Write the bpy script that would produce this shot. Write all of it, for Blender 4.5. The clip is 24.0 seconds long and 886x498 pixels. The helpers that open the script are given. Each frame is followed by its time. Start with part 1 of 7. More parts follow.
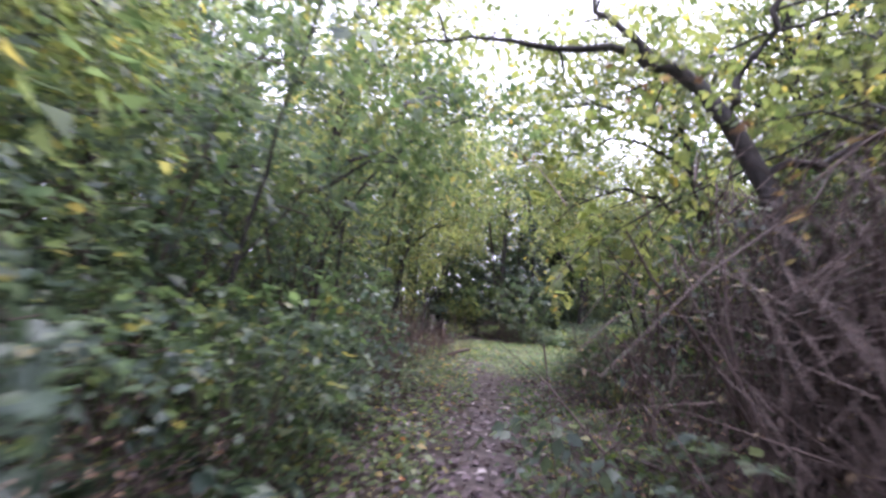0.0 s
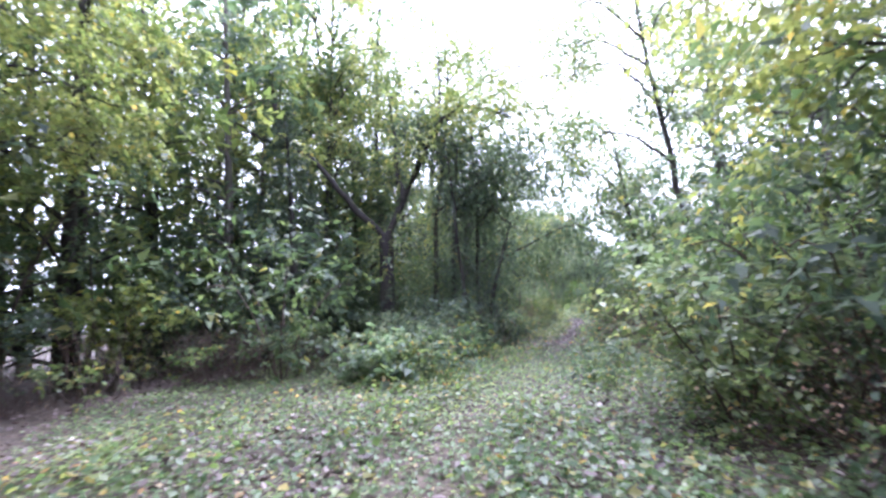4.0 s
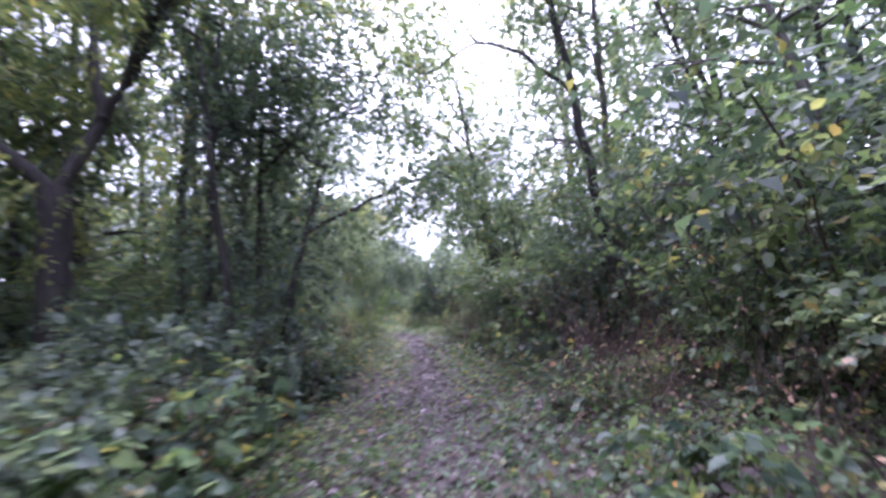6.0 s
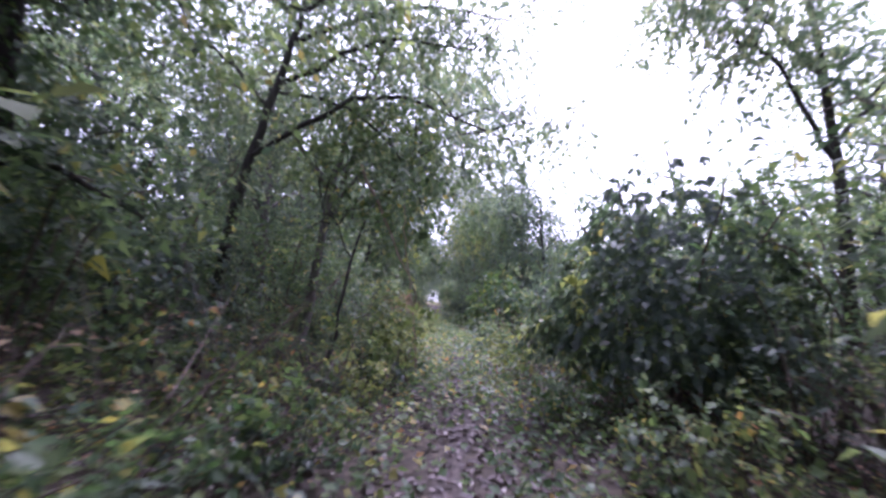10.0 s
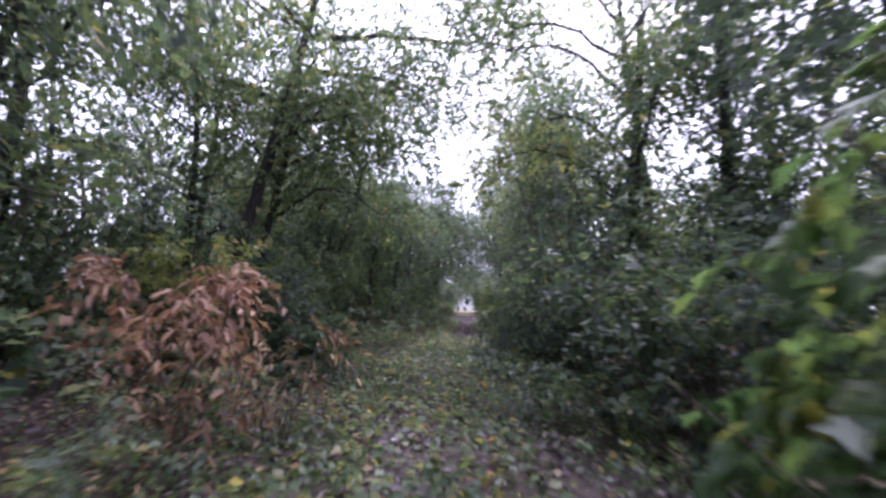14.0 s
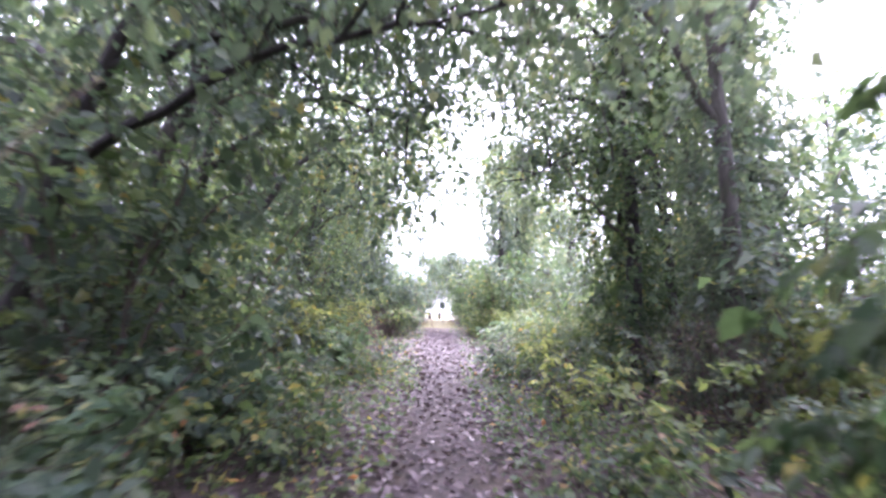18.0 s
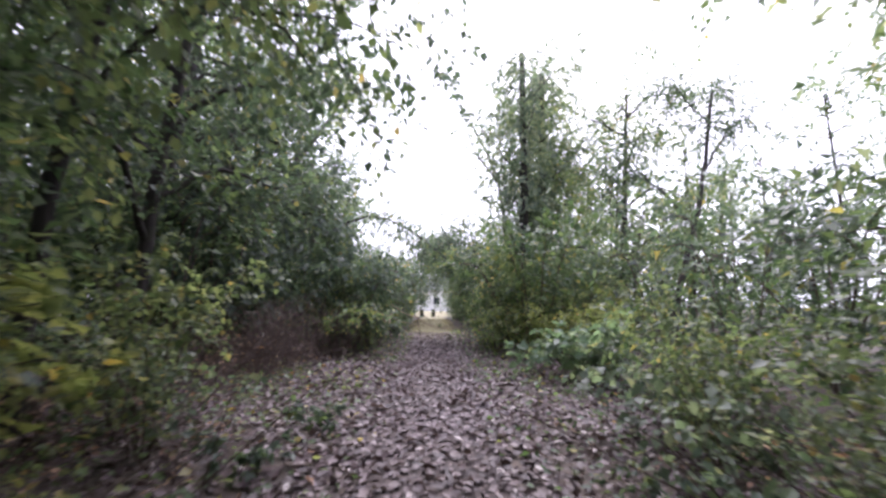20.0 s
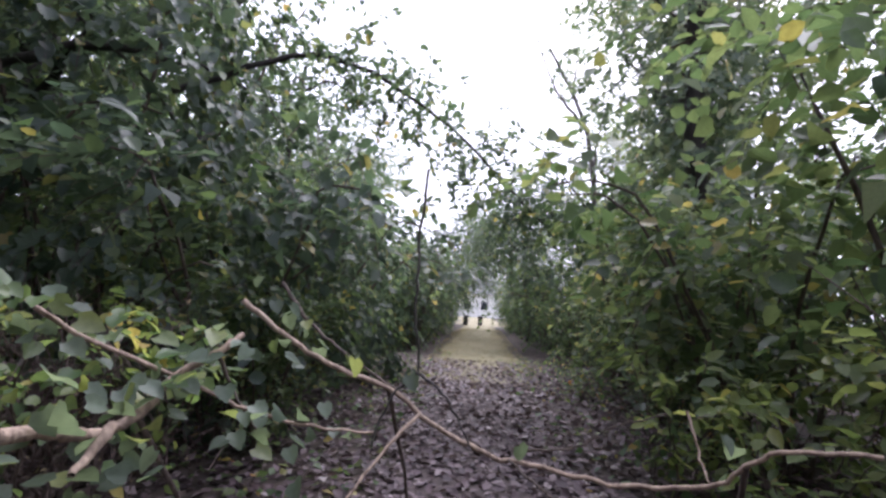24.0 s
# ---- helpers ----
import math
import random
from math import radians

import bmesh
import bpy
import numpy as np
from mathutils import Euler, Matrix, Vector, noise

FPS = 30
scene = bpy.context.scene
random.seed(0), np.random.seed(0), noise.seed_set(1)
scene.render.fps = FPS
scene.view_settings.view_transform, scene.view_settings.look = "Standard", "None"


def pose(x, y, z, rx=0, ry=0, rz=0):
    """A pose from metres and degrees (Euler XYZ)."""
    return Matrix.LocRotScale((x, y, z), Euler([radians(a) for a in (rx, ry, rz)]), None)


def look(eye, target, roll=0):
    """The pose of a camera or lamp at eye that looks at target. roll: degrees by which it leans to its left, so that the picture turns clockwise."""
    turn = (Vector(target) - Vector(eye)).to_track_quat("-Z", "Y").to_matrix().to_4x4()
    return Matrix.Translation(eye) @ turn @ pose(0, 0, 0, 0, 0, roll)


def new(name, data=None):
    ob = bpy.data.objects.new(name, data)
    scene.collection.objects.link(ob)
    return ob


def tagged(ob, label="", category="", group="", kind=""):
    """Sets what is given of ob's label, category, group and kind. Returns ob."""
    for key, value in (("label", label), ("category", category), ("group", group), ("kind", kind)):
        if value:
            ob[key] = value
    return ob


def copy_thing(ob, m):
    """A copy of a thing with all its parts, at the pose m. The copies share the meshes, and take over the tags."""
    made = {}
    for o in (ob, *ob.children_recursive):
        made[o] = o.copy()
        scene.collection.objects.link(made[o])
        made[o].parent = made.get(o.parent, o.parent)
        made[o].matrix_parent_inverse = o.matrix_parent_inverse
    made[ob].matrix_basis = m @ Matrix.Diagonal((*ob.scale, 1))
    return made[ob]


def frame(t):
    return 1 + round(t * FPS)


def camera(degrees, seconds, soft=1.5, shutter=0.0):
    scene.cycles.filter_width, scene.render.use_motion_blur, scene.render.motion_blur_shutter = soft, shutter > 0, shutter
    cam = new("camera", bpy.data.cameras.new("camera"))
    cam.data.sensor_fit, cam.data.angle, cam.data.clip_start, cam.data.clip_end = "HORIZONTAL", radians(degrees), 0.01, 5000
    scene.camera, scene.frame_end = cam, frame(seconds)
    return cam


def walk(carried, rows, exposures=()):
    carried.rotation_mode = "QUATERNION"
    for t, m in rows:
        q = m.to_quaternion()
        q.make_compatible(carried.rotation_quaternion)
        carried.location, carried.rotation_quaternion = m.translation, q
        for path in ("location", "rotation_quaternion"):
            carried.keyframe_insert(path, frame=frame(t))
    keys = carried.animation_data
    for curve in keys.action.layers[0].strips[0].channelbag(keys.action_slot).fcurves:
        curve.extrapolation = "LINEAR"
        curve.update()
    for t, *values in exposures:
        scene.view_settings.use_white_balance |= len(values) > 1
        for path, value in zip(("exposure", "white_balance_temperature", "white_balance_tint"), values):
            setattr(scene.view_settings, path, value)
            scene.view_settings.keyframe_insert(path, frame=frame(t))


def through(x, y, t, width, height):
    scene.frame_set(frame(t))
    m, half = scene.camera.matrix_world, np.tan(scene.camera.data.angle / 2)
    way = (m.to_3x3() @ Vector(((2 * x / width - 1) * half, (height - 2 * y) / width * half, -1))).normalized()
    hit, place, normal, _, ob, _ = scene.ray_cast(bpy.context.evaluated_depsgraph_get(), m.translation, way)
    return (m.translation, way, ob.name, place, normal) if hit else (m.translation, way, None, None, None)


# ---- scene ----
cam = camera(86.0, 24.0, soft=2.7, shutter=0.34)
PATH = [
    (0.0, 0.000, 0.000, 1.200, 97.72, -3.96, 36.76),
    (0.5, -0.988, 1.645, 1.219, 97.67, -1.07, 31.20),
    (1.0, -1.917, 3.251, 1.219, 98.36, -1.94, 29.46),
    (1.5, -2.838, 4.785, 1.255, 97.49, -0.44, 30.99),
    (2.0, -3.622, 6.252, 1.276, 97.61, 1.34, 24.29),
    (2.5, -4.354, 7.577, 1.264, 96.81, -1.58, 30.52),
    (3.0, -5.065, 8.762, 1.229, 96.71, -1.05, 33.93),
    (3.5, -5.557, 9.939, 1.200, 96.68, 4.87, 14.32),
    (5.5, -6.378, 15.782, 1.200, 96.83, 3.97, 0.48),
    (6.0, -6.140, 17.475, 1.177, 96.04, 6.84, -15.88),
    (6.5, -5.599, 19.232, 1.209, 98.21, 0.56, -25.67),
    (7.0, -5.151, 21.082, 1.236, 97.27, -7.41, -7.35),
    (7.5, -4.887, 22.793, 1.259, 97.06, -3.41, -2.71),
    (8.0, -4.466, 24.648, 1.242, 98.00, 1.16, -17.43),
    (8.5, -4.066, 26.569, 1.258, 96.79, -3.75, -8.63),
    (9.0, -3.667, 28.492, 1.251, 96.51, 0.56, -15.38),
    (9.5, -3.268, 30.530, 1.257, 96.15, -5.50, -8.23),
    (10.0, -3.080, 32.594, 1.235, 95.76, -4.55, -1.54),
    (10.5, -2.842, 34.608, 1.250, 96.00, 0.33, -9.09),
    (11.0, -2.676, 36.580, 1.219, 96.67, -4.26, -1.41),
    (11.5, -2.600, 38.413, 1.200, 95.96, -4.52, -0.14),
    (13.5, -2.457, 46.611, 1.200, 94.99, 2.99, -2.24),
    (14.0, -2.555, 49.007, 1.148, 96.45, -2.38, 2.80),
    (14.5, -2.760, 51.376, 1.152, 96.83, -2.88, 7.06),
    (15.0, -3.067, 53.854, 1.199, 98.68, -1.84, 11.87),
    (15.5, -3.188, 56.215, 1.253, 96.41, 3.77, -1.97),
    (16.0, -3.124, 58.517, 1.266, 97.16, 1.40, -4.79),
    (16.5, -2.955, 60.790, 1.244, 96.69, -1.44, -4.43),
    (17.0, -2.678, 63.086, 1.219, 96.53, -1.77, -8.86),
    (17.5, -2.537, 65.304, 1.220, 95.69, -7.64, 2.11),
    (18.0, -2.563, 67.395, 1.219, 97.01, -1.21, -0.20),
    (18.5, -2.509, 69.452, 1.237, 96.52, -2.11, -0.18),
    (19.0, -2.537, 71.545, 1.209, 96.78, -2.13, 1.12),
    (19.5, -2.567, 73.555, 1.200, 96.35, -1.68, 0.56),
    (21.5, -2.567, 80.455, 1.200, 97.41, 2.48, -4.88),
    (22.0, -2.544, 81.910, 1.208, 97.00, 1.28, 0.41),
    (22.5, -2.542, 82.988, 1.210, 96.60, 0.97, -2.55),
    (23.0, -2.621, 83.550, 1.207, 97.15, -3.01, -6.90),
    (23.5, -2.673, 83.745, 1.202, 96.91, -6.07, -4.29),
    (23.8, -2.627, 84.018, 1.200, 96.85, -4.10, 4.12),
    (24.0, -2.623, 84.039, 1.200, 96.85, -3.95, 4.75),
]
EXPOSURES = [(0.0, 2.4, 5750, 27), (1.0, 2.85, 5600, 22), (2.0, 2.6, 5050, 33), (3.5, 2.95, 5450, 18), (5.5, 2.5, 5350, 34), (7.0, 2.65, 5350, 33), (8.0, 2.55, 5250, 37), (9.5, 2.25, 5400, 37), (11.5, 1.7, 5350, 33), (14.0, 1.75, 5550, 33), (15.0, 2.22, 5900, 20), (16.0, 2.7, 5750, 31), (17.0, 3.05, 5350, 33), (18.0, 3.4, 5650, 33), (19.5, 2.1, 6000, 22), (22.0, 1.35, 5800, 22), (24.0, 1.65, 5850, 21)]
walk(cam, [(t, pose(*p)) for t, *p in PATH], EXPOSURES)

# ---- world, sun, exposure ----
world = bpy.data.worlds.new("overcast_sky")
scene.world = world
world.use_nodes = True
wn, wl = world.node_tree.nodes, world.node_tree.links
wn.clear()
sky = wn.new("ShaderNodeTexSky")
sky.sky_type, sky.sun_disc = "NISHITA", False
sky.sun_elevation, sky.sun_rotation = radians(48), radians(20)
sky.air_density, sky.dust_density, sky.ozone_density = 1.0, 6.0, 1.0
cloud = wn.new("ShaderNodeMix")
cloud.data_type = "RGBA"
cloud.inputs[0].default_value = 0.75
cloud.inputs[7].default_value = (17.0, 17.0, 18.6, 1)
back = wn.new("ShaderNodeBackground")
back.inputs[1].default_value = 0.055
wout = wn.new("ShaderNodeOutputWorld")
wl.new(sky.outputs[0], cloud.inputs[6])
wl.new(cloud.outputs[2], back.inputs[0])
wl.new(back.outputs[0], wout.inputs[0])

sun_data = bpy.data.lights.new("sun", "SUN")
sun_data.energy, sun_data.angle, sun_data.color = 1.5, radians(40), (1.0, 0.97, 0.92)
sun = new("sun", sun_data)
sun.matrix_world = look((0, 0, 40), (-7, -22, 0))


# ---- materials ----
def base_material(name, rough=0.6):
    m = bpy.data.materials.new(name)
    m.use_nodes = True
    n, l = m.node_tree.nodes, m.node_tree.links
    b = n["Principled BSDF"]
    b.inputs["Roughness"].default_value = rough
    return m, n, l, b


def ramp(n, stops):
    r = n.new("ShaderNodeValToRGB")
    e = r.color_ramp.elements
    while len(e) < len(stops):
        e.new(0.5)
    for k, (p, c) in enumerate(stops):
        e[k].position, e[k].color = p, (*c, 1)
    return r


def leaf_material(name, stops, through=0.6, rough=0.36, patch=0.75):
    """Leaf colour by leaf, shifted by patches about half a metre wide that also paint in sunlit and shaded clumps;
    light shines through the blade.
    """
    m, n, l, b = base_material(name, rough)
    geo, info = n.new("ShaderNodeNewGeometry"), n.new("ShaderNodeObjectInfo")
    r = ramp(n, stops)
    l.new(geo.outputs["Random Per Island"], r.inputs[0])
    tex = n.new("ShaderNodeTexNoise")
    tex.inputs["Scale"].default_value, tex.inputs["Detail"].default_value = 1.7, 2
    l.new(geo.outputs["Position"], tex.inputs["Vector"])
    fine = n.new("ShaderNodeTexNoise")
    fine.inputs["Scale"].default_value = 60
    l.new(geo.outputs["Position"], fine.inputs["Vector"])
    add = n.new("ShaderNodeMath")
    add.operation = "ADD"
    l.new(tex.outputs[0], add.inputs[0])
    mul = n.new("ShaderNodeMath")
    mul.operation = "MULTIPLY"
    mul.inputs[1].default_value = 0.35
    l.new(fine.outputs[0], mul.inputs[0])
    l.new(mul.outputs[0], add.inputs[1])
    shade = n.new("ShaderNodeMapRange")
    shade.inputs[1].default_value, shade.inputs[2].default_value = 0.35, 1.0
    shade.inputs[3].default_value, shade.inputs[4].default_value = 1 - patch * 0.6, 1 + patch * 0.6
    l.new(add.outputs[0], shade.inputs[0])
    hsv = n.new("ShaderNodeHueSaturation")
    hue = n.new("ShaderNodeMapRange")
    hue.inputs[3].default_value, hue.inputs[4].default_value = 0.472, 0.532
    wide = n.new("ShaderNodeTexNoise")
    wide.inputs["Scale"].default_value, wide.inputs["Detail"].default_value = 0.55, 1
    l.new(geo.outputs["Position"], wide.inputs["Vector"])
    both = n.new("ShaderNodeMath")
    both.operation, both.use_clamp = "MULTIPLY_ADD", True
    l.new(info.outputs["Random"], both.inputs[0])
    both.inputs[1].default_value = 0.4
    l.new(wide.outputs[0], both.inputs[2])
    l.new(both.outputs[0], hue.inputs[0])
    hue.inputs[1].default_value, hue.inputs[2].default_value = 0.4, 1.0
    # wider patches lighten or darken whole clumps, painting sun and shade into leaf colour
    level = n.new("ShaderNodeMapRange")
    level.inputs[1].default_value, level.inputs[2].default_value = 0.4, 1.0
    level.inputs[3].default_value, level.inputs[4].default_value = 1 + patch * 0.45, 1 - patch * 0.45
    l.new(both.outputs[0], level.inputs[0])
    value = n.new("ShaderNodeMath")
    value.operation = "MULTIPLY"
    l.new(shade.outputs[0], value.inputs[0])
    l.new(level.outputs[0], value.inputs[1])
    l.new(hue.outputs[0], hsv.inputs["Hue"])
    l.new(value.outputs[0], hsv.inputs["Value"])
    l.new(r.outputs[0], hsv.inputs["Color"])
    l.new(hsv.outputs[0], b.inputs["Base Color"])
    if through:
        t, mix, out = n.new("ShaderNodeBsdfTranslucent"), n.new("ShaderNodeMixShader"), n["Material Output"]
        warm = n.new("ShaderNodeMix")
        warm.data_type, warm.blend_type = "RGBA", "MULTIPLY"
        warm.inputs[0].default_value = 1
        warm.inputs[7].default_value = (1.55, 1.5, 0.98, 1)
        l.new(hsv.outputs[0], warm.inputs[6])
        l.new(warm.outputs[2], t.inputs[0])
        mix.inputs[0].default_value = through
        l.new(b.outputs[0], mix.inputs[1])
        l.new(t.outputs[0], mix.inputs[2])
        l.new(mix.outputs[0], out.inputs[0])
    return m


def bark_material(name, dark, light, scale=9.0, rough=0.85, moss=0.0):
    m, n, l, b = base_material(name, rough)
    co, mp = n.new("ShaderNodeTexCoord"), n.new("ShaderNodeMapping")
    mp.inputs["Scale"].default_value = (scale, scale, scale * 0.22)
    l.new(co.outputs["Object"], mp.inputs[0])
    tex = n.new("ShaderNodeTexNoise")
    tex.inputs["Scale"].default_value, tex.inputs["Detail"].default_value = 2.2, 6
    l.new(mp.outputs[0], tex.inputs["Vector"])
    r = ramp(n, [(0.3, dark), (0.7, light)])
    l.new(tex.outputs[0], r.inputs[0])
    col = r.outputs[0]
    if moss:
        big = n.new("ShaderNodeTexNoise")
        big.inputs["Scale"].default_value = 3.0
        l.new(co.outputs["Object"], big.inputs["Vector"])
        rr = ramp(n, [(0.5, (0, 0, 0)), (0.65, (moss, moss, moss))])
        l.new(big.outputs[0], rr.inputs[0])
        mm = n.new("ShaderNodeMix")
        mm.data_type = "RGBA"
        mm.inputs[7].default_value = (0.10, 0.12, 0.05, 1)
        l.new(rr.outputs[0], mm.inputs[0])
        l.new(col, mm.inputs[6])
        col = mm.outputs[2]
    l.new(col, b.inputs["Base Color"])
    bump = n.new("ShaderNodeBump")
    bump.inputs["Strength"].default_value, bump.inputs["Distance"].default_value = 0.6, 0.02
    l.new(tex.outputs[0], bump.inputs["Height"])
    l.new(bump.outputs[0], b.inputs["Normal"])
    return m


def ground_material(name, stops, scale=5.0):
    m, n, l, b = base_material(name, 0.95)
    co = n.new("ShaderNodeTexCoord")
    big, fine = n.new("ShaderNodeTexNoise"), n.new("ShaderNodeTexVoronoi")
    big.inputs["Scale"].default_value, big.inputs["Detail"].default_value = 0.9, 8
    fine.inputs["Scale"].default_value = scale * 3
    l.new(co.outputs["Object"], big.inputs["Vector"])
    l.new(co.outputs["Object"], fine.inputs["Vector"])
    mix = n.new("ShaderNodeMix")
    mix.data_type = "FLOAT"
    mix.inputs[0].default_value = 0.45
    sep = n.new("ShaderNodeSeparateColor")
    l.new(fine.outputs["Color"], sep.inputs[0])
    l.new(big.outputs[0], mix.inputs[2])
    l.new(sep.outputs[0], mix.inputs[3])
    r = ramp(n, stops)
    l.new(mix.outputs[0], r.inputs[0])
    l.new(r.outputs[0], b.inputs["Base Color"])
    bump = n.new("ShaderNodeBump")
    bump.inputs["Strength"].default_value, bump.inputs["Distance"].default_value = 0.7, 0.03
    l.new(mix.outputs[0], bump.inputs["Height"])
    l.new(bump.outputs[0], b.inputs["Normal"])
    return m


def plain_material(name, colour, rough=0.7, grain=0.12):
    m, n, l, b = base_material(name, rough)
    co, tex = n.new("ShaderNodeTexCoord"), n.new("ShaderNodeTexNoise")
    tex.inputs["Scale"].default_value, tex.inputs["Detail"].default_value = 6, 5
    l.new(co.outputs["Object"], tex.inputs["Vector"])
    r = ramp(n, [(0.25, tuple(c * (1 - grain) for c in colour)), (0.75, tuple(min(1, c * (1 + grain)) for c in colour))])
    l.new(tex.outputs[0], r.inputs[0])
    l.new(r.outputs[0], b.inputs["Base Color"])
    return m


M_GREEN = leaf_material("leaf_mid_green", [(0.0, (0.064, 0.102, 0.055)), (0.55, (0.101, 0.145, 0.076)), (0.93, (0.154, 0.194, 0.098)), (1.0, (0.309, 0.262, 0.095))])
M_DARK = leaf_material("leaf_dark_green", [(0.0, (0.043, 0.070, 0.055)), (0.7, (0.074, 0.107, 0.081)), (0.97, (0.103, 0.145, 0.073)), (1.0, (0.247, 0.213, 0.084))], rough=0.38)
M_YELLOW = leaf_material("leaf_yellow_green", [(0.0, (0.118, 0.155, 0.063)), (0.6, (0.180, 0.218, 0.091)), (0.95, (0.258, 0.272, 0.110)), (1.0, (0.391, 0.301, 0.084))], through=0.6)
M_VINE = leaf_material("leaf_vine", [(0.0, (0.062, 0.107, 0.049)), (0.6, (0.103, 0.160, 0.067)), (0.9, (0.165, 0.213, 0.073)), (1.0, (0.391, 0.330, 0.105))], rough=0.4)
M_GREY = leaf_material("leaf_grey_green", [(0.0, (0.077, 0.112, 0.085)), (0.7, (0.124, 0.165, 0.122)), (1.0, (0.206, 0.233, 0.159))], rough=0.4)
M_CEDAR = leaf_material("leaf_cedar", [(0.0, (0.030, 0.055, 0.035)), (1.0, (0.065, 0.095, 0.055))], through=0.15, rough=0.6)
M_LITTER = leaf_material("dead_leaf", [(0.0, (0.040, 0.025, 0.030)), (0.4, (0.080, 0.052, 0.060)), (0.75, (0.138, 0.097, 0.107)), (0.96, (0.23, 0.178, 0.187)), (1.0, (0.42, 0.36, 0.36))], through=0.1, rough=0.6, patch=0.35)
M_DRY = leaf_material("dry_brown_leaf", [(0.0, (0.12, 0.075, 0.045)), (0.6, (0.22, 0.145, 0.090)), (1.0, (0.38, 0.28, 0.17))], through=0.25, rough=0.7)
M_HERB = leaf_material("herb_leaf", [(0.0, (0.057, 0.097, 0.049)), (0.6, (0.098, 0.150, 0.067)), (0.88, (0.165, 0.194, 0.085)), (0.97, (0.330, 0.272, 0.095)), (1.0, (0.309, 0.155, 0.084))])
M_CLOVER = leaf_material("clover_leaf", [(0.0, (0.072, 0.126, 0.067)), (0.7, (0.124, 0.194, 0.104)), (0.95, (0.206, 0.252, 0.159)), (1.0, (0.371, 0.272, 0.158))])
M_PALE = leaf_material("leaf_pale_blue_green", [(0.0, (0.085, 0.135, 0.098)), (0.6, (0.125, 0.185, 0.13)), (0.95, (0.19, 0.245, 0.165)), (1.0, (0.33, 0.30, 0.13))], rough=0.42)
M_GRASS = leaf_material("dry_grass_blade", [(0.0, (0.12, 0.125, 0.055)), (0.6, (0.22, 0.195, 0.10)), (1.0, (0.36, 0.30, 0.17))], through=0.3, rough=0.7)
M_BARK = bark_material("bark_dark", (0.011, 0.009, 0.009), (0.042, 0.033, 0.031), moss=0.12)
M_BARK2 = bark_material("bark_grey", (0.04, 0.034, 0.032), (0.12, 0.105, 0.096), moss=0.2)
M_STEM = bark_material("stem_brown", (0.035, 0.026, 0.022), (0.12, 0.088, 0.070), scale=30)
M_DEADWOOD = bark_material("dead_wood", (0.15, 0.105, 0.082), (0.38, 0.285, 0.215), scale=22)
M_TWIG = bark_material("dead_twig", (0.042, 0.028, 0.026), (0.13, 0.088, 0.076), scale=40)
M_CUT = plain_material("cut_wood", (0.50, 0.40, 0.27), 0.8, 0.2)
M_SOIL = ground_material("forest_floor", [(0.2, (0.026, 0.019, 0.016)), (0.5, (0.058, 0.042, 0.035)), (0.8, (0.11, 0.082, 0.068))])
M_TRAIL = ground_material("trail_litter", [(0.2, (0.030, 0.022, 0.021)), (0.5, (0.064, 0.047, 0.045)), (0.85, (0.12, 0.09, 0.088))], 7)
M_TURF = ground_material("dry_turf", [(0.2, (0.12, 0.11, 0.055)), (0.5, (0.20, 0.175, 0.10)), (0.8, (0.30, 0.26, 0.16))], 9)


# ---- mesh helpers ----
OVAL = ([(0, 0, 0), (.28, .40, .07), (.70, .33, .03), (1, 0, -.12), (.70, -.33, .03), (.28, -.40, .07)], [(0, 1, 2, 3), (0, 3, 4, 5)])
KITE = ([(0, 0, 0), (.42, .42, .06), (1, 0, -.10), (.42, -.42, .06)], [(0, 1, 2), (0, 2, 3)])
HEART = ([(0, 0, 0), (-.13, .30, .03), (.22, .52, .09), (.66, .34, .03), (1, 0, -.16), (.66, -.34, .03), (.22, -.52, .09), (-.13, -.30, .03)],
         [(0, 1, 2, 3, 4), (0, 4, 5, 6, 7)])
LOBED = ([(0, 0, 0), (-.05, .34, .03), (.22, .30, .05), (.36, .58, .07), (.55, .27, .03), (1, 0, -.14), (.55, -.27, .03), (.36, -.58, .07), (.22, -.30, .05), (-.05, -.34, .03)],
         [(0, 1, 2, 3, 4, 5), (0, 5, 6, 7, 8, 9)])
TRI = ([(0, 0, 0), (.45, .48, .04), (1, -.12, -.08)], [(0, 1, 2)])
BLADE = ([(0, -.5, 0), (0, .5, 0), (.55, .35, .06), (.55, -.35, .06), (1, 0, -.1)], [(0, 1, 2, 3), (3, 2, 4)])


def unit(v):
    return v / np.maximum(np.linalg.norm(v, axis=-1, keepdims=True), 1e-9)


def mesh_from(name, verts, faces):
    """Faces: an (n, k) index array or a list of such arrays."""
    me = bpy.data.meshes.new(name)
    faces = faces if isinstance(faces, list) else [faces]
    sizes = np.concatenate([np.full(len(f), f.shape[1]) for f in faces])
    index = np.concatenate([f.ravel() for f in faces]).astype(np.int32)
    me.vertices.add(len(verts))
    me.vertices.foreach_set("co", np.ascontiguousarray(verts, np.float32).ravel())
    me.loops.add(len(index))
    me.loops.foreach_set("vertex_index", index)
    me.polygons.add(len(sizes))
    me.polygons.foreach_set("loop_start", np.r_[0, np.cumsum(sizes)[:-1]].astype(np.int32))
    me.update(calc_edges=True)
    return me


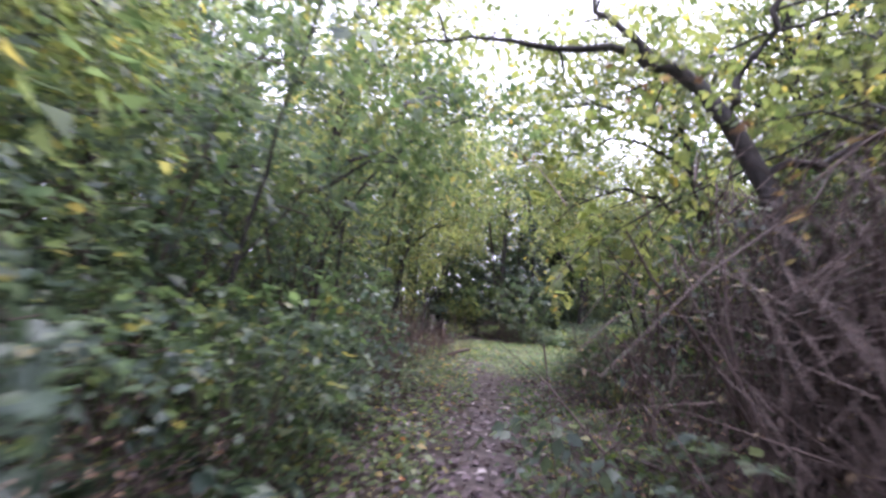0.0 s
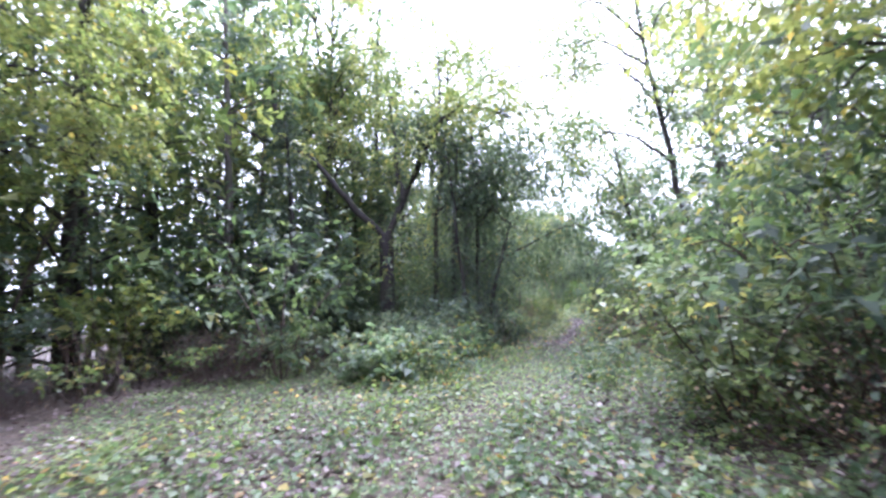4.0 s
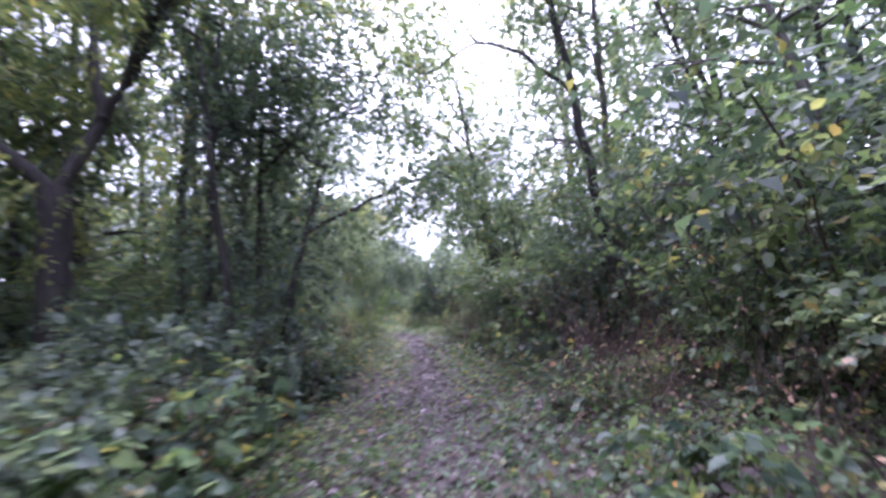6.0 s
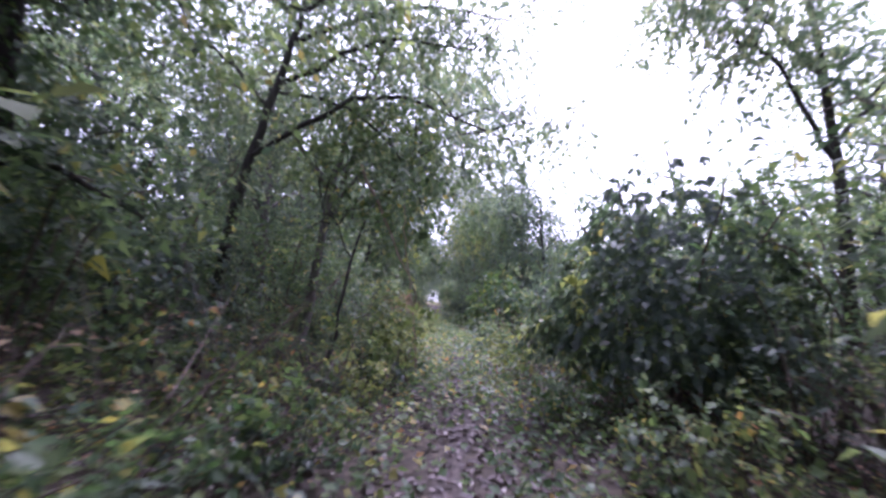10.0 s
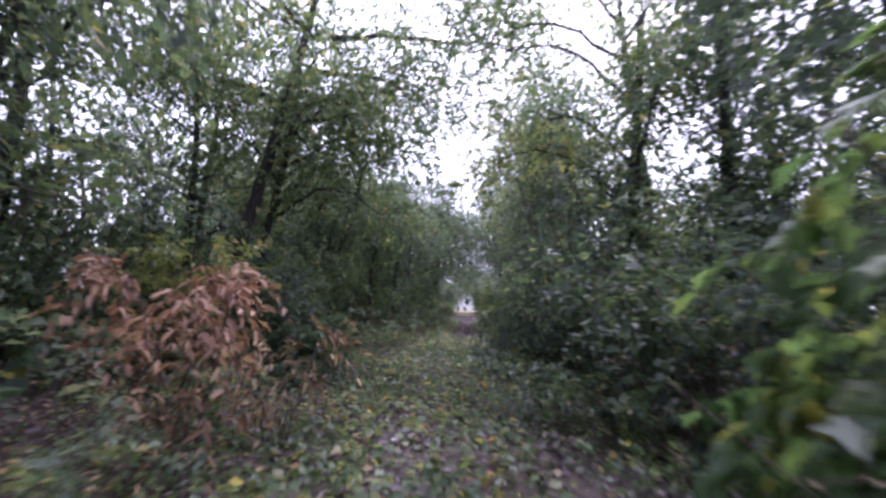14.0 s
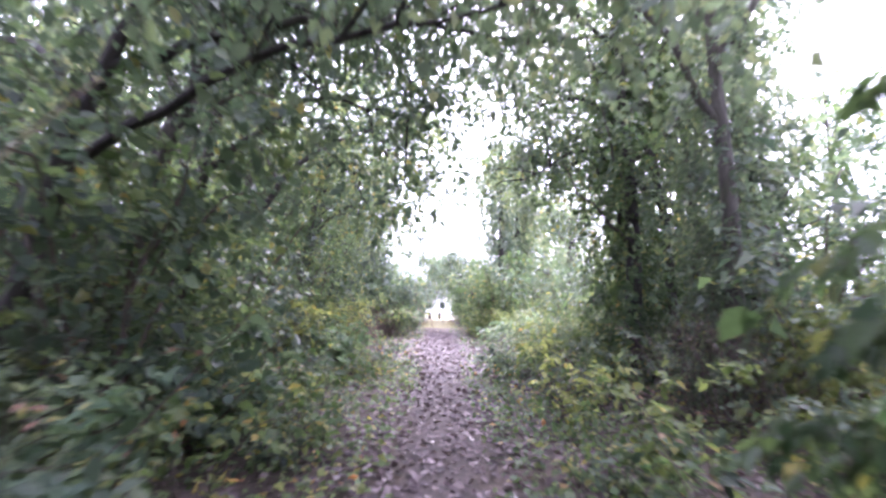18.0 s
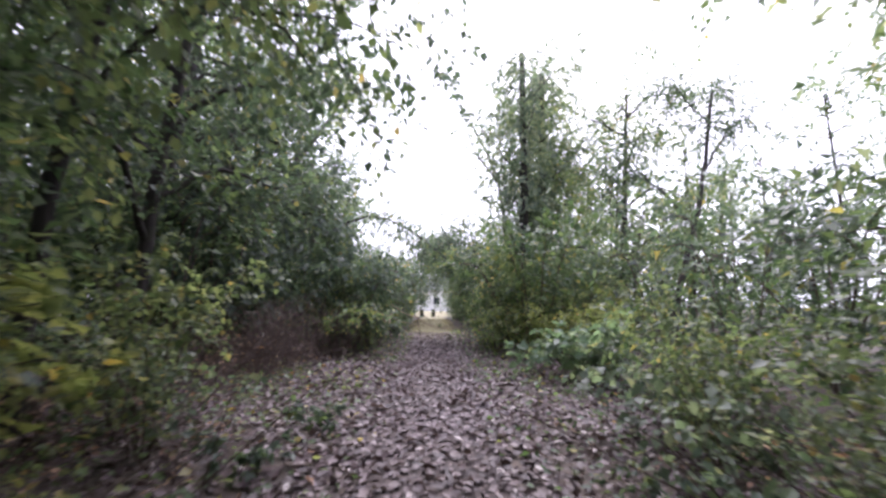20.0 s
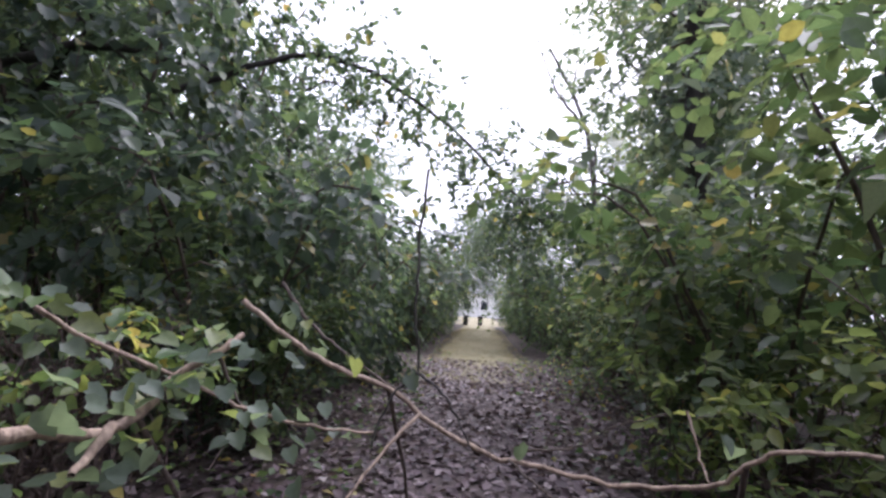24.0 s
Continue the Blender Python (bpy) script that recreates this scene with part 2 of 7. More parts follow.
def leaf_mesh(name, P, D, N, size, width, shape):
    """One mesh of leaves: base points P, the ways D in which they point, rough normals N, lengths, width over length."""
    D = unit(D)
    S = unit(np.cross(N, D))
    U = np.cross(D, S)
    T, F = np.array(shape[0], float), shape[1]
    L = np.broadcast_to(np.asarray(size, float), (len(P),))[:, None, None]
    V = P[:, None] + L * (D[:, None] * T[None, :, :1] + S[:, None] * T[None, :, 1:2] * width + U[:, None] * T[None, :, 2:])
    k = np.arange(len(P))[:, None] * len(T)
    groups = {}
    for f in F:
        groups.setdefault(len(f), []).append(k + np.array(f)[None])
    return mesh_from(name, V.reshape(-1, 3), [np.concatenate(g) for g in groups.values()])


def tube(points, radii, sides=6):
    """Vertices and quads of one bent tapering limb, closed at the tip."""
    p = np.asarray(points, float)
    r = np.broadcast_to(np.asarray(radii, float), (len(p),))
    d = unit(np.gradient(p, axis=0))
    ref = np.where(np.abs(d[:, 2:]) > 0.9, [[1.0, 0, 0]], [[0, 0, 1.0]])
    a = unit(np.cross(d, ref))
    b = np.cross(d, a)
    ang = np.arange(sides) * 2 * np.pi / sides
    ring = p[:, None] + r[:, None, None] * (np.cos(ang)[None, :, None] * a[:, None] + np.sin(ang)[None, :, None] * b[:, None])
    v = ring.reshape(-1, 3)
    i, j = np.meshgrid(np.arange(len(p) - 1), np.arange(sides), indexing="ij")
    k = (j + 1) % sides
    f = np.stack([i * sides + j, i * sides + k, (i + 1) * sides + k, (i + 1) * sides + j], -1).reshape(-1, 4)
    return v, f


def tubes_mesh(name, limbs, sides=6):
    vs, fs, n = [], [], 0
    for points, radii in limbs:
        v, f = tube(points, radii, sides)
        vs.append(v), fs.append(f + n)
        n += len(v)
    return mesh_from(name, np.concatenate(vs), np.concatenate(fs))


def smooth_line(points, n=10, wobble=0.0, rng=None):
    """A Catmull-Rom line through the points, a little crooked."""
    p = np.asarray(points, float)
    q = np.concatenate([[2 * p[0] - p[1]], p, [2 * p[-1] - p[-2]]])
    out = []
    for k in range(len(p) - 1):
        t = np.linspace(0, 1, n, endpoint=False)[:, None]
        a, b, c, d = q[k], q[k + 1], q[k + 2], q[k + 3]
        out.append(0.5 * (2 * b + (c - a) * t + (2 * a - 5 * b + 4 * c - d) * t**2 + (3 * b - a - 3 * c + d) * t**3))
    line = np.concatenate([*out, p[-1:]])
    if wobble:
        bend = rng.normal(0, wobble, line.shape)
        bend[0] = bend[-1] = 0
        line = line + bend
    return line


def part(name, me, material, parent, label="", kind=""):
    ob = new(name, me)
    if not me.materials:
        me.materials.append(material)
    ob.parent = parent
    return tagged(ob, label=label, kind=kind)


def thing(name, label, category, group="", at=(0, 0, 0)):
    ob = new(name)
    ob.empty_display_size = 0.2
    ob.location = at
    return tagged(ob, label=label, category=category, group=group)


def sprays(rng, O, D, length, per, droop=0.5):
    """Leaves along twigs that start at O and grow along D: bases, ways, normals, and the twig lines."""
    n = len(O)
    D = unit(D)
    length = np.broadcast_to(np.asarray(length, float), (n,)) * rng.uniform(0.6, 1.25, n)
    f = (np.arange(per)[None] + rng.uniform(0.2, 0.9, (n, per))) / per
    down = np.array([0, 0, -1.0])
    P = O[:, None] + D[:, None] * (f * length[:, None])[..., None] + down * (droop * (f**2) * length[:, None])[..., None]
    side = unit(np.cross(D, rng.normal(0, 1, (n, 3)) * [0.5, 0.5, 0.2] + [0, 0, 1]))
    flip = np.where(np.arange(per) % 2 == 0, 1.0, -1.0)[None, :, None]
    way = D[:, None] * 0.55 + side[:, None] * flip * 0.9 + down * droop * 0.7 + rng.normal(0, 0.35, (n, per, 3))
    nor = np.array([0, 0, 1.0]) + D[:, None] * 0.3 + rng.normal(0, 0.45, (n, per, 3))
    tips = O + D * length[:, None] + down * (droop * length)[:, None]
    mids = O + D * 0.5 * length[:, None] + down * (droop * 0.25 * length)[:, None]
    return P.reshape(-1, 3), way.reshape(-1, 3), nor.reshape(-1, 3), np.stack([O, mids, tips], 1)


def twig_mesh(name, lines, r=0.004):
    """Thin three-sided twigs, all in one mesh."""
    n, k = lines.shape[:2]
    ang = np.arange(3) * 2 * np.pi / 3
    off = np.stack([np.cos(ang), np.sin(ang), 0.3 * np.sin(ang)], -1)
    rad = np.linspace(r, r * 0.35, k)[None, :, None, None]
    v = lines[:, :, None] + off[None, None] * rad
    base = np.arange(n)[:, None, None] * k * 3
    i, j = np.meshgrid(np.arange(k - 1), np.arange(3), indexing="ij")
    q = np.stack([i * 3 + j, i * 3 + (j + 1) % 3, (i + 1) * 3 + (j + 1) % 3, (i + 1) * 3 + j], -1).reshape(1, -1, 4)
    return mesh_from(name, v.reshape(-1, 3), (base + q).reshape(-1, 4))


# ---- the trail's middle line ----
LINE = smooth_line([(4.6, -7.4, 0), (0, 0, 0), (-2.9, 4.8, 0), (-5.2, 8.9, 0), (-6.4, 12.6, 0), (-6.45, 16.0, 0), (-5.2, 21.3, 0), (-3.9, 27.5, 0), (-3.0, 33.5, 0),
                    (-2.6, 40, 0), (-2.5, 47, 0), (-3.1, 55, 0), (-2.7, 63, 0), (-2.55, 72, 0), (-2.6, 84, 0), (-2.7, 100, 0), (-2.8, 130, 0)], 12)
ARC = np.r_[0, np.cumsum(np.linalg.norm(np.diff(LINE, axis=0), axis=1))]


def beside(s, off, z=0.0):
    """The place s metres along the trail, off metres to its right."""
    p = np.array([np.interp(s, ARC, LINE[:, k]) for k in range(2)])
    q = np.array([np.interp(s + 0.4, ARC, LINE[:, k]) for k in range(2)]) - np.array([np.interp(s - 0.4, ARC, LINE[:, k]) for k in range(2)])
    q = q / np.linalg.norm(q)
    return np.array([p[0] + q[1] * off, p[1] - q[0] * off, z])


def to_trail(xy):
    """Distance from the trail's middle line."""
    return np.min(np.linalg.norm(LINE[None, :, :2] - np.atleast_2d(xy)[:, None, :2], axis=2), axis=1)


def s_of(y):
    return float(np.interp(y, LINE[:, 1], ARC))


def bump_height(x, y):
    return 0.05 * np.sin(x * 0.7 + 1.3) * np.sin(y * 0.53) + 0.025 * np.sin(x * 1.9 + y * 1.3)


def ground_z(x, y):
    """The floor is nearly flat on the trail and uneven beside it."""
    d = to_trail(np.stack([np.atleast_1d(x), np.atleast_1d(y)], -1))
    return bump_height(np.atleast_1d(x), np.atleast_1d(y)) * np.clip((d - 0.5) / 1.5, 0, 1)


# ---- ground ----
gx = np.concatenate([[-900, -300, -120, -60], np.linspace(-34, 30, 97), [60, 120, 300, 900]])
gy = np.concatenate([[-900, -300, -100, -40], np.linspace(-16, 132, 223), [170, 250, 500, 1500]])
GX, GY = np.meshgrid(gx, gy, indexing="ij")
GZ = ground_z(GX.ravel(), GY.ravel()).reshape(GX.shape)
i, j = np.meshgrid(np.arange(len(gx) - 1), np.arange(len(gy) - 1), indexing="ij")
k = len(gy)
quads = np.stack([i * k + j, (i + 1) * k + j, (i + 1) * k + j + 1, i * k + j + 1], -1).reshape(-1, 4)
ground = new("ground", mesh_from("ground", np.stack([GX, GY, GZ], -1).reshape(-1, 3), quads))
ground.data.materials.append(M_SOIL)
tagged(ground, "dark brown forest floor of soil and rotting leaves", "ground", kind="structure")


def strip(name, s0, s1, half, z, material, label, ragged=0.25, step=0.35, seed=1):
    """A ragged band of ground along the trail."""
    rng = np.random.default_rng(seed)
    ss = np.arange(s0, s1, step)
    rows = []
    for s in ss:
        w = [half(s, -1) + rng.uniform(-ragged, ragged) * 0.5, half(s, 1) + rng.uniform(-ragged, ragged) * 0.5]
        rows.append([beside(s, -w[0], 0), beside(s, -w[0] * 0.5, z), beside(s, 0, z * 1.4), beside(s, w[1] * 0.5, z), beside(s, w[1], 0)])
    v = np.array(rows)
    v[..., 2] += ground_z(v[..., 0].ravel(), v[..., 1].ravel()).reshape(v.shape[:2])
    v[:, 0, 2] -= 0.01
    v[:, -1, 2] -= 0.01
    n, c = v.shape[:2]
    i, j = np.meshgrid(np.arange(n - 1), np.arange(c - 1), indexing="ij")
    f = np.stack([i * c + j, i * c + j + 1, (i + 1) * c + j + 1, (i + 1) * c + j], -1).reshape(-1, 4)
    ob = new(name, mesh_from(name, v.reshape(-1, 3), f))
    ob.data.materials.append(material)
    return tagged(ob, label, "path", kind="structure")


strip("trail", 0.5, s_of(5.5), lambda s, e: 0.28, 0.012, M_TRAIL, "narrow footpath trodden through low weeds", seed=3)
strip("trail", s_of(20.5), s_of(95), lambda s, e: 0.7 if s > s_of(77) else (0.4 if s > s_of(63) else (0.16 if s > s_of(36) else 0.26)), 0.012, M_TRAIL, "narrow footpath covered with fallen purplish-brown leaves")
strip("mown_path", s_of(92), s_of(129), lambda s, e: 1.15 if s < s_of(118) else 1.15 + (s - s_of(118)) * 0.9, 0.02, M_TURF, "mown path of dry yellowish grass leading to a lawn", seed=2)
lawn_v = np.array([(-30, 118, .012), (26, 118, .012), (40, 170, .012), (-44, 170, .012)])
lawn = new("lawn", mesh_from("lawn", lawn_v, np.array([[0, 1, 2, 3]])))
lawn.data.materials.append(M_TURF)
tagged(lawn, "open mown lawn of pale dry grass", "lawn", kind="structure")


def scatter(name, label, category, s0, s1, offs, per_m2, size, shape, width, material, seed, lift=0.0, tilt=0.35, keep=None, kind="stuff"):
    """Leaves lying or standing low over a band beside the trail; offs: from, to metres to its right."""
    rng = np.random.default_rng(seed)
    n = int((s1 - s0) * (offs[1] - offs[0]) * per_m2)
    s, o = rng.uniform(s0, s1, n), rng.uniform(offs[0], offs[1], n)
    if keep:
        ok = rng.uniform(0, 1, n) < keep(s, o)
        s, o = s[ok], o[ok]
    n = len(s)
    c = np.stack([np.interp(s, ARC, LINE[:, 0]), np.interp(s, ARC, LINE[:, 1])], -1)
    q = unit(np.stack([np.interp(s + .4, ARC, LINE[:, 0]) - np.interp(s - .4, ARC, LINE[:, 0]), np.interp(s + .4, ARC, LINE[:, 1]) - np.interp(s - .4, ARC, LINE[:, 1])], -1))
    xy = c + np.stack([q[:, 1], -q[:, 0]], -1) * o[:, None]
    z = ground_z(xy[:, 0], xy[:, 1]) + 0.018 + rng.uniform(0, 1, n) ** 1.5 * lift
    P = np.column_stack([xy, z])
    a = rng.uniform(0, 2 * np.pi, n)
    D = np.stack([np.cos(a), np.sin(a), rng.normal(0, tilt, n) * 0.7], -1)
    N = np.array([0, 0, 1.0]) + rng.normal(0, tilt, (n, 3))
    me = leaf_mesh(name, P, D, N, size * rng.uniform(0.55, 1.3, n), width, shape)
    me.materials.append(material)
    return tagged(new(name, me), label, category, kind=kind)

# ---- plant makers ----
class Stock:
    """One plant of a kind, planted first as itself and then as copies that share its meshes."""

    def __init__(self, make):
        self.make, self.first, self.label = make, None, ""

    def plant(self, x, y, turn=0.0, size=1.0, tall=1.0, lean=(0, 0), label=""):
        z = float(ground_z(x, y)[0]) - 0.02
        m = pose(x, y, z, lean[0], lean[1], turn) @ Matrix.Diagonal((size, size, size * tall, 1))
        if self.first is None:
            self.first = ob = self.make()
            ob.matrix_basis = m
            self.label = ob["label"]
        else:
            ob = copy_thing(self.first, Matrix())
            ob.matrix_basis = m
        ob["label"] = label or self.label
        return ob


def stem_lines(rng, n, h, spread, arch=0.5):
    lines = []
    for k in range(n):
        a = 2 * np.pi * (k + rng.uniform(-0.4, 0.4)) / n
        out = np.array([np.cos(a), np.sin(a), 0])
        r = spread * rng.uniform(0.45, 1.05)
        top = h * rng.uniform(0.7, 1.05)
        b = out * rng.uniform(0.02, 0.16)
        pts = [b, b + out * r * 0.22 + [0, 0, top * 0.45], b + out * r * 0.62 + [0, 0, top * 0.9], b + out * r * (0.75 + arch * 0.5) + [0, 0, top * (1.02 - 0.22 * arch)]]
        lines.append(smooth_line(np.array(pts), 4, 0.02, rng))
    return lines


def bush(name, label, category, seed, h, spread, stems, twigs, per, size, shape, width, material, droop=0.4, twig=0.34, low=0.18, group="", arch=0.5, thick=0.016, stem_mat=None, big=0, core=0):
    """Arching stems with leafy twigs along them; big: that many single large leaves on the outside."""
    rng = np.random.default_rng(seed)
    root = thing(name, label, category, group)
    lines = stem_lines(rng, stems, h, spread, arch)
    if thick < 0.008:
        part("stem_tangle", tubes_mesh("stem_tangle", [(ln, np.linspace(thick, thick * 0.3, len(ln))) for ln in lines], 4), stem_mat or M_STEM, root, kind="stuff")
    else:
        for ln in lines:
            part("stem", tubes_mesh("stem", [(ln, np.linspace(thick, thick * 0.3, len(ln)))], 5), stem_mat or M_STEM, root)
    pick = rng.integers(0, stems, twigs)
    f = rng.uniform(low, 1.0, twigs) ** 0.8
    O = np.array([ln[min(len(ln) - 1, int(t * (len(ln) - 1) + 0.5))] for ln, t in zip((lines[k] for k in pick), f)])
    O = O + rng.normal(0, 0.16 * spread, (twigs, 3)) * [1, 1, 0.8]
    out = unit(O * [1, 1, 0.0] + rng.normal(0, 0.25, (twigs, 3)))
    D = out * 0.8 + rng.normal(0, 0.55, (twigs, 3)) + [0, 0, 0.45]
    O[:, 2] = np.maximum(O[:, 2], 0.08)
    P, way, nor, tw = sprays(rng, O, D, twig, per, droop)
    ok = P[:, 2] > 0.04
    P, way, nor = P[ok], way[ok], nor[ok]
    part("twig_tangle", twig_mesh("twig_tangle", tw[::2]), M_TWIG, root, kind="stuff")
    me = leaf_mesh("foliage", P, way, nor, size * rng.uniform(0.6, 1.25, len(P)), width, shape)
    part("foliage", me, material, root, kind="stuff")
    if core:
        C = np.array([lines[k][int(rng.integers(len(lines[k]) // 4, len(lines[k])))] for k in rng.integers(0, stems, core)]) * [0.75, 0.75, 0.85] + rng.normal(0, 0.13 * spread, (core, 3))
        C[:, 2] = np.abs(C[:, 2]) + 0.08
        part("inner_foliage", leaf_mesh("inner_foliage", C, rng.normal(0, 1, (core, 3)), rng.normal(0, 1, (core, 3)), 0.16 * rng.uniform(0.6, 1.2, core), 0.9, TRI), material, root, kind="stuff")
    if big:
        single_leaves(rng, root, P, way, nor, big, size * 1.15, width, shape, material)
    return root


def single_leaves(rng, root, P, way, nor, count, size, width, shape, material):
    """Large leaves as pieces of their own, on shared blades."""
    blades = [leaf_mesh("leaf", np.zeros((1, 3)), np.array([[1.0, 0, 0]]), np.array([[rng.normal(0, .15), rng.normal(0, .15), 1.0]]), size * k, width, shape) for k in (0.85, 1.0, 1.2)]
    far = np.argsort(-np.linalg.norm(P[:, :2], axis=1))[: max(count * 5, 1)]
    for q in rng.choice(far, count, replace=False):
        x = Vector(way[q]).normalized()
        y = Vector(nor[q]).cross(x).normalized()
        z = x.cross(y)
        m = Matrix((x, y, z)).transposed().to_4x4()
        m.translation = Vector(P[q] + unit(P[q] * [1, 1, 0]) * 0.03)
        ob = part("leaf", blades[int(rng.integers(3))], material, root)
        ob.matrix_basis = m


def crown_sprays(rng, ends, radius, twigs, per, length, droop, flat=0.75):
    """Twigs gathered round the ends of the limbs, so that the crown has clumps and gaps."""
    pick = rng.integers(0, len(ends), twigs)
    O = ends[pick] + rng.normal(0, 1, (twigs, 3)) * radius * [1, 1, flat]
    D = unit(O - ends[pick]) + rng.normal(0, 0.5, (twigs, 3)) + [0, 0, 0.1]
    return sprays(rng, O, D, length, per, droop)


def tree(name, label, seed, trunk, r0, limbs, material, crown_r=0.75, twigs=420, per=12, size=0.085, shape=KITE, width=0.8, droop=0.6, twig=0.45, bark=None, sub=4, category="tree", r1=0.35, inner=0.11, group="", vines=0):
    """trunk: points from the foot up; limbs: lists of points, each from its root outwards."""
    rng = np.random.default_rng(seed)
    root = thing(name, label, category, group)
    bark = bark or M_BARK
    tl = smooth_line(np.array(trunk, float), 6, 0.015, rng)
    rad = np.linspace(r0, r0 * r1, len(tl))
    rad[0] *= 1.35
    part("trunk", tubes_mesh("trunk", [(tl, rad)], 9), bark, root)
    if vines:
        f, a = rng.uniform(0.04, 0.9, vines), rng.uniform(0, 2 * np.pi, vines)
        side = np.stack([np.cos(a), np.sin(a), 0 * a], -1)
        V = np.stack([np.interp(f, np.linspace(0, 1, len(tl)), tl[:, k]) for k in range(3)], -1) + side * (r0 + rng.uniform(0, 0.45, vines) * (0.4 + 0.6 * np.sin(f * 13 + a) ** 2))[:, None]
        P, way, nor, tw = sprays(rng, V, side + rng.normal(0, 0.4, (vines, 3)), 0.4, 8, 1.1)
        part("climbing_vine", leaf_mesh("climbing_vine", P, way, nor, size * rng.uniform(0.6, 1.3, len(P)), 0.85, KITE), material, root, kind="stuff")
        part("stem_tangle", twig_mesh("stem_tangle", tw), M_TWIG, root, kind="stuff")
    ends, fine = [tl[-1], tl[-3]], []
    for pts in limbs:
        ll = smooth_line(np.array(pts, float), 5, 0.03, rng)
        rr = r0 * 0.5 * min(1.0, 0.5 + 0.16 * np.linalg.norm(ll[-1] - ll[0]))
        part("limb", tubes_mesh("limb", [(ll, np.linspace(rr, rr * 0.25, len(ll)))], 6), bark, root)
        for _ in range(sub):
            k = rng.integers(len(ll) // 3, len(ll))
            d = unit(rng.normal(0, 1, 3) * [1, 1, 0.7] + unit(ll[-1] - ll[0]) * 0.8)
            far = ll[k] + d * rng.uniform(0.5, 1.2) * max(crown_r, 0.5)
            mid = (ll[k] + far) / 2 + [0, 0, 0.12]
            fine.append((np.array([ll[k], mid, far]), np.array([0.018, 0.012, 0.005])))
            ends.append(far)
        ends.append(ll[-1])
    if fine:
        part("branchwork", tubes_mesh("branchwork", fine, 4), bark, root, kind="stuff")
    P, way, nor, tw = crown_sprays(rng, np.array(ends), crown_r * 0.30, int(twigs * 1.35), per, twig, droop, 0.6)
    part("twig_tangle", twig_mesh("twig_tangle", tw[:: 2]), M_TWIG, root, kind="stuff")
    me = leaf_mesh("crown", P, way, nor, size * rng.uniform(0.6, 1.3, len(P)), width, shape)
    part("crown", me, material, root, kind="stuff")
    n = 46 * len(ends)
    C = np.repeat(np.array(ends), 46, 0) + rng.normal(0, crown_r * 0.25, (n, 3)) * [1, 1, 0.6]
    part("inner_crown", leaf_mesh("inner_crown", C, rng.normal(0, 1, (n, 3)), rng.normal(0, 1, (n, 3)), inner * rng.uniform(0.6, 1.2, n), 0.8, KITE), material, root, kind="stuff")
    return root


def wild_tree(name, label, seed, h, r0, spread, material, n_limbs=9, low=0.3, **more):
    """A tree with limbs all round, of no special shape."""
    rng = np.random.default_rng(seed + 500)
    lean = rng.normal(0, 0.06, 2) * h
    trunk = [(0, 0, 0), (lean[0] * 0.2, lean[1] * 0.2, h * 0.35), (lean[0] * 0.7, lean[1] * 0.7, h * 0.7), (lean[0], lean[1], h)]
    tl = smooth_line(np.array(trunk), 8)
    limbs = []
    for k in range(n_limbs):
        f = low + (1 - low) * (k + rng.uniform(0, 0.8)) / n_limbs
        b = tl[min(len(tl) - 1, int(f * (len(tl) - 1)))]
        a = k * 2.4 + rng.uniform(-0.5, 0.5)
        reach = spread * rng.uniform(0.6, 1.1) * (1.15 - 0.65 * f)
        o = np.array([np.cos(a), np.sin(a), 0])
        limbs.append([b, b + o * reach * 0.5 + [0, 0, reach * 0.35], b + o * reach + [0, 0, reach * rng.uniform(0.1, 0.6)]])
    return tree(name, label, seed, trunk, r0, limbs, material, inner=0.15, **more)


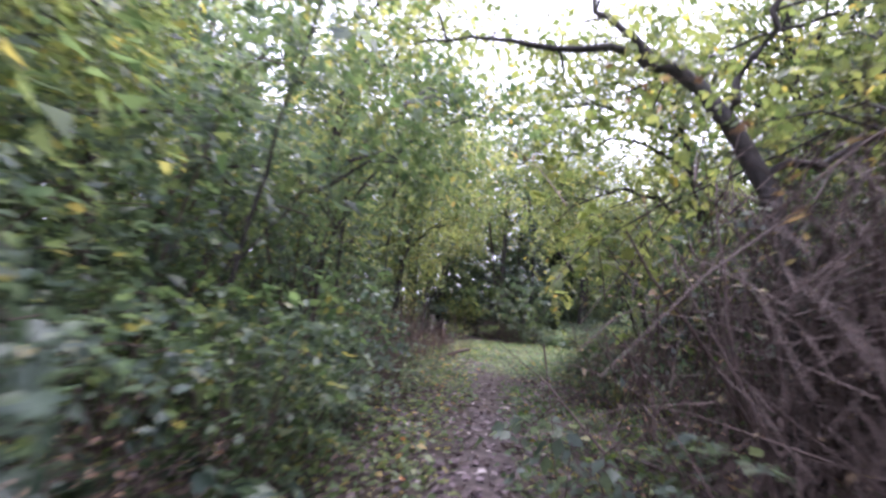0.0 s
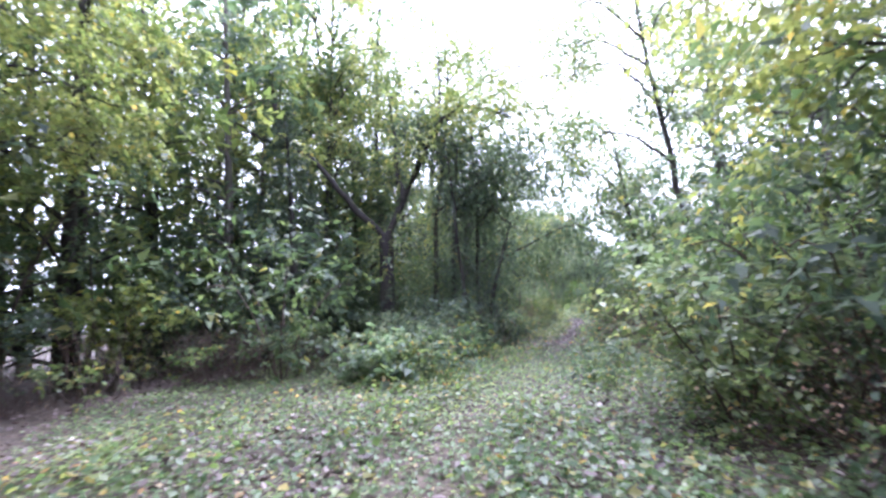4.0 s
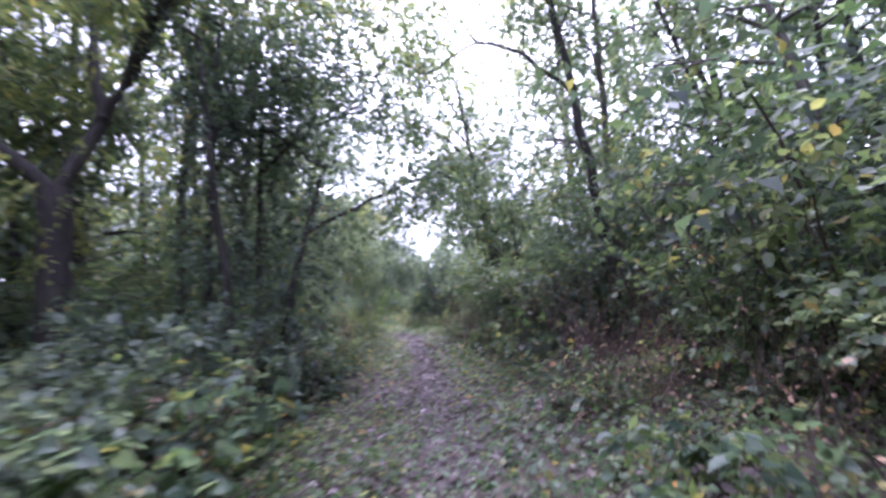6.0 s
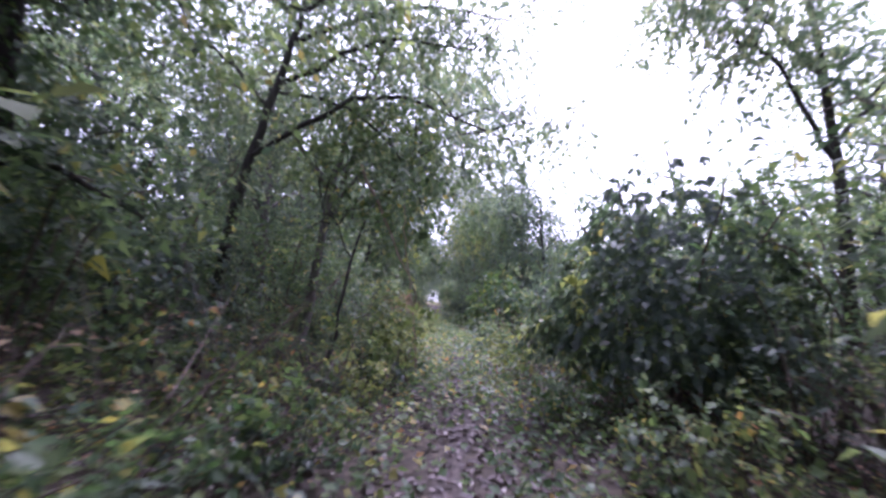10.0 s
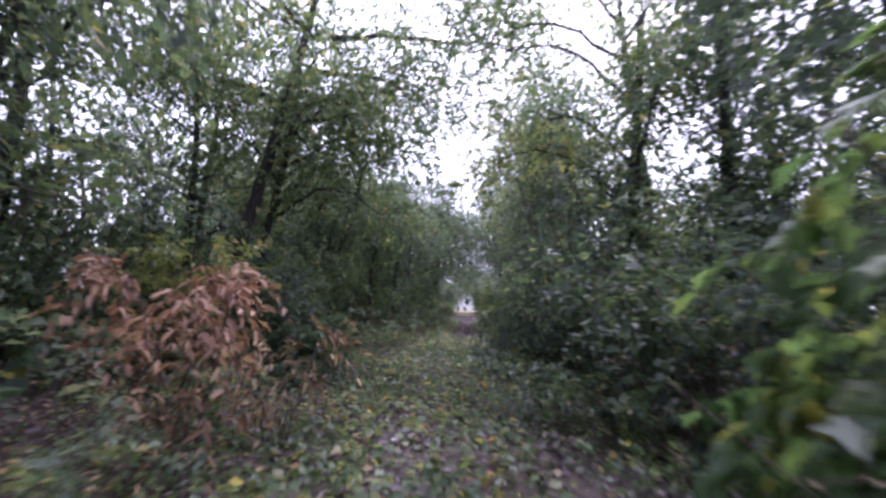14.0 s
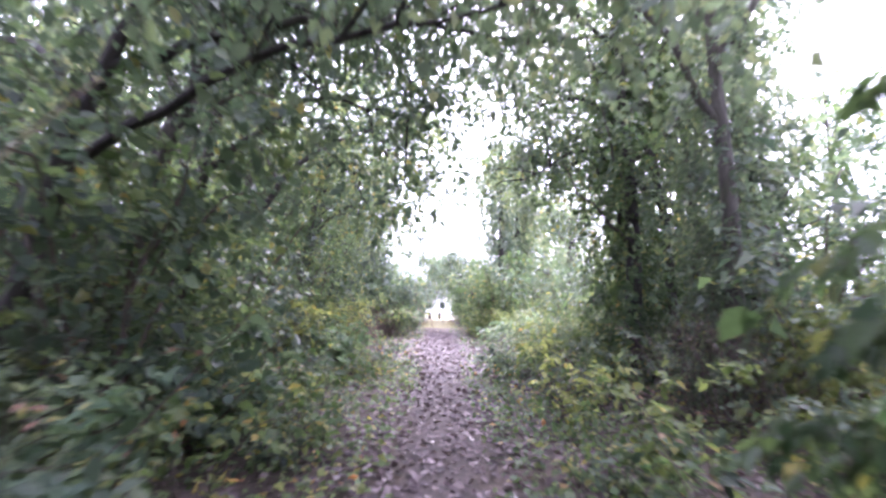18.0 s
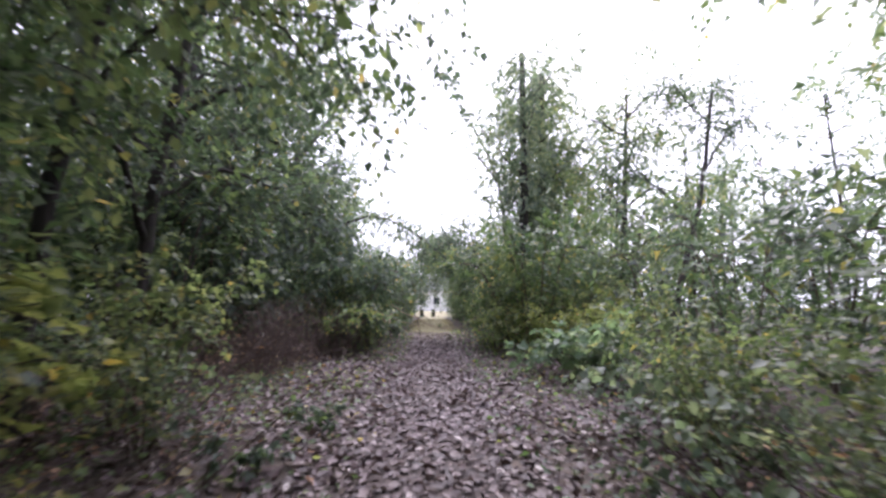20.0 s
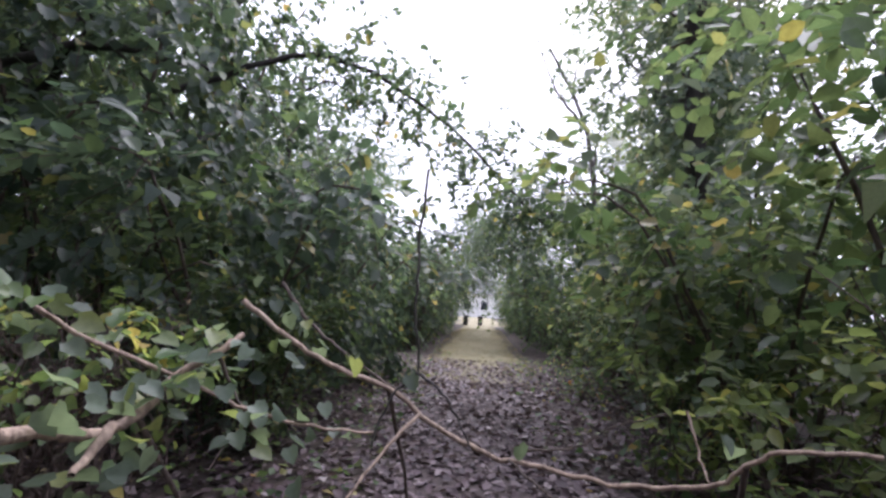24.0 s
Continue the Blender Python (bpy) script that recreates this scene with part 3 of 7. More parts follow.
def ivy_column(seed, h, r0, leafy=0.45, twigs=700, per=9, size=0.075, material=None, label="tall tree trunk thickly covered with green ivy", shape=KITE, top=True):
    rng = np.random.default_rng(seed)
    root = thing("ivy_covered_tree", label, "tree", "ivy-covered trees")
    tl = smooth_line(np.array([(0, 0, 0), (rng.normal(0, .1), rng.normal(0, .1), h * 0.4), (rng.normal(0, .25), rng.normal(0, .25), h)]), 10, 0.02, rng)
    part("trunk", tubes_mesh("trunk", [(tl, np.linspace(r0 * 1.2, r0 * 0.5, len(tl)))], 9), M_BARK, root)
    f = rng.uniform(0.03, 1.0, twigs)
    c = np.stack([np.interp(f, np.linspace(0, 1, len(tl)), tl[:, k]) for k in range(3)], -1)
    a = rng.uniform(0, 2 * np.pi, twigs)
    swell = leafy * (0.75 + 0.45 * np.sin(f * 17 + a * 2 + seed) * np.sin(f * 7 + 1))
    O = c + np.stack([np.cos(a), np.sin(a), 0 * a], -1) * (r0 + swell * rng.uniform(0.1, 1, twigs))[:, None]
    D = np.stack([np.cos(a), np.sin(a), rng.normal(-0.1, 0.4, twigs)], -1)
    P, way, nor, tw = sprays(rng, O, D, 0.38, per, 0.9)
    nor = nor * 0.6 + np.repeat(np.stack([np.cos(a), np.sin(a), 0 * a], -1), per, 0)
    part("ivy", leaf_mesh("ivy", P, way, nor, size * rng.uniform(0.6, 1.3, len(P)), 0.9, shape), material or M_GREEN, root, kind="stuff")
    part("twig_tangle", twig_mesh("twig_tangle", tw[::3]), M_TWIG, root, kind="stuff")
    if top:
        for k in range(5):
            a0 = k * 1.3 + rng.uniform(0, 1)
            b = tl[int(len(tl) * (0.5 + 0.1 * k)) - 1]
            o = np.array([np.cos(a0), np.sin(a0), 0.8])
            ll = smooth_line(np.array([b, b + o * 0.7, b + o * 1.5 + [0, 0, 0.4]]), 4, 0.03, rng)
            part("limb", tubes_mesh("limb", [(ll, np.linspace(0.045, 0.012, len(ll)))], 5), M_BARK2, root)
            Q, w2, n2, _ = crown_sprays(rng, ll[3:], 0.4, 60, 9, 0.4, 0.8)
            part("crown", leaf_mesh("crown", Q, w2, n2, size * 1.1 * rng.uniform(0.6, 1.3, len(Q)), 0.85, KITE), material or M_GREEN, root, kind="stuff")
    return root


def vine_mound(name, label, seed, h, r, twigs, per, size, material, shape=HEART, skirt=0.05, big=0):
    """Vines grown over a dead shrub: a dome of overlapping leaves that hang like shingles, dark inside."""
    rng = np.random.default_rng(seed)
    root = thing(name, label, "vine", "vine mounds")
    for k in range(6):
        a = k * 1.05 + rng.uniform(-.3, .3)
        o = np.array([np.cos(a), np.sin(a), 0])
        ln = smooth_line(np.array([o * 0.1, o * r * 0.4 + [0, 0, h * 0.5], o * r * 0.8 + [0, 0, h * 0.86]]), 5, 0.03, rng)
        part("stem", tubes_mesh("stem", [(ln, np.linspace(0.028, 0.01, len(ln)))], 5), M_STEM, root)
    a, u = rng.uniform(0, 2 * np.pi, twigs), rng.uniform(0.0, 1.0, twigs)
    el = np.arcsin(np.clip(skirt + (1 - skirt) * u, 0, 1)) * rng.uniform(0.8, 1, twigs)
    lump = 1 + 0.16 * np.sin(a * 3 + seed) * np.cos(el * 4) + 0.10 * np.sin(a * 7 + el * 5)
    N = np.stack([np.cos(a) * np.cos(el), np.sin(a) * np.cos(el), np.sin(el)], -1)
    O = N * [r, r, h] * (lump * rng.uniform(0.78, 1.03, twigs))[:, None]
    O[:, 2] = np.maximum(O[:, 2], 0.15)
    P, way, nor, tw = sprays(rng, O, N * [0.6, 0.6, 0.3] + rng.normal(0, 0.4, N.shape), 0.32, per, 0.9)
    NN = np.repeat(N, per, 0)
    nor = NN * 1.1 + [0, 0, 0.5] + rng.normal(0, 0.35, nor.shape)
    way = way * 0.6 + [0, 0, -0.7] + NN * 0.3
    part("foliage", leaf_mesh("foliage", P, way, nor, size * rng.uniform(0.55, 1.25, len(P)), 0.95, shape), material, root, kind="stuff")
    part("twig_tangle", twig_mesh("twig_tangle", tw[::2], 0.005), M_TWIG, root, kind="stuff")
    n = twigs // 2
    C = N[:n] * [r, r, h] * (lump[:n] * rng.uniform(0.45, 0.8, n))[:, None]
    part("inner_foliage", leaf_mesh("inner_foliage", C, rng.normal(0, 1, (n, 3)), N[:n] + rng.normal(0, 0.5, (n, 3)), 0.2, 0.9, KITE), material, root, kind="stuff")
    if big:
        single_leaves(rng, root, P, way, nor, big, size * 1.2, 0.95, shape, material)
    return root


def cedar(seed, h=4.0, r=1.1):
    rng = np.random.default_rng(seed)
    root = thing("cedar", "dark conical cedar with fine drooping foliage", "tree", "cedars")
    part("trunk", tubes_mesh("trunk", [(smooth_line(np.array([(0, 0, 0), (0.05, 0, h * 0.5), (0, 0.03, h)]), 5), np.linspace(0.09, 0.02, 11))], 7), M_BARK, root)
    n = 620
    f = rng.uniform(0.05, 1, n)
    a = rng.uniform(0, 2 * np.pi, n)
    R = r * (1 - f) ** 0.8 * (0.7 + 0.3 * np.sin(a * 3 + f * 9)) * rng.uniform(0.2, 1, n) ** 0.5
    O = np.stack([np.cos(a) * R, np.sin(a) * R, f * h], -1)
    D = np.stack([np.cos(a), np.sin(a), rng.normal(0.15, 0.3, n)], -1)
    P, way, nor, tw = sprays(rng, O, D, 0.34, 14, 0.35)
    part("foliage", leaf_mesh("foliage", P, way, nor, 0.075 * rng.uniform(0.6, 1.3, len(P)), 0.3, KITE), M_CEDAR, root, kind="stuff")
    part("twig_tangle", twig_mesh("twig_tangle", tw[::2]), M_TWIG, root, kind="stuff")
    return root


def brush_pile(name, label, seed, n, length, spread, rise, material=None, lean=None, r=0.009):
    """Dead sticks heaped crosswise; every longer stick is a piece of its own."""
    rng = np.random.default_rng(seed)
    root = thing(name, label, "dead branches")
    for k in range(n):
        a = rng.uniform(0, 2 * np.pi)
        c = rng.normal(0, 1, 3) * [spread, spread, 0] + [0, 0, abs(rng.normal(0, rise * 0.3)) + 0.04]
        d = np.array([np.cos(a), np.sin(a), rng.uniform(0.0, 1.2) if lean is None else lean])
        d = d / np.linalg.norm(d) * length * rng.uniform(0.5, 1.2)
        ln = smooth_line(np.array([c, c + d * 0.5 + rng.normal(0, 0.06, 3) * length, c + d + rng.normal(0, 0.1, 3) * length]), 4, 0.012, rng)
        ln[:, 2] = np.maximum(ln[:, 2], 0.012)
        part("stick", tubes_mesh("stick", [(ln, np.linspace(r, r * 0.4, len(ln)) * rng.uniform(0.6, 1.6))], 5), material or M_TWIG, root)
    return root


def thicket(name, label, seed, n, h, spread, material=None, dense=6):
    """Upright bare stems standing close together."""
    rng = np.random.default_rng(seed)
    root = thing(name, label, "shrub", "bare thickets")
    for k in range(n):
        b = rng.normal(0, spread * 0.5, 3) * [1, 1, 0]
        t = b + rng.normal(0, 0.28, 3) * [1, 1, 0] * h + [0, 0, h * rng.uniform(0.6, 1.1)]
        m = (b + t) / 2 + rng.normal(0, 0.08, 3) * [1, 1, 0] * h
        ln = smooth_line(np.array([b, m, t]), 4, 0.012, rng)
        part("stem", tubes_mesh("stem", [(ln, np.linspace(0.013, 0.004, len(ln)) * rng.uniform(0.7, 1.6))], 5), material or M_TWIG, root)
    k = n * dense
    tips = rng.normal(0, 1, (k, 3)) * [spread * 0.8, spread * 0.8, 0] + np.column_stack([np.zeros(k), np.zeros(k), rng.uniform(0.03, 0.95, k) * h])
    P, way, nor, tw = sprays(rng, tips, rng.normal(0, 1, tips.shape) + [0, 0, 0.4], 0.4 if dense < 10 else 0.55, 3, 0.2)
    part("twig_tangle", twig_mesh("twig_tangle", tw, 0.004 if dense < 10 else 0.006), M_TWIG, root, kind="stuff")
    part("dead_foliage", leaf_mesh("dead_foliage", P[: n * 18], way[: n * 18], nor[: n * 18], 0.05, 0.6, KITE), M_DRY, root, kind="stuff")
    return root


def sapling(name, label, seed, h, lean, material, twigs=60, per=7, size=0.08, r=0.022, shape=OVAL, low=0.35, bark=None, droop=0.5):
    rng = np.random.default_rng(seed)
    root = thing(name, label, "sapling", "saplings")
    tl = smooth_line(np.array([(0, 0, 0), (lean[0] * 0.25, lean[1] * 0.25, h * 0.45), (lean[0], lean[1], h)]), 7, 0.015, rng)
    part("trunk", tubes_mesh("trunk", [(tl, np.linspace(r, r * 0.3, len(tl)))], 6), bark or M_BARK, root)
    f = rng.uniform(low, 1, twigs)
    O = np.stack([np.interp(f, np.linspace(0, 1, len(tl)), tl[:, k]) for k in range(3)], -1)
    a = rng.uniform(0, 2 * np.pi, twigs)
    D = np.stack([np.cos(a), np.sin(a), rng.uniform(0, 0.7, twigs)], -1)
    P, way, nor, tw = sprays(rng, O, D, 0.6, per, droop)
    part("twig_tangle", twig_mesh("twig_tangle", tw, 0.005), bark or M_STEM, root, kind="stuff")
    part("foliage", leaf_mesh("foliage", P, way, nor, size * rng.uniform(0.6, 1.25, len(P)), 0.75, shape), material, root, kind="stuff")
    return root


class Mass:
    """Many plants joined into one mesh, where nobody could count them."""

    def __init__(self):
        self.leaves, self.wood = [], []

    def add(self, leaves, wood, x, y, turn, size, tall):
        c, q = math.cos(turn), math.sin(turn)
        m = np.array([[c, -q, 0], [q, c, 0], [0, 0, tall]]) * size
        at = np.array([x, y, float(ground_z(x, y)[0]) - 0.02])
        self.leaves.append((leaves[0] @ m.T + at, leaves[1]))
        self.wood.append((wood[0] @ m.T + at, wood[1]))

    def link(self, name, label, category, material, wood_material):
        for what, some, mat, lab in (("leaves", self.leaves, material, label), ("stems", self.wood, wood_material, "dark stems and trunks " + label.split(" of ")[-1])):
            if not some:
                continue
            n = np.cumsum([0] + [len(v) for v, _ in some])
            me = mesh_from(name, np.concatenate([v for v, _ in some]), np.concatenate([f + k for (_, f), k in zip(some, n)]))
            me.materials.append(mat)
            tagged(new(name if what == "leaves" else name + "_stems", me), lab, category, kind="stuff")


def arrays(me):
    v = np.empty(len(me.vertices) * 3, np.float32)
    me.vertices.foreach_get("co", v)
    k = np.empty(len(me.loops), np.int32)
    me.loops.foreach_get("vertex_index", k)
    n = me.polygons[0].loop_total
    bpy.data.meshes.remove(me)
    return v.reshape(-1, 3).astype(float), k.reshape(-1, n)


def far_bush(seed, h=2.4, spread=1.3, twigs=130, per=8, size=0.14):
    rng = np.random.default_rng(seed)
    lines = stem_lines(rng, 5, h, spread, 0.5)
    O = np.array([ln[rng.integers(1, len(ln))] for ln in (lines[k] for k in rng.integers(0, 5, twigs))]) + rng.normal(0, 0.22 * spread, (twigs, 3))
    O[:, 2] = np.abs(O[:, 2]) + 0.1
    D = unit(O * [1, 1, 0] + 0.01) * 0.8 + rng.normal(0, 0.6, (twigs, 3)) + [0, 0, 0.3]
    P, way, nor, tw = sprays(rng, O, D, 0.5, per, 0.5)
    return (arrays(leaf_mesh("tmp", P, way, nor, size * rng.uniform(0.6, 1.25, len(P)), 0.8, TRI)),
            arrays(tubes_mesh("tmp", [(ln[::2], np.linspace(0.02, 0.008, len(ln[::2]))) for ln in lines], 3)))


def far_tree(seed, h=10.0, spread=3.0, clumps=24, leaves=2700, size=0.20, low=0.10):
    rng = np.random.default_rng(seed)
    tl = smooth_line(np.array([(0, 0, 0), (rng.normal(0, .3), rng.normal(0, .3), h * .5), (rng.normal(0, .6), rng.normal(0, .6), h)]), 6)
    f = rng.uniform(low, 1, clumps)
    a = rng.uniform(0, 2 * np.pi, clumps)
    R0 = spread * rng.uniform(0.25, 1, clumps) * np.sqrt(np.clip(1.25 - f, 0.1, 1))
    c = np.stack([np.interp(f, np.linspace(0, 1, len(tl)), tl[:, k]) for k in range(3)], -1)
    ends = c + np.stack([np.cos(a) * R0, np.sin(a) * R0, R0 * 0.3], -1)
    wood = [(tl, np.linspace(0.16, 0.04, len(tl)))] + [(np.array([p, (p + e) / 2 + [0, 0, .1], e]), np.array([0.05, 0.03, 0.012])) for p, e in zip(c, ends)]
    P, way, nor, tw = crown_sprays(rng, ends, 0.5, leaves // 9, 9, 0.6, 0.5, 0.6)
    return (arrays(leaf_mesh("tmp", P, way, nor, size * rng.uniform(0.6, 1.25, len(P)), 0.8, TRI)), arrays(tubes_mesh("tmp", wood, 4)))


def far_weed(seed, h=0.7, spread=0.55, twigs=26, per=6, size=0.085):
    """A knee-high leafy weed."""
    rng = np.random.default_rng(seed)
    lines = stem_lines(rng, 4, h, spread, 0.4)
    O = np.array([lines[k][rng.integers(2, len(lines[k]))] for k in rng.integers(0, 4, twigs)]) + rng.normal(0, 0.07, (twigs, 3))
    O[:, 2] = np.abs(O[:, 2]) + 0.05
    P, way, nor, tw = sprays(rng, O, unit(O * [1, 1, 0] + 0.01) + rng.normal(0, 0.6, (twigs, 3)) + [0, 0, 0.3], 0.22, per, 0.5)
    P[:, 2] = np.maximum(P[:, 2], 0.03)
    return (arrays(leaf_mesh("tmp", P, way, nor, size * rng.uniform(0.6, 1.3, len(P)), 0.85, KITE)),
            arrays(tubes_mesh("tmp", [(ln[::2], np.linspace(0.006, 0.003, len(ln[::2]))) for ln in lines], 3)))


def far_briar(seed, h=1.3, spread=0.9, stems=26):
    """Dead canes and twigs crossing one another, with some withered leaves."""
    rng = np.random.default_rng(seed)
    b = rng.normal(0, spread * 0.5, (stems, 3)) * [1, 1, 0]
    t = b + rng.normal(0, 0.55, (stems, 3)) * [1, 1, 0.3] * h + [0, 0, 1] * rng.uniform(0.35, 1.1, (stems, 1)) * h
    mid = (b + t) / 2 + rng.normal(0, 0.14, (stems, 3)) * h
    O = np.concatenate([mid, (mid + t) / 2])
    O[:, 2] = np.abs(O[:, 2])
    P, way, nor, tw = sprays(rng, O, rng.normal(0, 1, O.shape), 0.4, 3, 0.3)
    P[:, 2] = np.maximum(P[:, 2], 0.03)
    wood = [(np.array([p, q, e]), np.array([0.008, 0.006, 0.003]) * rng.uniform(0.6, 1.5)) for p, q, e in zip(b, mid, t)]
    wood += [(ln, np.array([0.005, 0.004, 0.002])) for ln in tw]
    return (arrays(leaf_mesh("tmp", P, way, nor, 0.06 * rng.uniform(0.6, 1.3, len(P)), 0.7, KITE)), arrays(tubes_mesh("tmp", wood, 3)))


def deep_tree(seed, h=10.0, spread=2.6, clumps=26, leaves=1500, size=0.36, low=0.03):
    """A tree deep in the wood: full from the ground up, in large loose leaf clusters."""
    return far_tree(seed, h, spread, clumps, leaves, size, low)


def world_tree(name, label, seed, trunk, r0, limbs, material, **more):
    """A tree whose points are given in the world; its foot is its origin."""
    foot = np.array([trunk[0][0], trunk[0][1], 0.0])
    ob = tree(name, label, seed, [np.array(p) - foot for p in trunk], r0, [[np.array(p) - foot for p in limb] for limb in limbs], material, **more)
    ob.location = foot + [0, 0, float(ground_z(foot[0], foot[1])[0]) - 0.03]
    return ob


def overhang(x, y, reach, h, material, seed, label, r0=0.10, twigs=480, size=0.098, droop=0.9, z0=0.42, bark=None):
    """A tree beside the trail whose boughs reach out over it; reach: metres along x, signed."""
    rng = np.random.default_rng(seed)
    trunk = [(x, y, 0), (x + reach * 0.04, y + 0.1, h * 0.4), (x + reach * 0.16, y + 0.2, h * 0.75), (x + reach * 0.22, y + 0.2, h)]
    tl = smooth_line(np.array(trunk), 6)
    limbs = []
    for k, f in enumerate((z0, z0 + 0.14, z0 + 0.28, z0 + 0.4, 0.95, z0 + 0.1, z0 + 0.34)):
        b = tl[int(min(f, 0.97) * (len(tl) - 1))]
        way = np.array([reach * rng.uniform(0.7, 1.0), rng.uniform(-1.3, 1.3), 0]) if k < 5 else np.array([-reach * 0.45, rng.uniform(-1.5, 1.5), 0])
        if k == 4:
            way = way * [0.5, 1, 1]
        limbs.append([b, b + way * 0.5 + [0, 0, 0.13 * h], b + way + [0, 0, 0.13 * h * rng.uniform(0.2, 1.2)]])
    return world_tree("overhanging_tree", label, seed, trunk, r0, limbs, material, crown_r=1.2, twigs=twigs, per=11, size=size, droop=droop, sub=6, bark=bark, vines=int(24 * h))

# ---- stocks of the plants that recur ----
G1, G2 = "undergrowth shrubs", "broadleaf shrubs"
near_a = Stock(lambda: bush("shrub", "dense green honeysuckle shrub with small oval leaves", "shrub", 11, 2.3, 1.15, 6, 190, 8, 0.092, OVAL, 0.88, M_GREEN, 0.55, 0.40, 0.05, G1, core=130, big=4))
near_b = Stock(lambda: bush("shrub", "loose green honeysuckle shrub beside the footpath", "shrub", 12, 2.0, 1.25, 6, 180, 8, 0.085, OVAL, 0.9, M_GREEN, 0.65, 0.42, 0.05, G1, core=130, big=4))
near_c = Stock(lambda: bush("shrub", "dark green shrub with glossy leaves on arching stems", "shrub", 13, 2.2, 1.2, 6, 190, 8, 0.09, OVAL, 0.9, M_DARK, 0.6, 0.40, 0.05, G1, core=130, big=4))
near_d = Stock(lambda: bush("broadleaf_shrub", "shrub with large pale grey-green oval leaves", "shrub", 14, 1.9, 1.1, 6, 150, 8, 0.115, OVAL, 0.82, M_GREY, 0.5, 0.42, 0.05, G2, core=130, big=7))
near_e = Stock(lambda: bush("broadleaf_shrub", "shrub with broad yellow-green leaves", "shrub", 15, 1.9, 1.05, 6, 130, 8, 0.115, LOBED, 0.85, M_YELLOW, 0.5, 0.42, 0.08, G2, core=130, big=7))
low_a = Stock(lambda: bush("herb", "low leafy weed with yellowing leaves", "weed", 31, 0.6, 0.45, 4, 34, 6, 0.08, KITE, 0.85, M_HERB, 0.4, 0.24, 0.2, "weeds", thick=0.005))
low_b = Stock(lambda: bush("herb", "low patch of dark green broad-leaved weeds", "weed", 32, 0.55, 0.55, 4, 32, 5, 0.11, HEART, 0.85, M_DARK, 0.4, 0.24, 0.2, "weeds", thick=0.005))
low_c = Stock(lambda: bush("herb", "low bluish-green bramble with oval leaflets", "weed", 33, 0.75, 0.6, 4, 42, 6, 0.09, KITE, 0.85, M_GREY, 0.5, 0.27, 0.15, "weeds", thick=0.005))
pale_weed = Stock(lambda: bush("broadleaf_weed", "waist-high weed with broad pale blue-green leaves", "weed", 34, 0.85, 0.55, 4, 44, 6, 0.12, HEART, 0.9, M_PALE, 0.5, 0.26, 0.1, "weeds", thick=0.006, big=3))
yellow_weed = Stock(lambda: bush("herb", "yellowing leafy weed beside the footpath", "weed", 35, 0.95, 0.4, 4, 46, 6, 0.085, OVAL, 0.7, M_YELLOW, 0.5, 0.24, 0.1, "weeds", thick=0.006))
twiggy = Stock(lambda: thicket("thicket", "bare brown thicket of thin twigs with a few dead leaves", 41, 16, 1.7, 0.75))
tangle = Stock(lambda: thicket("twig_tangle", "dark brown tangle of dead twigs and briars", 42, 14, 1.9, 0.7, dense=60))
GT = "woodland trees"
tree_a = Stock(lambda: wild_tree("tree", "tall leafy woodland tree with a dark trunk", 51, 8.5, 0.13, 3.0, M_GREEN, 11, 0.22, twigs=500, per=11, size=0.088, crown_r=1.35, group=GT))
tree_b = Stock(lambda: wild_tree("tree", "slender woodland tree with a grey-green crown", 52, 9.5, 0.12, 2.7, M_GREY, 11, 0.25, twigs=460, per=11, size=0.088, crown_r=1.3, bark=M_BARK2, group=GT))
tree_c = Stock(lambda: wild_tree("tree", "woodland tree with yellow-green drooping leaves", 53, 7.5, 0.11, 2.9, M_YELLOW, 10, 0.22, twigs=460, per=11, size=0.088, crown_r=1.3, group=GT, droop=0.8))
tree_d = Stock(lambda: wild_tree("tree", "dark woodland tree with a dense crown", 54, 8.0, 0.15, 2.9, M_DARK, 11, 0.2, twigs=500, per=11, size=0.088, crown_r=1.35, group=GT))
ivy_a = Stock(lambda: ivy_column(61, 8.0, 0.16, 0.75, 700, size=0.105))
ivy_b = Stock(lambda: ivy_column(62, 10.0, 0.18, 1.0, 900, size=0.125, material=M_GREY))
cedar_a = Stock(lambda: cedar(71))
pole_a = Stock(lambda: sapling("sapling", "slender dark sapling, bare below with a small leafy top", 83, 6.0, (0.25, -0.2), M_GREEN, twigs=70, per=8, low=0.45, size=0.10, r=0.03))
pole_b = Stock(lambda: sapling("sapling", "thin leaning sapling with sparse green leaves", 84, 5.2, (-0.6, 0.3), M_YELLOW, twigs=70, per=8, low=0.5, size=0.10, r=0.024))
pole_c = Stock(lambda: sapling("sapling", "bare dark sapling stem among others", 85, 6.5, (0.1, 0.5), M_GREY, twigs=60, per=8, low=0.6, size=0.10, r=0.035))

R = np.random.default_rng(7)


def pick(*some):
    return some[int(R.integers(len(some)))]


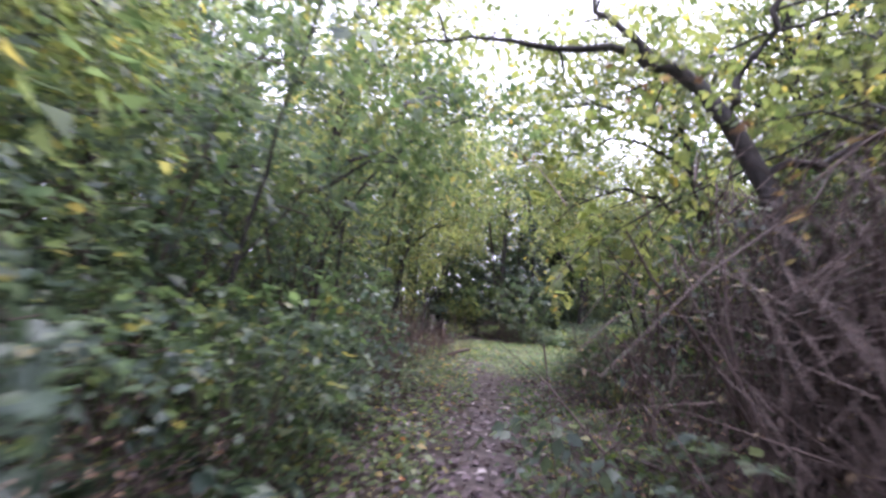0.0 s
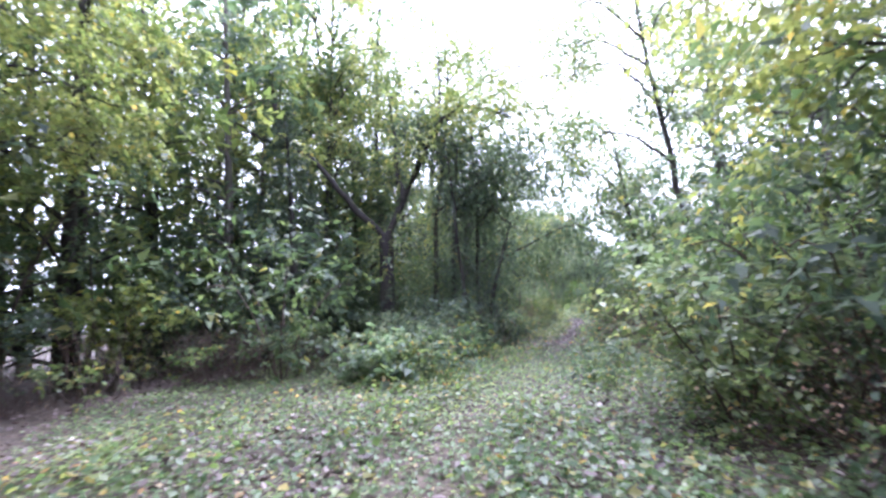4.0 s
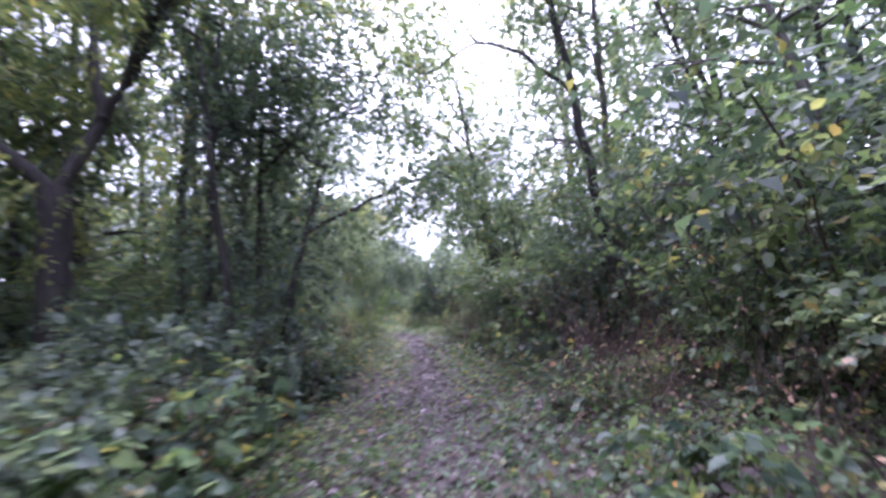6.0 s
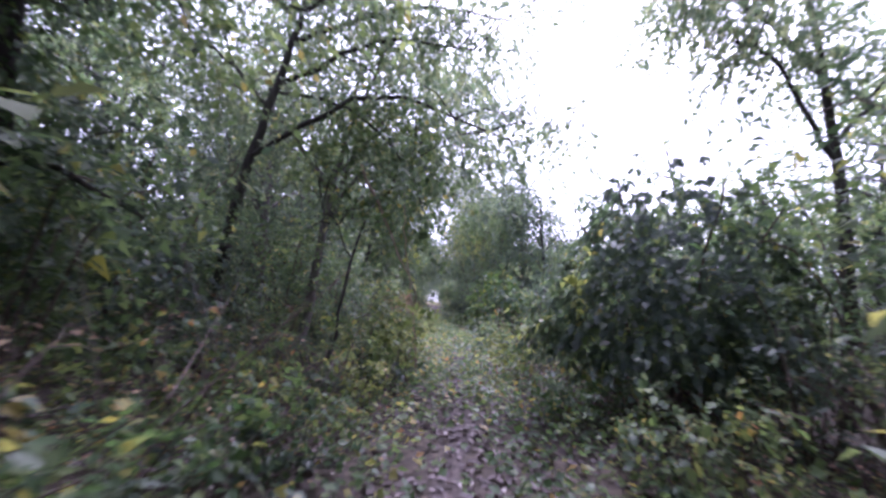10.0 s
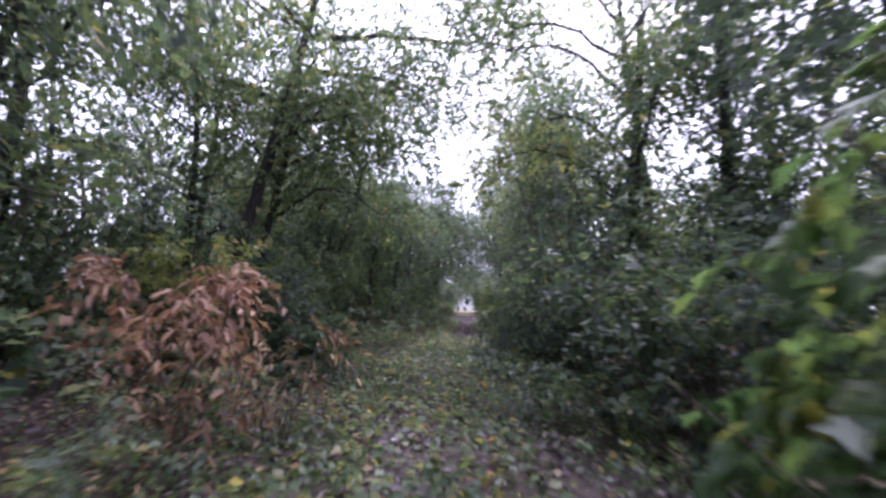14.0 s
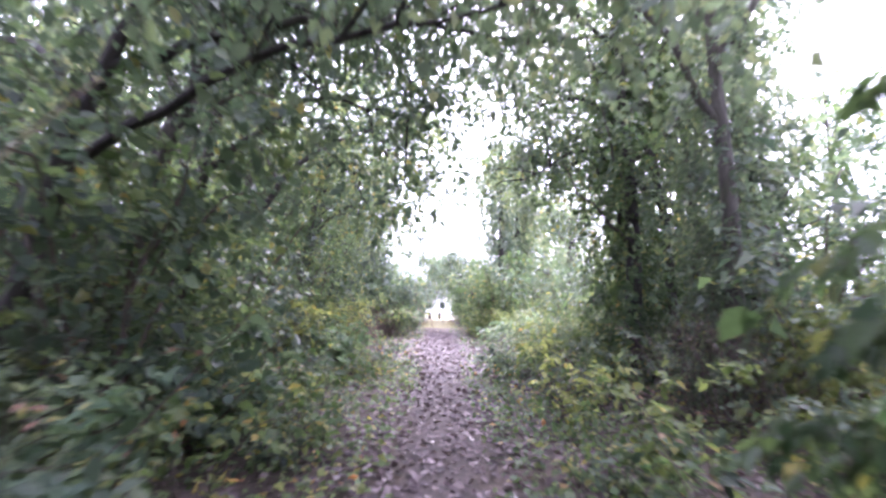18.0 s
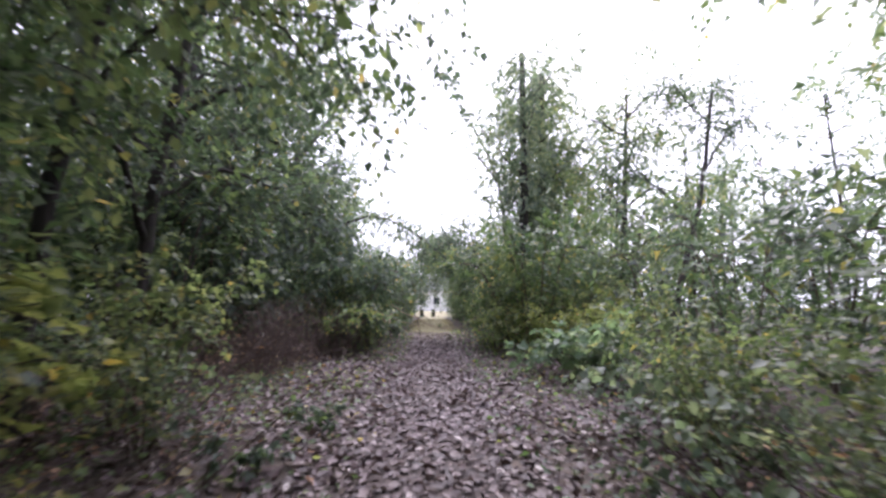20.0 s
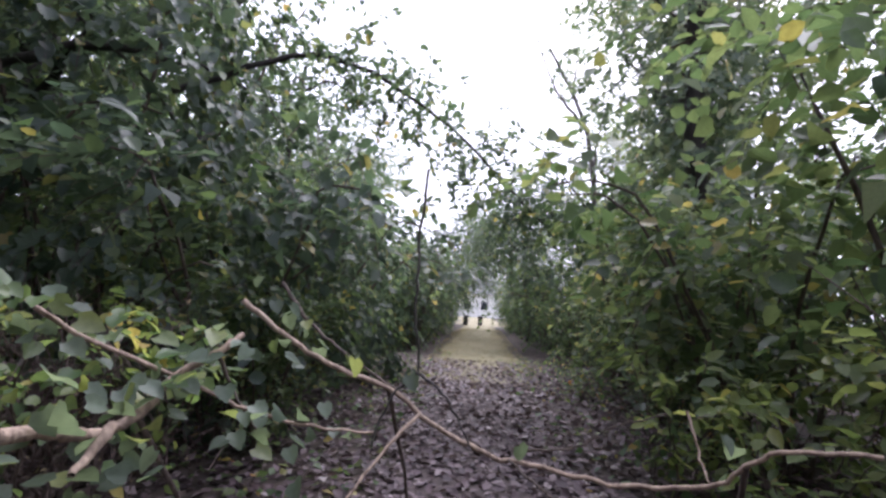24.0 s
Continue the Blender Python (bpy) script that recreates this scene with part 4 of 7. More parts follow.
# Beside the trail: from y, to y, side, first row's distance and size, what grows there
STRETCHES = [
    (-9, 2.0, -1, 1.5, 0.9, (near_d, near_c, near_a)),
    (3.5, 8, -1, 2.3, 0.5, (near_c, near_b, twiggy, low_c)),
    (-9, -2, 1, 1.8, 0.9, (near_a, near_c)),
    (5, 9, 1, 2.2, 0.5, (near_a, twiggy, low_c)),
    (9, 16, 1, 3.6, 0.7, (near_a, near_b, near_d)),
    (16, 23, 1, 2.4, 0.95, (near_d, near_a, near_b, near_d)),
    (23, 31, 1, 2.1, 0.8, (near_a, near_d, near_c, twiggy)),
    (31, 36, 1, 2.5, 0.55, (near_b, near_c, twiggy, low_a)),
    (40, 47, 1, 2.3, 0.5, (near_d, near_e, near_c, low_a)),
    (52, 60, 1, 2.3, 0.8, (near_c, near_c, near_b)),
    (60, 66, 1, 2.9, 0.7, (near_c, near_b)),
    (70, 76, 1, 2.4, 0.4, (near_e, near_e, low_c, near_d)),
    (76, 80.5, 1, 2.2, 0.6, (near_a, near_d, near_b)),
    (86.5, 98, 1, 2.4, 1.2, (near_a, near_b, near_a)),
    (24, 31, -1, 2.3, 0.35, (near_d, low_c, low_a, low_b, low_b)),
    (31, 40, -1, 2.6, 0.4, (near_e, low_a, low_c, low_a)),
    (40, 47, -1, 2.4, 0.5, (near_c, near_a, low_a, low_b)),
    (54, 60, -1, 3.2, 0.5, (near_d, low_b, low_c, near_b)),
    (60, 72, -1, 2.7, 0.5, (near_e, low_a, near_d, low_c, near_d)),
    (72, 80, -1, 2.2, 0.6, (near_e, near_d, near_a, near_d)),
    (88, 98, -1, 2.0, 1.1, (near_c, near_a, near_c)),
]
for y0, y1, side, off, h1, kinds in STRETCHES:
    s, e = s_of(y0), s_of(y1)
    while s < e:
        p = beside(s, side * (off + R.uniform(-0.1, 0.9)))
        kind = pick(*kinds)
        k = 1.0 if kind in (low_a, low_b, low_c) else h1
        kind.plant(p[0], p[1], R.uniform(0, 360), k * R.uniform(0.7, 1.25), R.uniform(0.8, 1.2), (R.normal(0, 5), R.normal(0, 5)))
        s += 1.35 * max(h1, 0.7) * R.uniform(0.7, 1.3)

# weeds that edge the footpath
for y0, y1, n, off, kinds in [(-2, 7, 16, 1.0, (low_c, low_b, low_a)), (17, 32, 40, 1.05, (low_b, low_c, low_b, low_a)), (32, 48, 40, 1.0, (low_a, low_a, low_b)), (47, 62, 40, 1.2, (low_b, low_a, low_c)), (62, 80, 44, 1.05, (low_b, low_c, low_a))]:
    for k in range(n):
        p = beside(R.uniform(s_of(y0), s_of(y1)), pick(-1, 1) * (off + abs(R.normal(0, 0.5))))
        pick(*kinds).plant(p[0], p[1], R.uniform(0, 360), R.uniform(0.4, 0.85))

for y0, y1, n, side in [(17.5, 25, 14, -1), (65, 76, 20, -1), (70, 80, 6, 1)]:
    # tall pale weeds a step away from the footpath
    for k in range(n):
        p = beside(R.uniform(s_of(y0), s_of(y1)), side * R.uniform(1.6, 2.9))
        pick(low_c, low_c, low_b, low_a).plant(p[0], p[1], R.uniform(0, 360), R.uniform(0.75, 1.15), label="tall pale grey-green weeds with broad leaves")

for y0, y1, n, side, near, far in [(18.3, 22, 10, -1, 1.5, 3.0), (68.6, 72.5, 14, -1, 1.25, 2.7), (73.5, 76.5, 7, -1, 1.4, 2.4), (50.2, 52.2, 5, -1, 2.6, 3.6), (26, 29, 6, -1, 1.6, 3.0), (63, 66, 6, -1, 1.5, 2.8), (82.5, 85, 4, 1, 2.0, 2.8), (56, 58.5, 4, -1, 1.9, 3.0)]:
    for k in range(n):
        p = beside(R.uniform(s_of(y0), s_of(y1)), side * R.uniform(near, far))
        pale_weed.plant(p[0], p[1], R.uniform(0, 360), R.uniform(0.7, 1.1), R.uniform(0.85, 1.15))

# undergrowth and woods farther in, joined
BUSHES = [far_bush(21), far_bush(22, 2.8), far_bush(23, 2.0, 1.5)]
TALL = [deep_tree(31, 14.5, 3.8, 40, 3000, 0.30), deep_tree(32, 13.5, 3.4, 36, 2700, 0.30)]
DEEP = [deep_tree(28), deep_tree(29, 11.0, 2.9), deep_tree(30, 9.0, 2.4)]
TREES = [far_tree(24), far_tree(25, 11.5, 3.2), far_tree(26, 8.5, 2.8), far_tree(27, 6.0, 2.6, 20, 1700, 0.17, 0.05)]


def woods(y, side):
    """How high the wood may stand beside the trail there: low where the sky is open."""
    if side > 0:
        return np.interp(y, [-20, 8, 22, 33, 37, 50, 54, 62, 66, 72, 78, 86, 98, 110], [1.15, 1.1, 1.1, 1.0, 0.6, 0.58, 0.62, 0.78, 0.6, 0.65, 0.7, 0.34, 0.36, 0.9])
    return np.interp(y, [-20, 10, 25, 29, 42, 47, 58.5, 62, 69, 72, 80, 110], [1.15, 1.15, 1.05, 0.5, 0.5, 0.95, 0.9, 0.36, 0.36, 0.75, 1.0, 0.9])


under, under_dark, wood_green, wood_grey, deep_green, deep_dark, deep_yellow = (Mass() for k in range(7))
for side in (-1, 1):
    for off, step, size in ((3.1, 1.45, 0.8), (4.3, 1.6, 1.15), (6.2, 2.0, 1.4), (9.0, 2.0, 1.7)):
        s = 0.0
        while s < s_of(121):
            p = beside(s, side * (off + R.uniform(-0.8, 0.8)))
            s += step * R.uniform(0.75, 1.25)
            if off < 4 and side < 0 and (23 < p[1] < 40 or 52 < p[1] < 66):
                continue
            if off < 4 and (8 < p[1] < 15 or 46 < p[1] < 53.5 or (side < 0 and 79 < p[1] < 87)):
                continue
            if off < 8 and -13.5 < p[0] < -7.6 and 20.5 < p[1] < 26.5:
                continue
            if side > 0 and ((off < 4 and 67 < p[1] < 79) or (off > 5.5 and 84 < p[1] < 99)):
                continue
            if off < 5 and side > 0 and (9 < p[1] < 15 or 82 < p[1] < 88):
                continue
            if to_trail(p)[0] < off - 1.2 or (side < 0 and 8.5 < p[1] < 22 and p[0] > -8.5 - 0.95 * (22 - p[1])):
                continue
            k = size * (0.6 + 0.45 * woods(p[1], side)) * R.uniform(0.75, 1.15)
            pick(under, under_dark).add(*pick(*BUSHES), p[0], p[1], R.uniform(0, 6.3), k, R.uniform(0.85, 1.2))
    for off, step in ((7.0, 4.2), (10.5, 4.4)):
        s = R.uniform(0, 3)
        while s < s_of(118):
            p = beside(s, side * (off + R.uniform(-1.5, 1.5)))
            s += step * R.uniform(0.75, 1.25)
            if to_trail(p)[0] < off - 2 or (side < 0 and 8.0 < p[1] < 27.5 and p[0] > -15) or p[1] > 118:
                continue
            k = woods(p[1], side) * R.uniform(0.8, 1.15) * (1 + (off - 7) * 0.012)
            pick(wood_green, wood_grey).add(*pick(*TREES), p[0], p[1], R.uniform(0, 6.3), k, 1.0)
for side in (-1, 1):
    # the wood farther in, row behind row
    for off, step in ((9.5, 3.2), (13.5, 3.2), (18.0, 3.4), (24.0, 4.0)):
        s = R.uniform(-2, 1)
        while s < s_of(118):
            p = beside(s, side * (off + R.uniform(-1.3, 1.3)))
            s += step * R.uniform(0.75, 1.25)
            if to_trail(p)[0] < off - 2 or (side < 0 and 8.0 < p[1] < 22 and p[0] > -15):
                continue
            if (side < 0 and (62 < p[1] < 71 or 27 < p[1] < 39)) or (side > 0 and 83 < p[1] < 98):
                if R.uniform() < 0.55:
                    continue
            k = woods(p[1], side) * R.uniform(0.85, 1.15) * (1 + (off - 9) * 0.02)
            pick(deep_green, deep_dark).add(*pick(*DEEP), p[0], p[1], R.uniform(0, 6.3), k, 1.0)
for k in range(34):
    # tall trees all round the clearing
    a = radians(-20 + k * 4.2)
    ring = pick(22.5, 26.0) if a < 0.75 else pick(15.0, 18.5, 23.0)
    q = np.array([-5.0, 9.0]) + np.array([-math.sin(a), math.cos(a)]) * (ring + R.uniform(-1, 1))
    if to_trail(q)[0] > 5.5:
        pick(deep_green, deep_yellow, deep_yellow).add(*pick(*TALL), q[0], q[1], R.uniform(0, 6.3), R.uniform(0.9, 1.1), 1.0)
for x, y, k in [(6.2, 91.5, 0.5), (7.5, 87.0, 0.5), (5.4, 96.0, 0.5), (-12.8, 30.0, 1.0), (-15.6, 33.5, 0.9), (-12.5, 54.5, 0.7), (-17.5, 25.6, 1.05), (-15.4, 27.2, 1.1), (-13.4, 28.6, 1.05), (-10.8, 29.8, 1.0)]:
    deep_green.add(*pick(*TALL), x, y, R.uniform(0, 6.3), k, 1.0)
for x, y, k in [(-10.0, 55.6, 1.0), (-9.2, 59.4, 0.9), (-11.4, 52.4, 1.0), (3.4, 79.4, 0.95)]:
    pick(wood_grey, wood_green).add(*pick(*TREES[:3]), x, y, R.uniform(0, 6.3), k, 1.0)
for k in range(30):
    # shrubs along the far edge of the clearing and in the sapling stand
    q = np.array([-7.8, 28.2]) + np.array([-1.0, -0.7]) * (k * 0.3) + R.normal(0, 0.6, 2)
    pick(under, under_dark).add(*pick(*BUSHES), q[0], q[1], R.uniform(0, 6.3), R.uniform(0.6, 1.0), R.uniform(0.8, 1.2))
    q = np.array([-13.5, 8.0]) + R.uniform(-1, 1, 2) * [2.5, 5.0]
    pick(under, under_dark).add(*pick(*BUSHES), q[0], q[1], R.uniform(0, 6.3), R.uniform(0.5, 1.0), 1.0)
for k in range(26):
    # the wood behind the first bend, round the clearing
    a = radians(-75 + k * 7.5)
    for ring in (15.5, 21.0):
        q = np.array([2.5, 6.0]) + np.array([-math.cos(a), math.sin(a)]) * (ring + R.uniform(-1, 1))
        if to_trail(q)[0] > 5 and not (q[0] > -15.5 and 6 < q[1] < 27):
            pick(wood_green, wood_grey, wood_green).add(*pick(*TREES), q[0], q[1], R.uniform(0, 6.3), R.uniform(0.85, 1.2), 1.0)
for k in range(56):
    # shrubs that close in on the mown path
    y = R.uniform(97, 117)
    p = beside(s_of(y), pick(-1, 1) * (1.75 + abs(R.normal(0, 0.5))))
    pick(under, under_dark).add(*pick(*BUSHES), p[0], p[1], R.uniform(0, 6.3), R.uniform(0.75, 1.0), R.uniform(1.0, 1.4))
for k in range(16):
    # behind the start of the walk
    q = beside(R.uniform(-0.5, 1.5), R.uniform(-22, 22)) + [R.uniform(0, 6), -R.uniform(1, 8), 0]
    wood_green.add(*pick(*TREES), q[0], q[1], R.uniform(0, 6.3), R.uniform(0.85, 1.2), 1.0)
for k in range(26):
    # far side of the lawn
    q = (-55 + k * 4.4 + R.uniform(-1, 1), 172 + R.uniform(0, 8))
    wood_grey.add(*pick(*TREES), q[0], q[1], R.uniform(0, 6.3), R.uniform(0.9, 1.3), 1.0)
# knee-high weeds and dead canes close to the footpath: from y, to y, side, distances, plants to the metre, share of briars
weed_green, weed_grey, briars = Mass(), Mass(), Mass()
WEEDS, BRIARS = [far_weed(41), far_weed(42, 0.9, 0.6, 30), far_weed(43, 0.55, 0.7, 26, 6, 0.10)], [far_briar(44), far_briar(45, 1.6, 1.0, 30), far_briar(46, 1.0, 1.1, 24)]
for y0, y1, side, near, wide, dense, dead in [
        (-3, 4.5, -1, 1.1, 2.4, 2.5, 0.6), (4.5, 8.5, -1, 1.6, 3.0, 2.0, 0.7), (0, 7.5, 1, 1.0, 2.0, 2.0, 0.7), (7.5, 12, 1, 1.7, 2.4, 2.5, 0.35), (13, 18, 1, 2.4, 2.6, 2.5, 0.4), (18, 25, 1, 1.15, 2.2, 4.0, 0.45), (25, 34, 1, 1.0, 2.4, 4.5, 0.6),
        (34, 40, 1, 1.1, 2.2, 3.0, 0.5), (40, 47, 1, 0.9, 2.4, 3.5, 0.3), (50, 56, 1, 1.3, 2.6, 2.5, 0.5), (56, 67, 1, 1.0, 2.0, 3.5, 0.45), (67, 78, 1, 1.0, 2.2, 3.5, 0.4), (86, 92, 1, 1.3, 1.5, 2.0, 0.3),
        (17, 25, -1, 1.2, 2.6, 4.0, 0.2), (25, 33, -1, 0.95, 3.0, 4.5, 0.3), (33, 41, -1, 0.95, 3.4, 4.5, 0.4), (41, 48, -1, 1.0, 2.8, 4.0, 0.3), (48, 55, -1, 1.6, 3.6, 2.5, 0.55), (55, 63, -1, 1.3, 3.6, 4.5, 0.45), (63, 73, -1, 1.0, 3.2, 4.5, 0.3),
        (73, 79, -1, 1.1, 2.6, 3.5, 0.35), (79, 88, -1, 2.2, 2.0, 2.5, 0.9)]:
    for k in range(int((y1 - y0) * dense)):
        off = near + wide * R.uniform(0, 1) ** 1.3
        p = beside(s_of(R.uniform(y0, y1)), side * off)
        if R.uniform() < dead:
            p = beside(s_of(p[1]), side * (off + 0.45))
            briars.add(*pick(*BRIARS), p[0], p[1], R.uniform(0, 6.3), R.uniform(0.45, 0.75) + 0.12 * (off - near), R.uniform(0.7, 1.1))
        else:
            pick(weed_green, weed_green, weed_grey).add(*pick(*WEEDS), p[0], p[1], R.uniform(0, 6.3), R.uniform(0.5, 0.95) + 0.12 * (off - near), R.uniform(0.8, 1.3))
for k in range(150):
    # the floor of the sapling stand
    q = R.uniform([-13.0, 6.6], [-6.6, 13.4])
    if to_trail(q)[0] > 2.2 and q[0] < -6.9 - 0.35 * max(0, q[1] - 10):
        if R.uniform() < 0.7:
            briars.add(*pick(*BRIARS), q[0], q[1], R.uniform(0, 6.3), R.uniform(0.4, 0.75), R.uniform(0.6, 1.0))
        else:
            pick(weed_green, weed_grey).add(*pick(*WEEDS), q[0], q[1], R.uniform(0, 6.3), R.uniform(0.6, 1.0), 1.0)
weed_green.link("weeds", "knee-high green weeds crowding the edges of footpath", "weeds", M_HERB, M_STEM)
weed_grey.link("weeds", "knee-high grey-green weeds crowding the edges of footpath", "weeds", M_GREY, M_STEM)
briars.link("briars", "brown tangle of dead canes with the last of withered leaves", "briars", M_DRY, M_TWIG)
under.link("undergrowth", "tangled green undergrowth of shrubs", "shrubs", M_GREEN, M_STEM)
under_dark.link("undergrowth", "dark green undergrowth of shrubs", "shrubs", M_DARK, M_STEM)
deep_green.link("deep_woods", "hazy green foliage filling the depth of leafy trees", "trees", M_GREEN, M_BARK)
deep_yellow.link("deep_woods", "sunlit yellow-green foliage behind the clearing of tall trees", "trees", M_YELLOW, M_BARK)
deep_dark.link("deep_woods", "dark foliage filling the depth of shaded trees", "trees", M_DARK, M_BARK2)
wood_green.link("far_woods", "green crowns deep in the wood of leafy trees", "trees", M_GREEN, M_BARK)
wood_grey.link("far_woods", "grey-green crowns deep in the wood of tall trees", "trees", M_GREY, M_BARK2)

# single trees near the trail
for x, y, kind, size in [(-8.5, 2.5, tree_c, 1.0), (-6.5, -1.0, tree_a, 1.0), (3.8, 3.5, tree_c, 1.0), (1.2, 8.2, tree_c, 0.95), (1.5, 14.5, tree_c, 0.9), (-13.5, 10.0, tree_c, 0.85), (-17.0, 14.0, tree_a, 1.0), (-15.5, 25.5, tree_c, 0.9), (-17.0, 18.5, tree_c, 1.0),
                         (-11.5, 28.5, tree_d, 1.0), (0.8, 26.8, tree_b, 0.95), (-7.6, 29.0, tree_b, 0.9), (-8.2, 37.0, tree_d, 0.9), (-6.6, 42.5, tree_b, 0.75), (-8.6, 47.0, tree_d, 0.9),
                         (-9.6, 53.0, tree_d, 0.85), (-9.4, 60.5, tree_b, 0.9), (2.6, 57.0, tree_d, 0.6), (0.9, 62.6, tree_d, 0.8), (-7.8, 78.5, tree_a, 0.95),
                         (-8.4, 85.0, tree_d, 1.0), (-6.8, 82.2, tree_d, 0.85), (-9.2, 89.5, tree_d, 1.1), (-8.0, 87.2, tree_d, 1.0), (3.9, 91.8, tree_a, 1.0), (3.2, 99.5, tree_a, 1.0), (-8.8, 96.5, tree_d, 1.0), (-8.0, 104.0, tree_a, 0.9), (2.6, 107.0, tree_b, 1.0)]:
    kind.plant(x, y, R.uniform(0, 360), size)

# ground cover and litter
s_end = s_of(95)
LIT = "fallen leaves"
scatter("leaf_litter", "purplish-brown and pale fallen leaves strewn along the footpath", LIT, s_of(-6), s_end, (-0.95, 0.95), 230, 0.08, OVAL, 0.75, M_LITTER, 201, 0.02, 0.3, lambda s, o: np.interp(s, [s_of(6), s_of(8), s_of(19), s_of(21), s_of(35), s_of(42), s_of(59), s_of(66)], [0.9, 0.12, 0.12, 0.8, 0.8, 0.45, 0.45, 1.0]) * np.clip(1.45 - abs(o + 0.16 * np.sin(s * 1.7) + 0.1 * np.sin(s * 4.1)) * np.where(s > s_of(77), 1.0, np.where(s > s_of(60), 1.5, 2.1)), 0, 1))
scatter("side_litter", "brown fallen leaves scattered under the shrubs", LIT, s_of(-6), s_end, (-3.8, -0.5), 105, 0.085, KITE, 0.75, M_LITTER, 202, 0.03, 0.4)
scatter("side_litter", "brown fallen leaves scattered under the shrubs", LIT, s_of(-6), s_end, (0.5, 3.8), 105, 0.085, KITE, 0.75, M_LITTER, 203, 0.03, 0.4)
cover = lambda s, o: np.clip((np.abs(o) - np.where(s > s_of(77), 0.45, np.where(s > s_of(63), 0.25, np.where(s > s_of(38), -0.1, 0.12)))) / 0.35, 0, 1) * (0.55 + 0.45 * np.sin(s * 0.9 + o * 1.7) * np.sin(s * 0.37 + 1)) * np.where(s > s_of(78), 0.25, 1.0)
scatter("side_litter", "thick purplish-brown leaf litter beside the footpath", LIT, s_of(76), s_of(94), (-4.5, 2.6), 190, 0.085, KITE, 0.75, M_LITTER, 209, 0.03, 0.4)
scatter("ground_ivy", "low green leafy ground cover beside the footpath", "ground cover", s_of(-4), s_of(95), (-3.4, -0.02), 400, 0.07, KITE, 0.95, M_HERB, 204, 0.2, 0.4, cover)
scatter("ground_ivy", "low green leafy ground cover beside the footpath", "ground cover", s_of(-4), s_of(95), (0.02, 3.4), 400, 0.07, KITE, 0.95, M_HERB, 205, 0.2, 0.4, cover)
scatter("ground_ivy", "creeping green leaves spreading over the footpath itself", "ground cover", s_of(35), s_of(66), (-1.0, 1.0), 130, 0.095, KITE, 0.95, M_HERB, 210, 0.12, 0.4, lambda s, o: np.interp(s, [s_of(35), s_of(41), s_of(60), s_of(66)], [0, 1, 1, 0]))
scatter("clover", "carpet of small green clover-like leaves in the clearing", "ground cover", s_of(5.5), s_of(24), (-6.5, 4.0), 520, 0.045, KITE, 1.0, M_CLOVER, 206, 0.07, 0.35, lambda s, o: np.clip((s - s_of(8.2)) / 1.5, 0, 1) * np.clip((s_of(24) - s) / 4, 0, 1) * np.clip((np.interp(s, [s_of(8.2), s_of(10.5), s_of(14), s_of(16.5)], [0.3, 1.0, 3.3, 6.5]) + o) / 0.8, 0, 1))
scatter("dry_grass", "short dry yellowish grass blades on the mown path", "grass", s_of(91), s_of(112), (-1.2, 1.2), 420, 0.07, BLADE, 0.07, M_GRASS, 207, 0.0, 0.9)
scatter("side_litter", "brown fallen leaves on the floor of the sapling stand", LIT, s_of(3), s_of(22), (-9.0, -0.4), 80, 0.085, KITE, 0.75, M_LITTER, 208, 0.03, 0.4)

# ---- single plants and things, space by space ----
# the bend before the clearing
world_tree("leaning_tree", "dark leaning tree that arches over the footpath", 301, [(0.15, 3.35, 0), (-0.02, 3.6, 0.9), (-0.1, 3.8, 2.0), (-0.59, 3.96, 3.07), (-1.11, 4.15, 3.63)], 0.09,
           [[(-1.11, 4.15, 3.63), (-2.35, 3.95, 4.05), (-3.6, 3.9, 4.35)], [(-1.0, 4.1, 3.55), (-1.6, 4.2, 4.4), (-1.9, 4.5, 5.6)], [(-0.4, 3.9, 2.8), (-0.1, 4.0, 3.6), (0.2, 4.3, 4.8)], [(-0.2, 3.85, 2.3), (0.5, 4.2, 2.6), (1.0, 4.6, 2.9)],
            [(-0.8, 4.0, 3.3), (-0.9, 5.2, 4.0), (-0.9, 6.4, 4.3)]], M_YELLOW, crown_r=0.8, twigs=170, per=9, size=0.085, shape=OVAL, r1=0.6)
for x, y, k in [(0.25, 3.0, 1.0), (0.55, 3.7, 1.1), (0.15, 4.2, 0.9), (0.9, 2.6, 1.0), (0.7, 4.8, 1.0), (-0.15, 5.2, 0.8), (1.1, 3.4, 1.2), (0.7, 1.9, 0.75)]:
    tangle.plant(x, y, R.uniform(0, 360), k, 1.05, label="dark tangle of bare brown twigs under a leaning tree")
for n, (trunk, r) in enumerate([(((-4.7, 3.7, 0), (-4.62, 3.83, 2.2), (-4.0, 5.2, 4.3)), 0.035), (((-3.6, 1.9, 0), (-3.5, 1.95, 1.5), (-3.2, 2.3, 4.0)), 0.03), (((-5.6, 4.6, 0), (-5.5, 4.7, 2.0), (-5.3, 4.6, 4.5)), 0.03)]):
    world_tree("young_tree", "thin young tree with loose green leaves", 310 + n, trunk, r, [[trunk[1], np.array(trunk[1]) + [0.3, 0.5, 0.8], np.array(trunk[1]) + [0.8, 0.9, 1.5]], [trunk[2], np.array(trunk[2]) + [-0.5, 0.2, 0.6]],
                                                                                            [trunk[1], np.array(trunk[1]) + [-0.5, 0.1, 0.7], np.array(trunk[1]) + [-0.9, 0.3, 1.0]]], M_GREEN, crown_r=0.9, twigs=130, per=8, size=0.085, shape=OVAL)
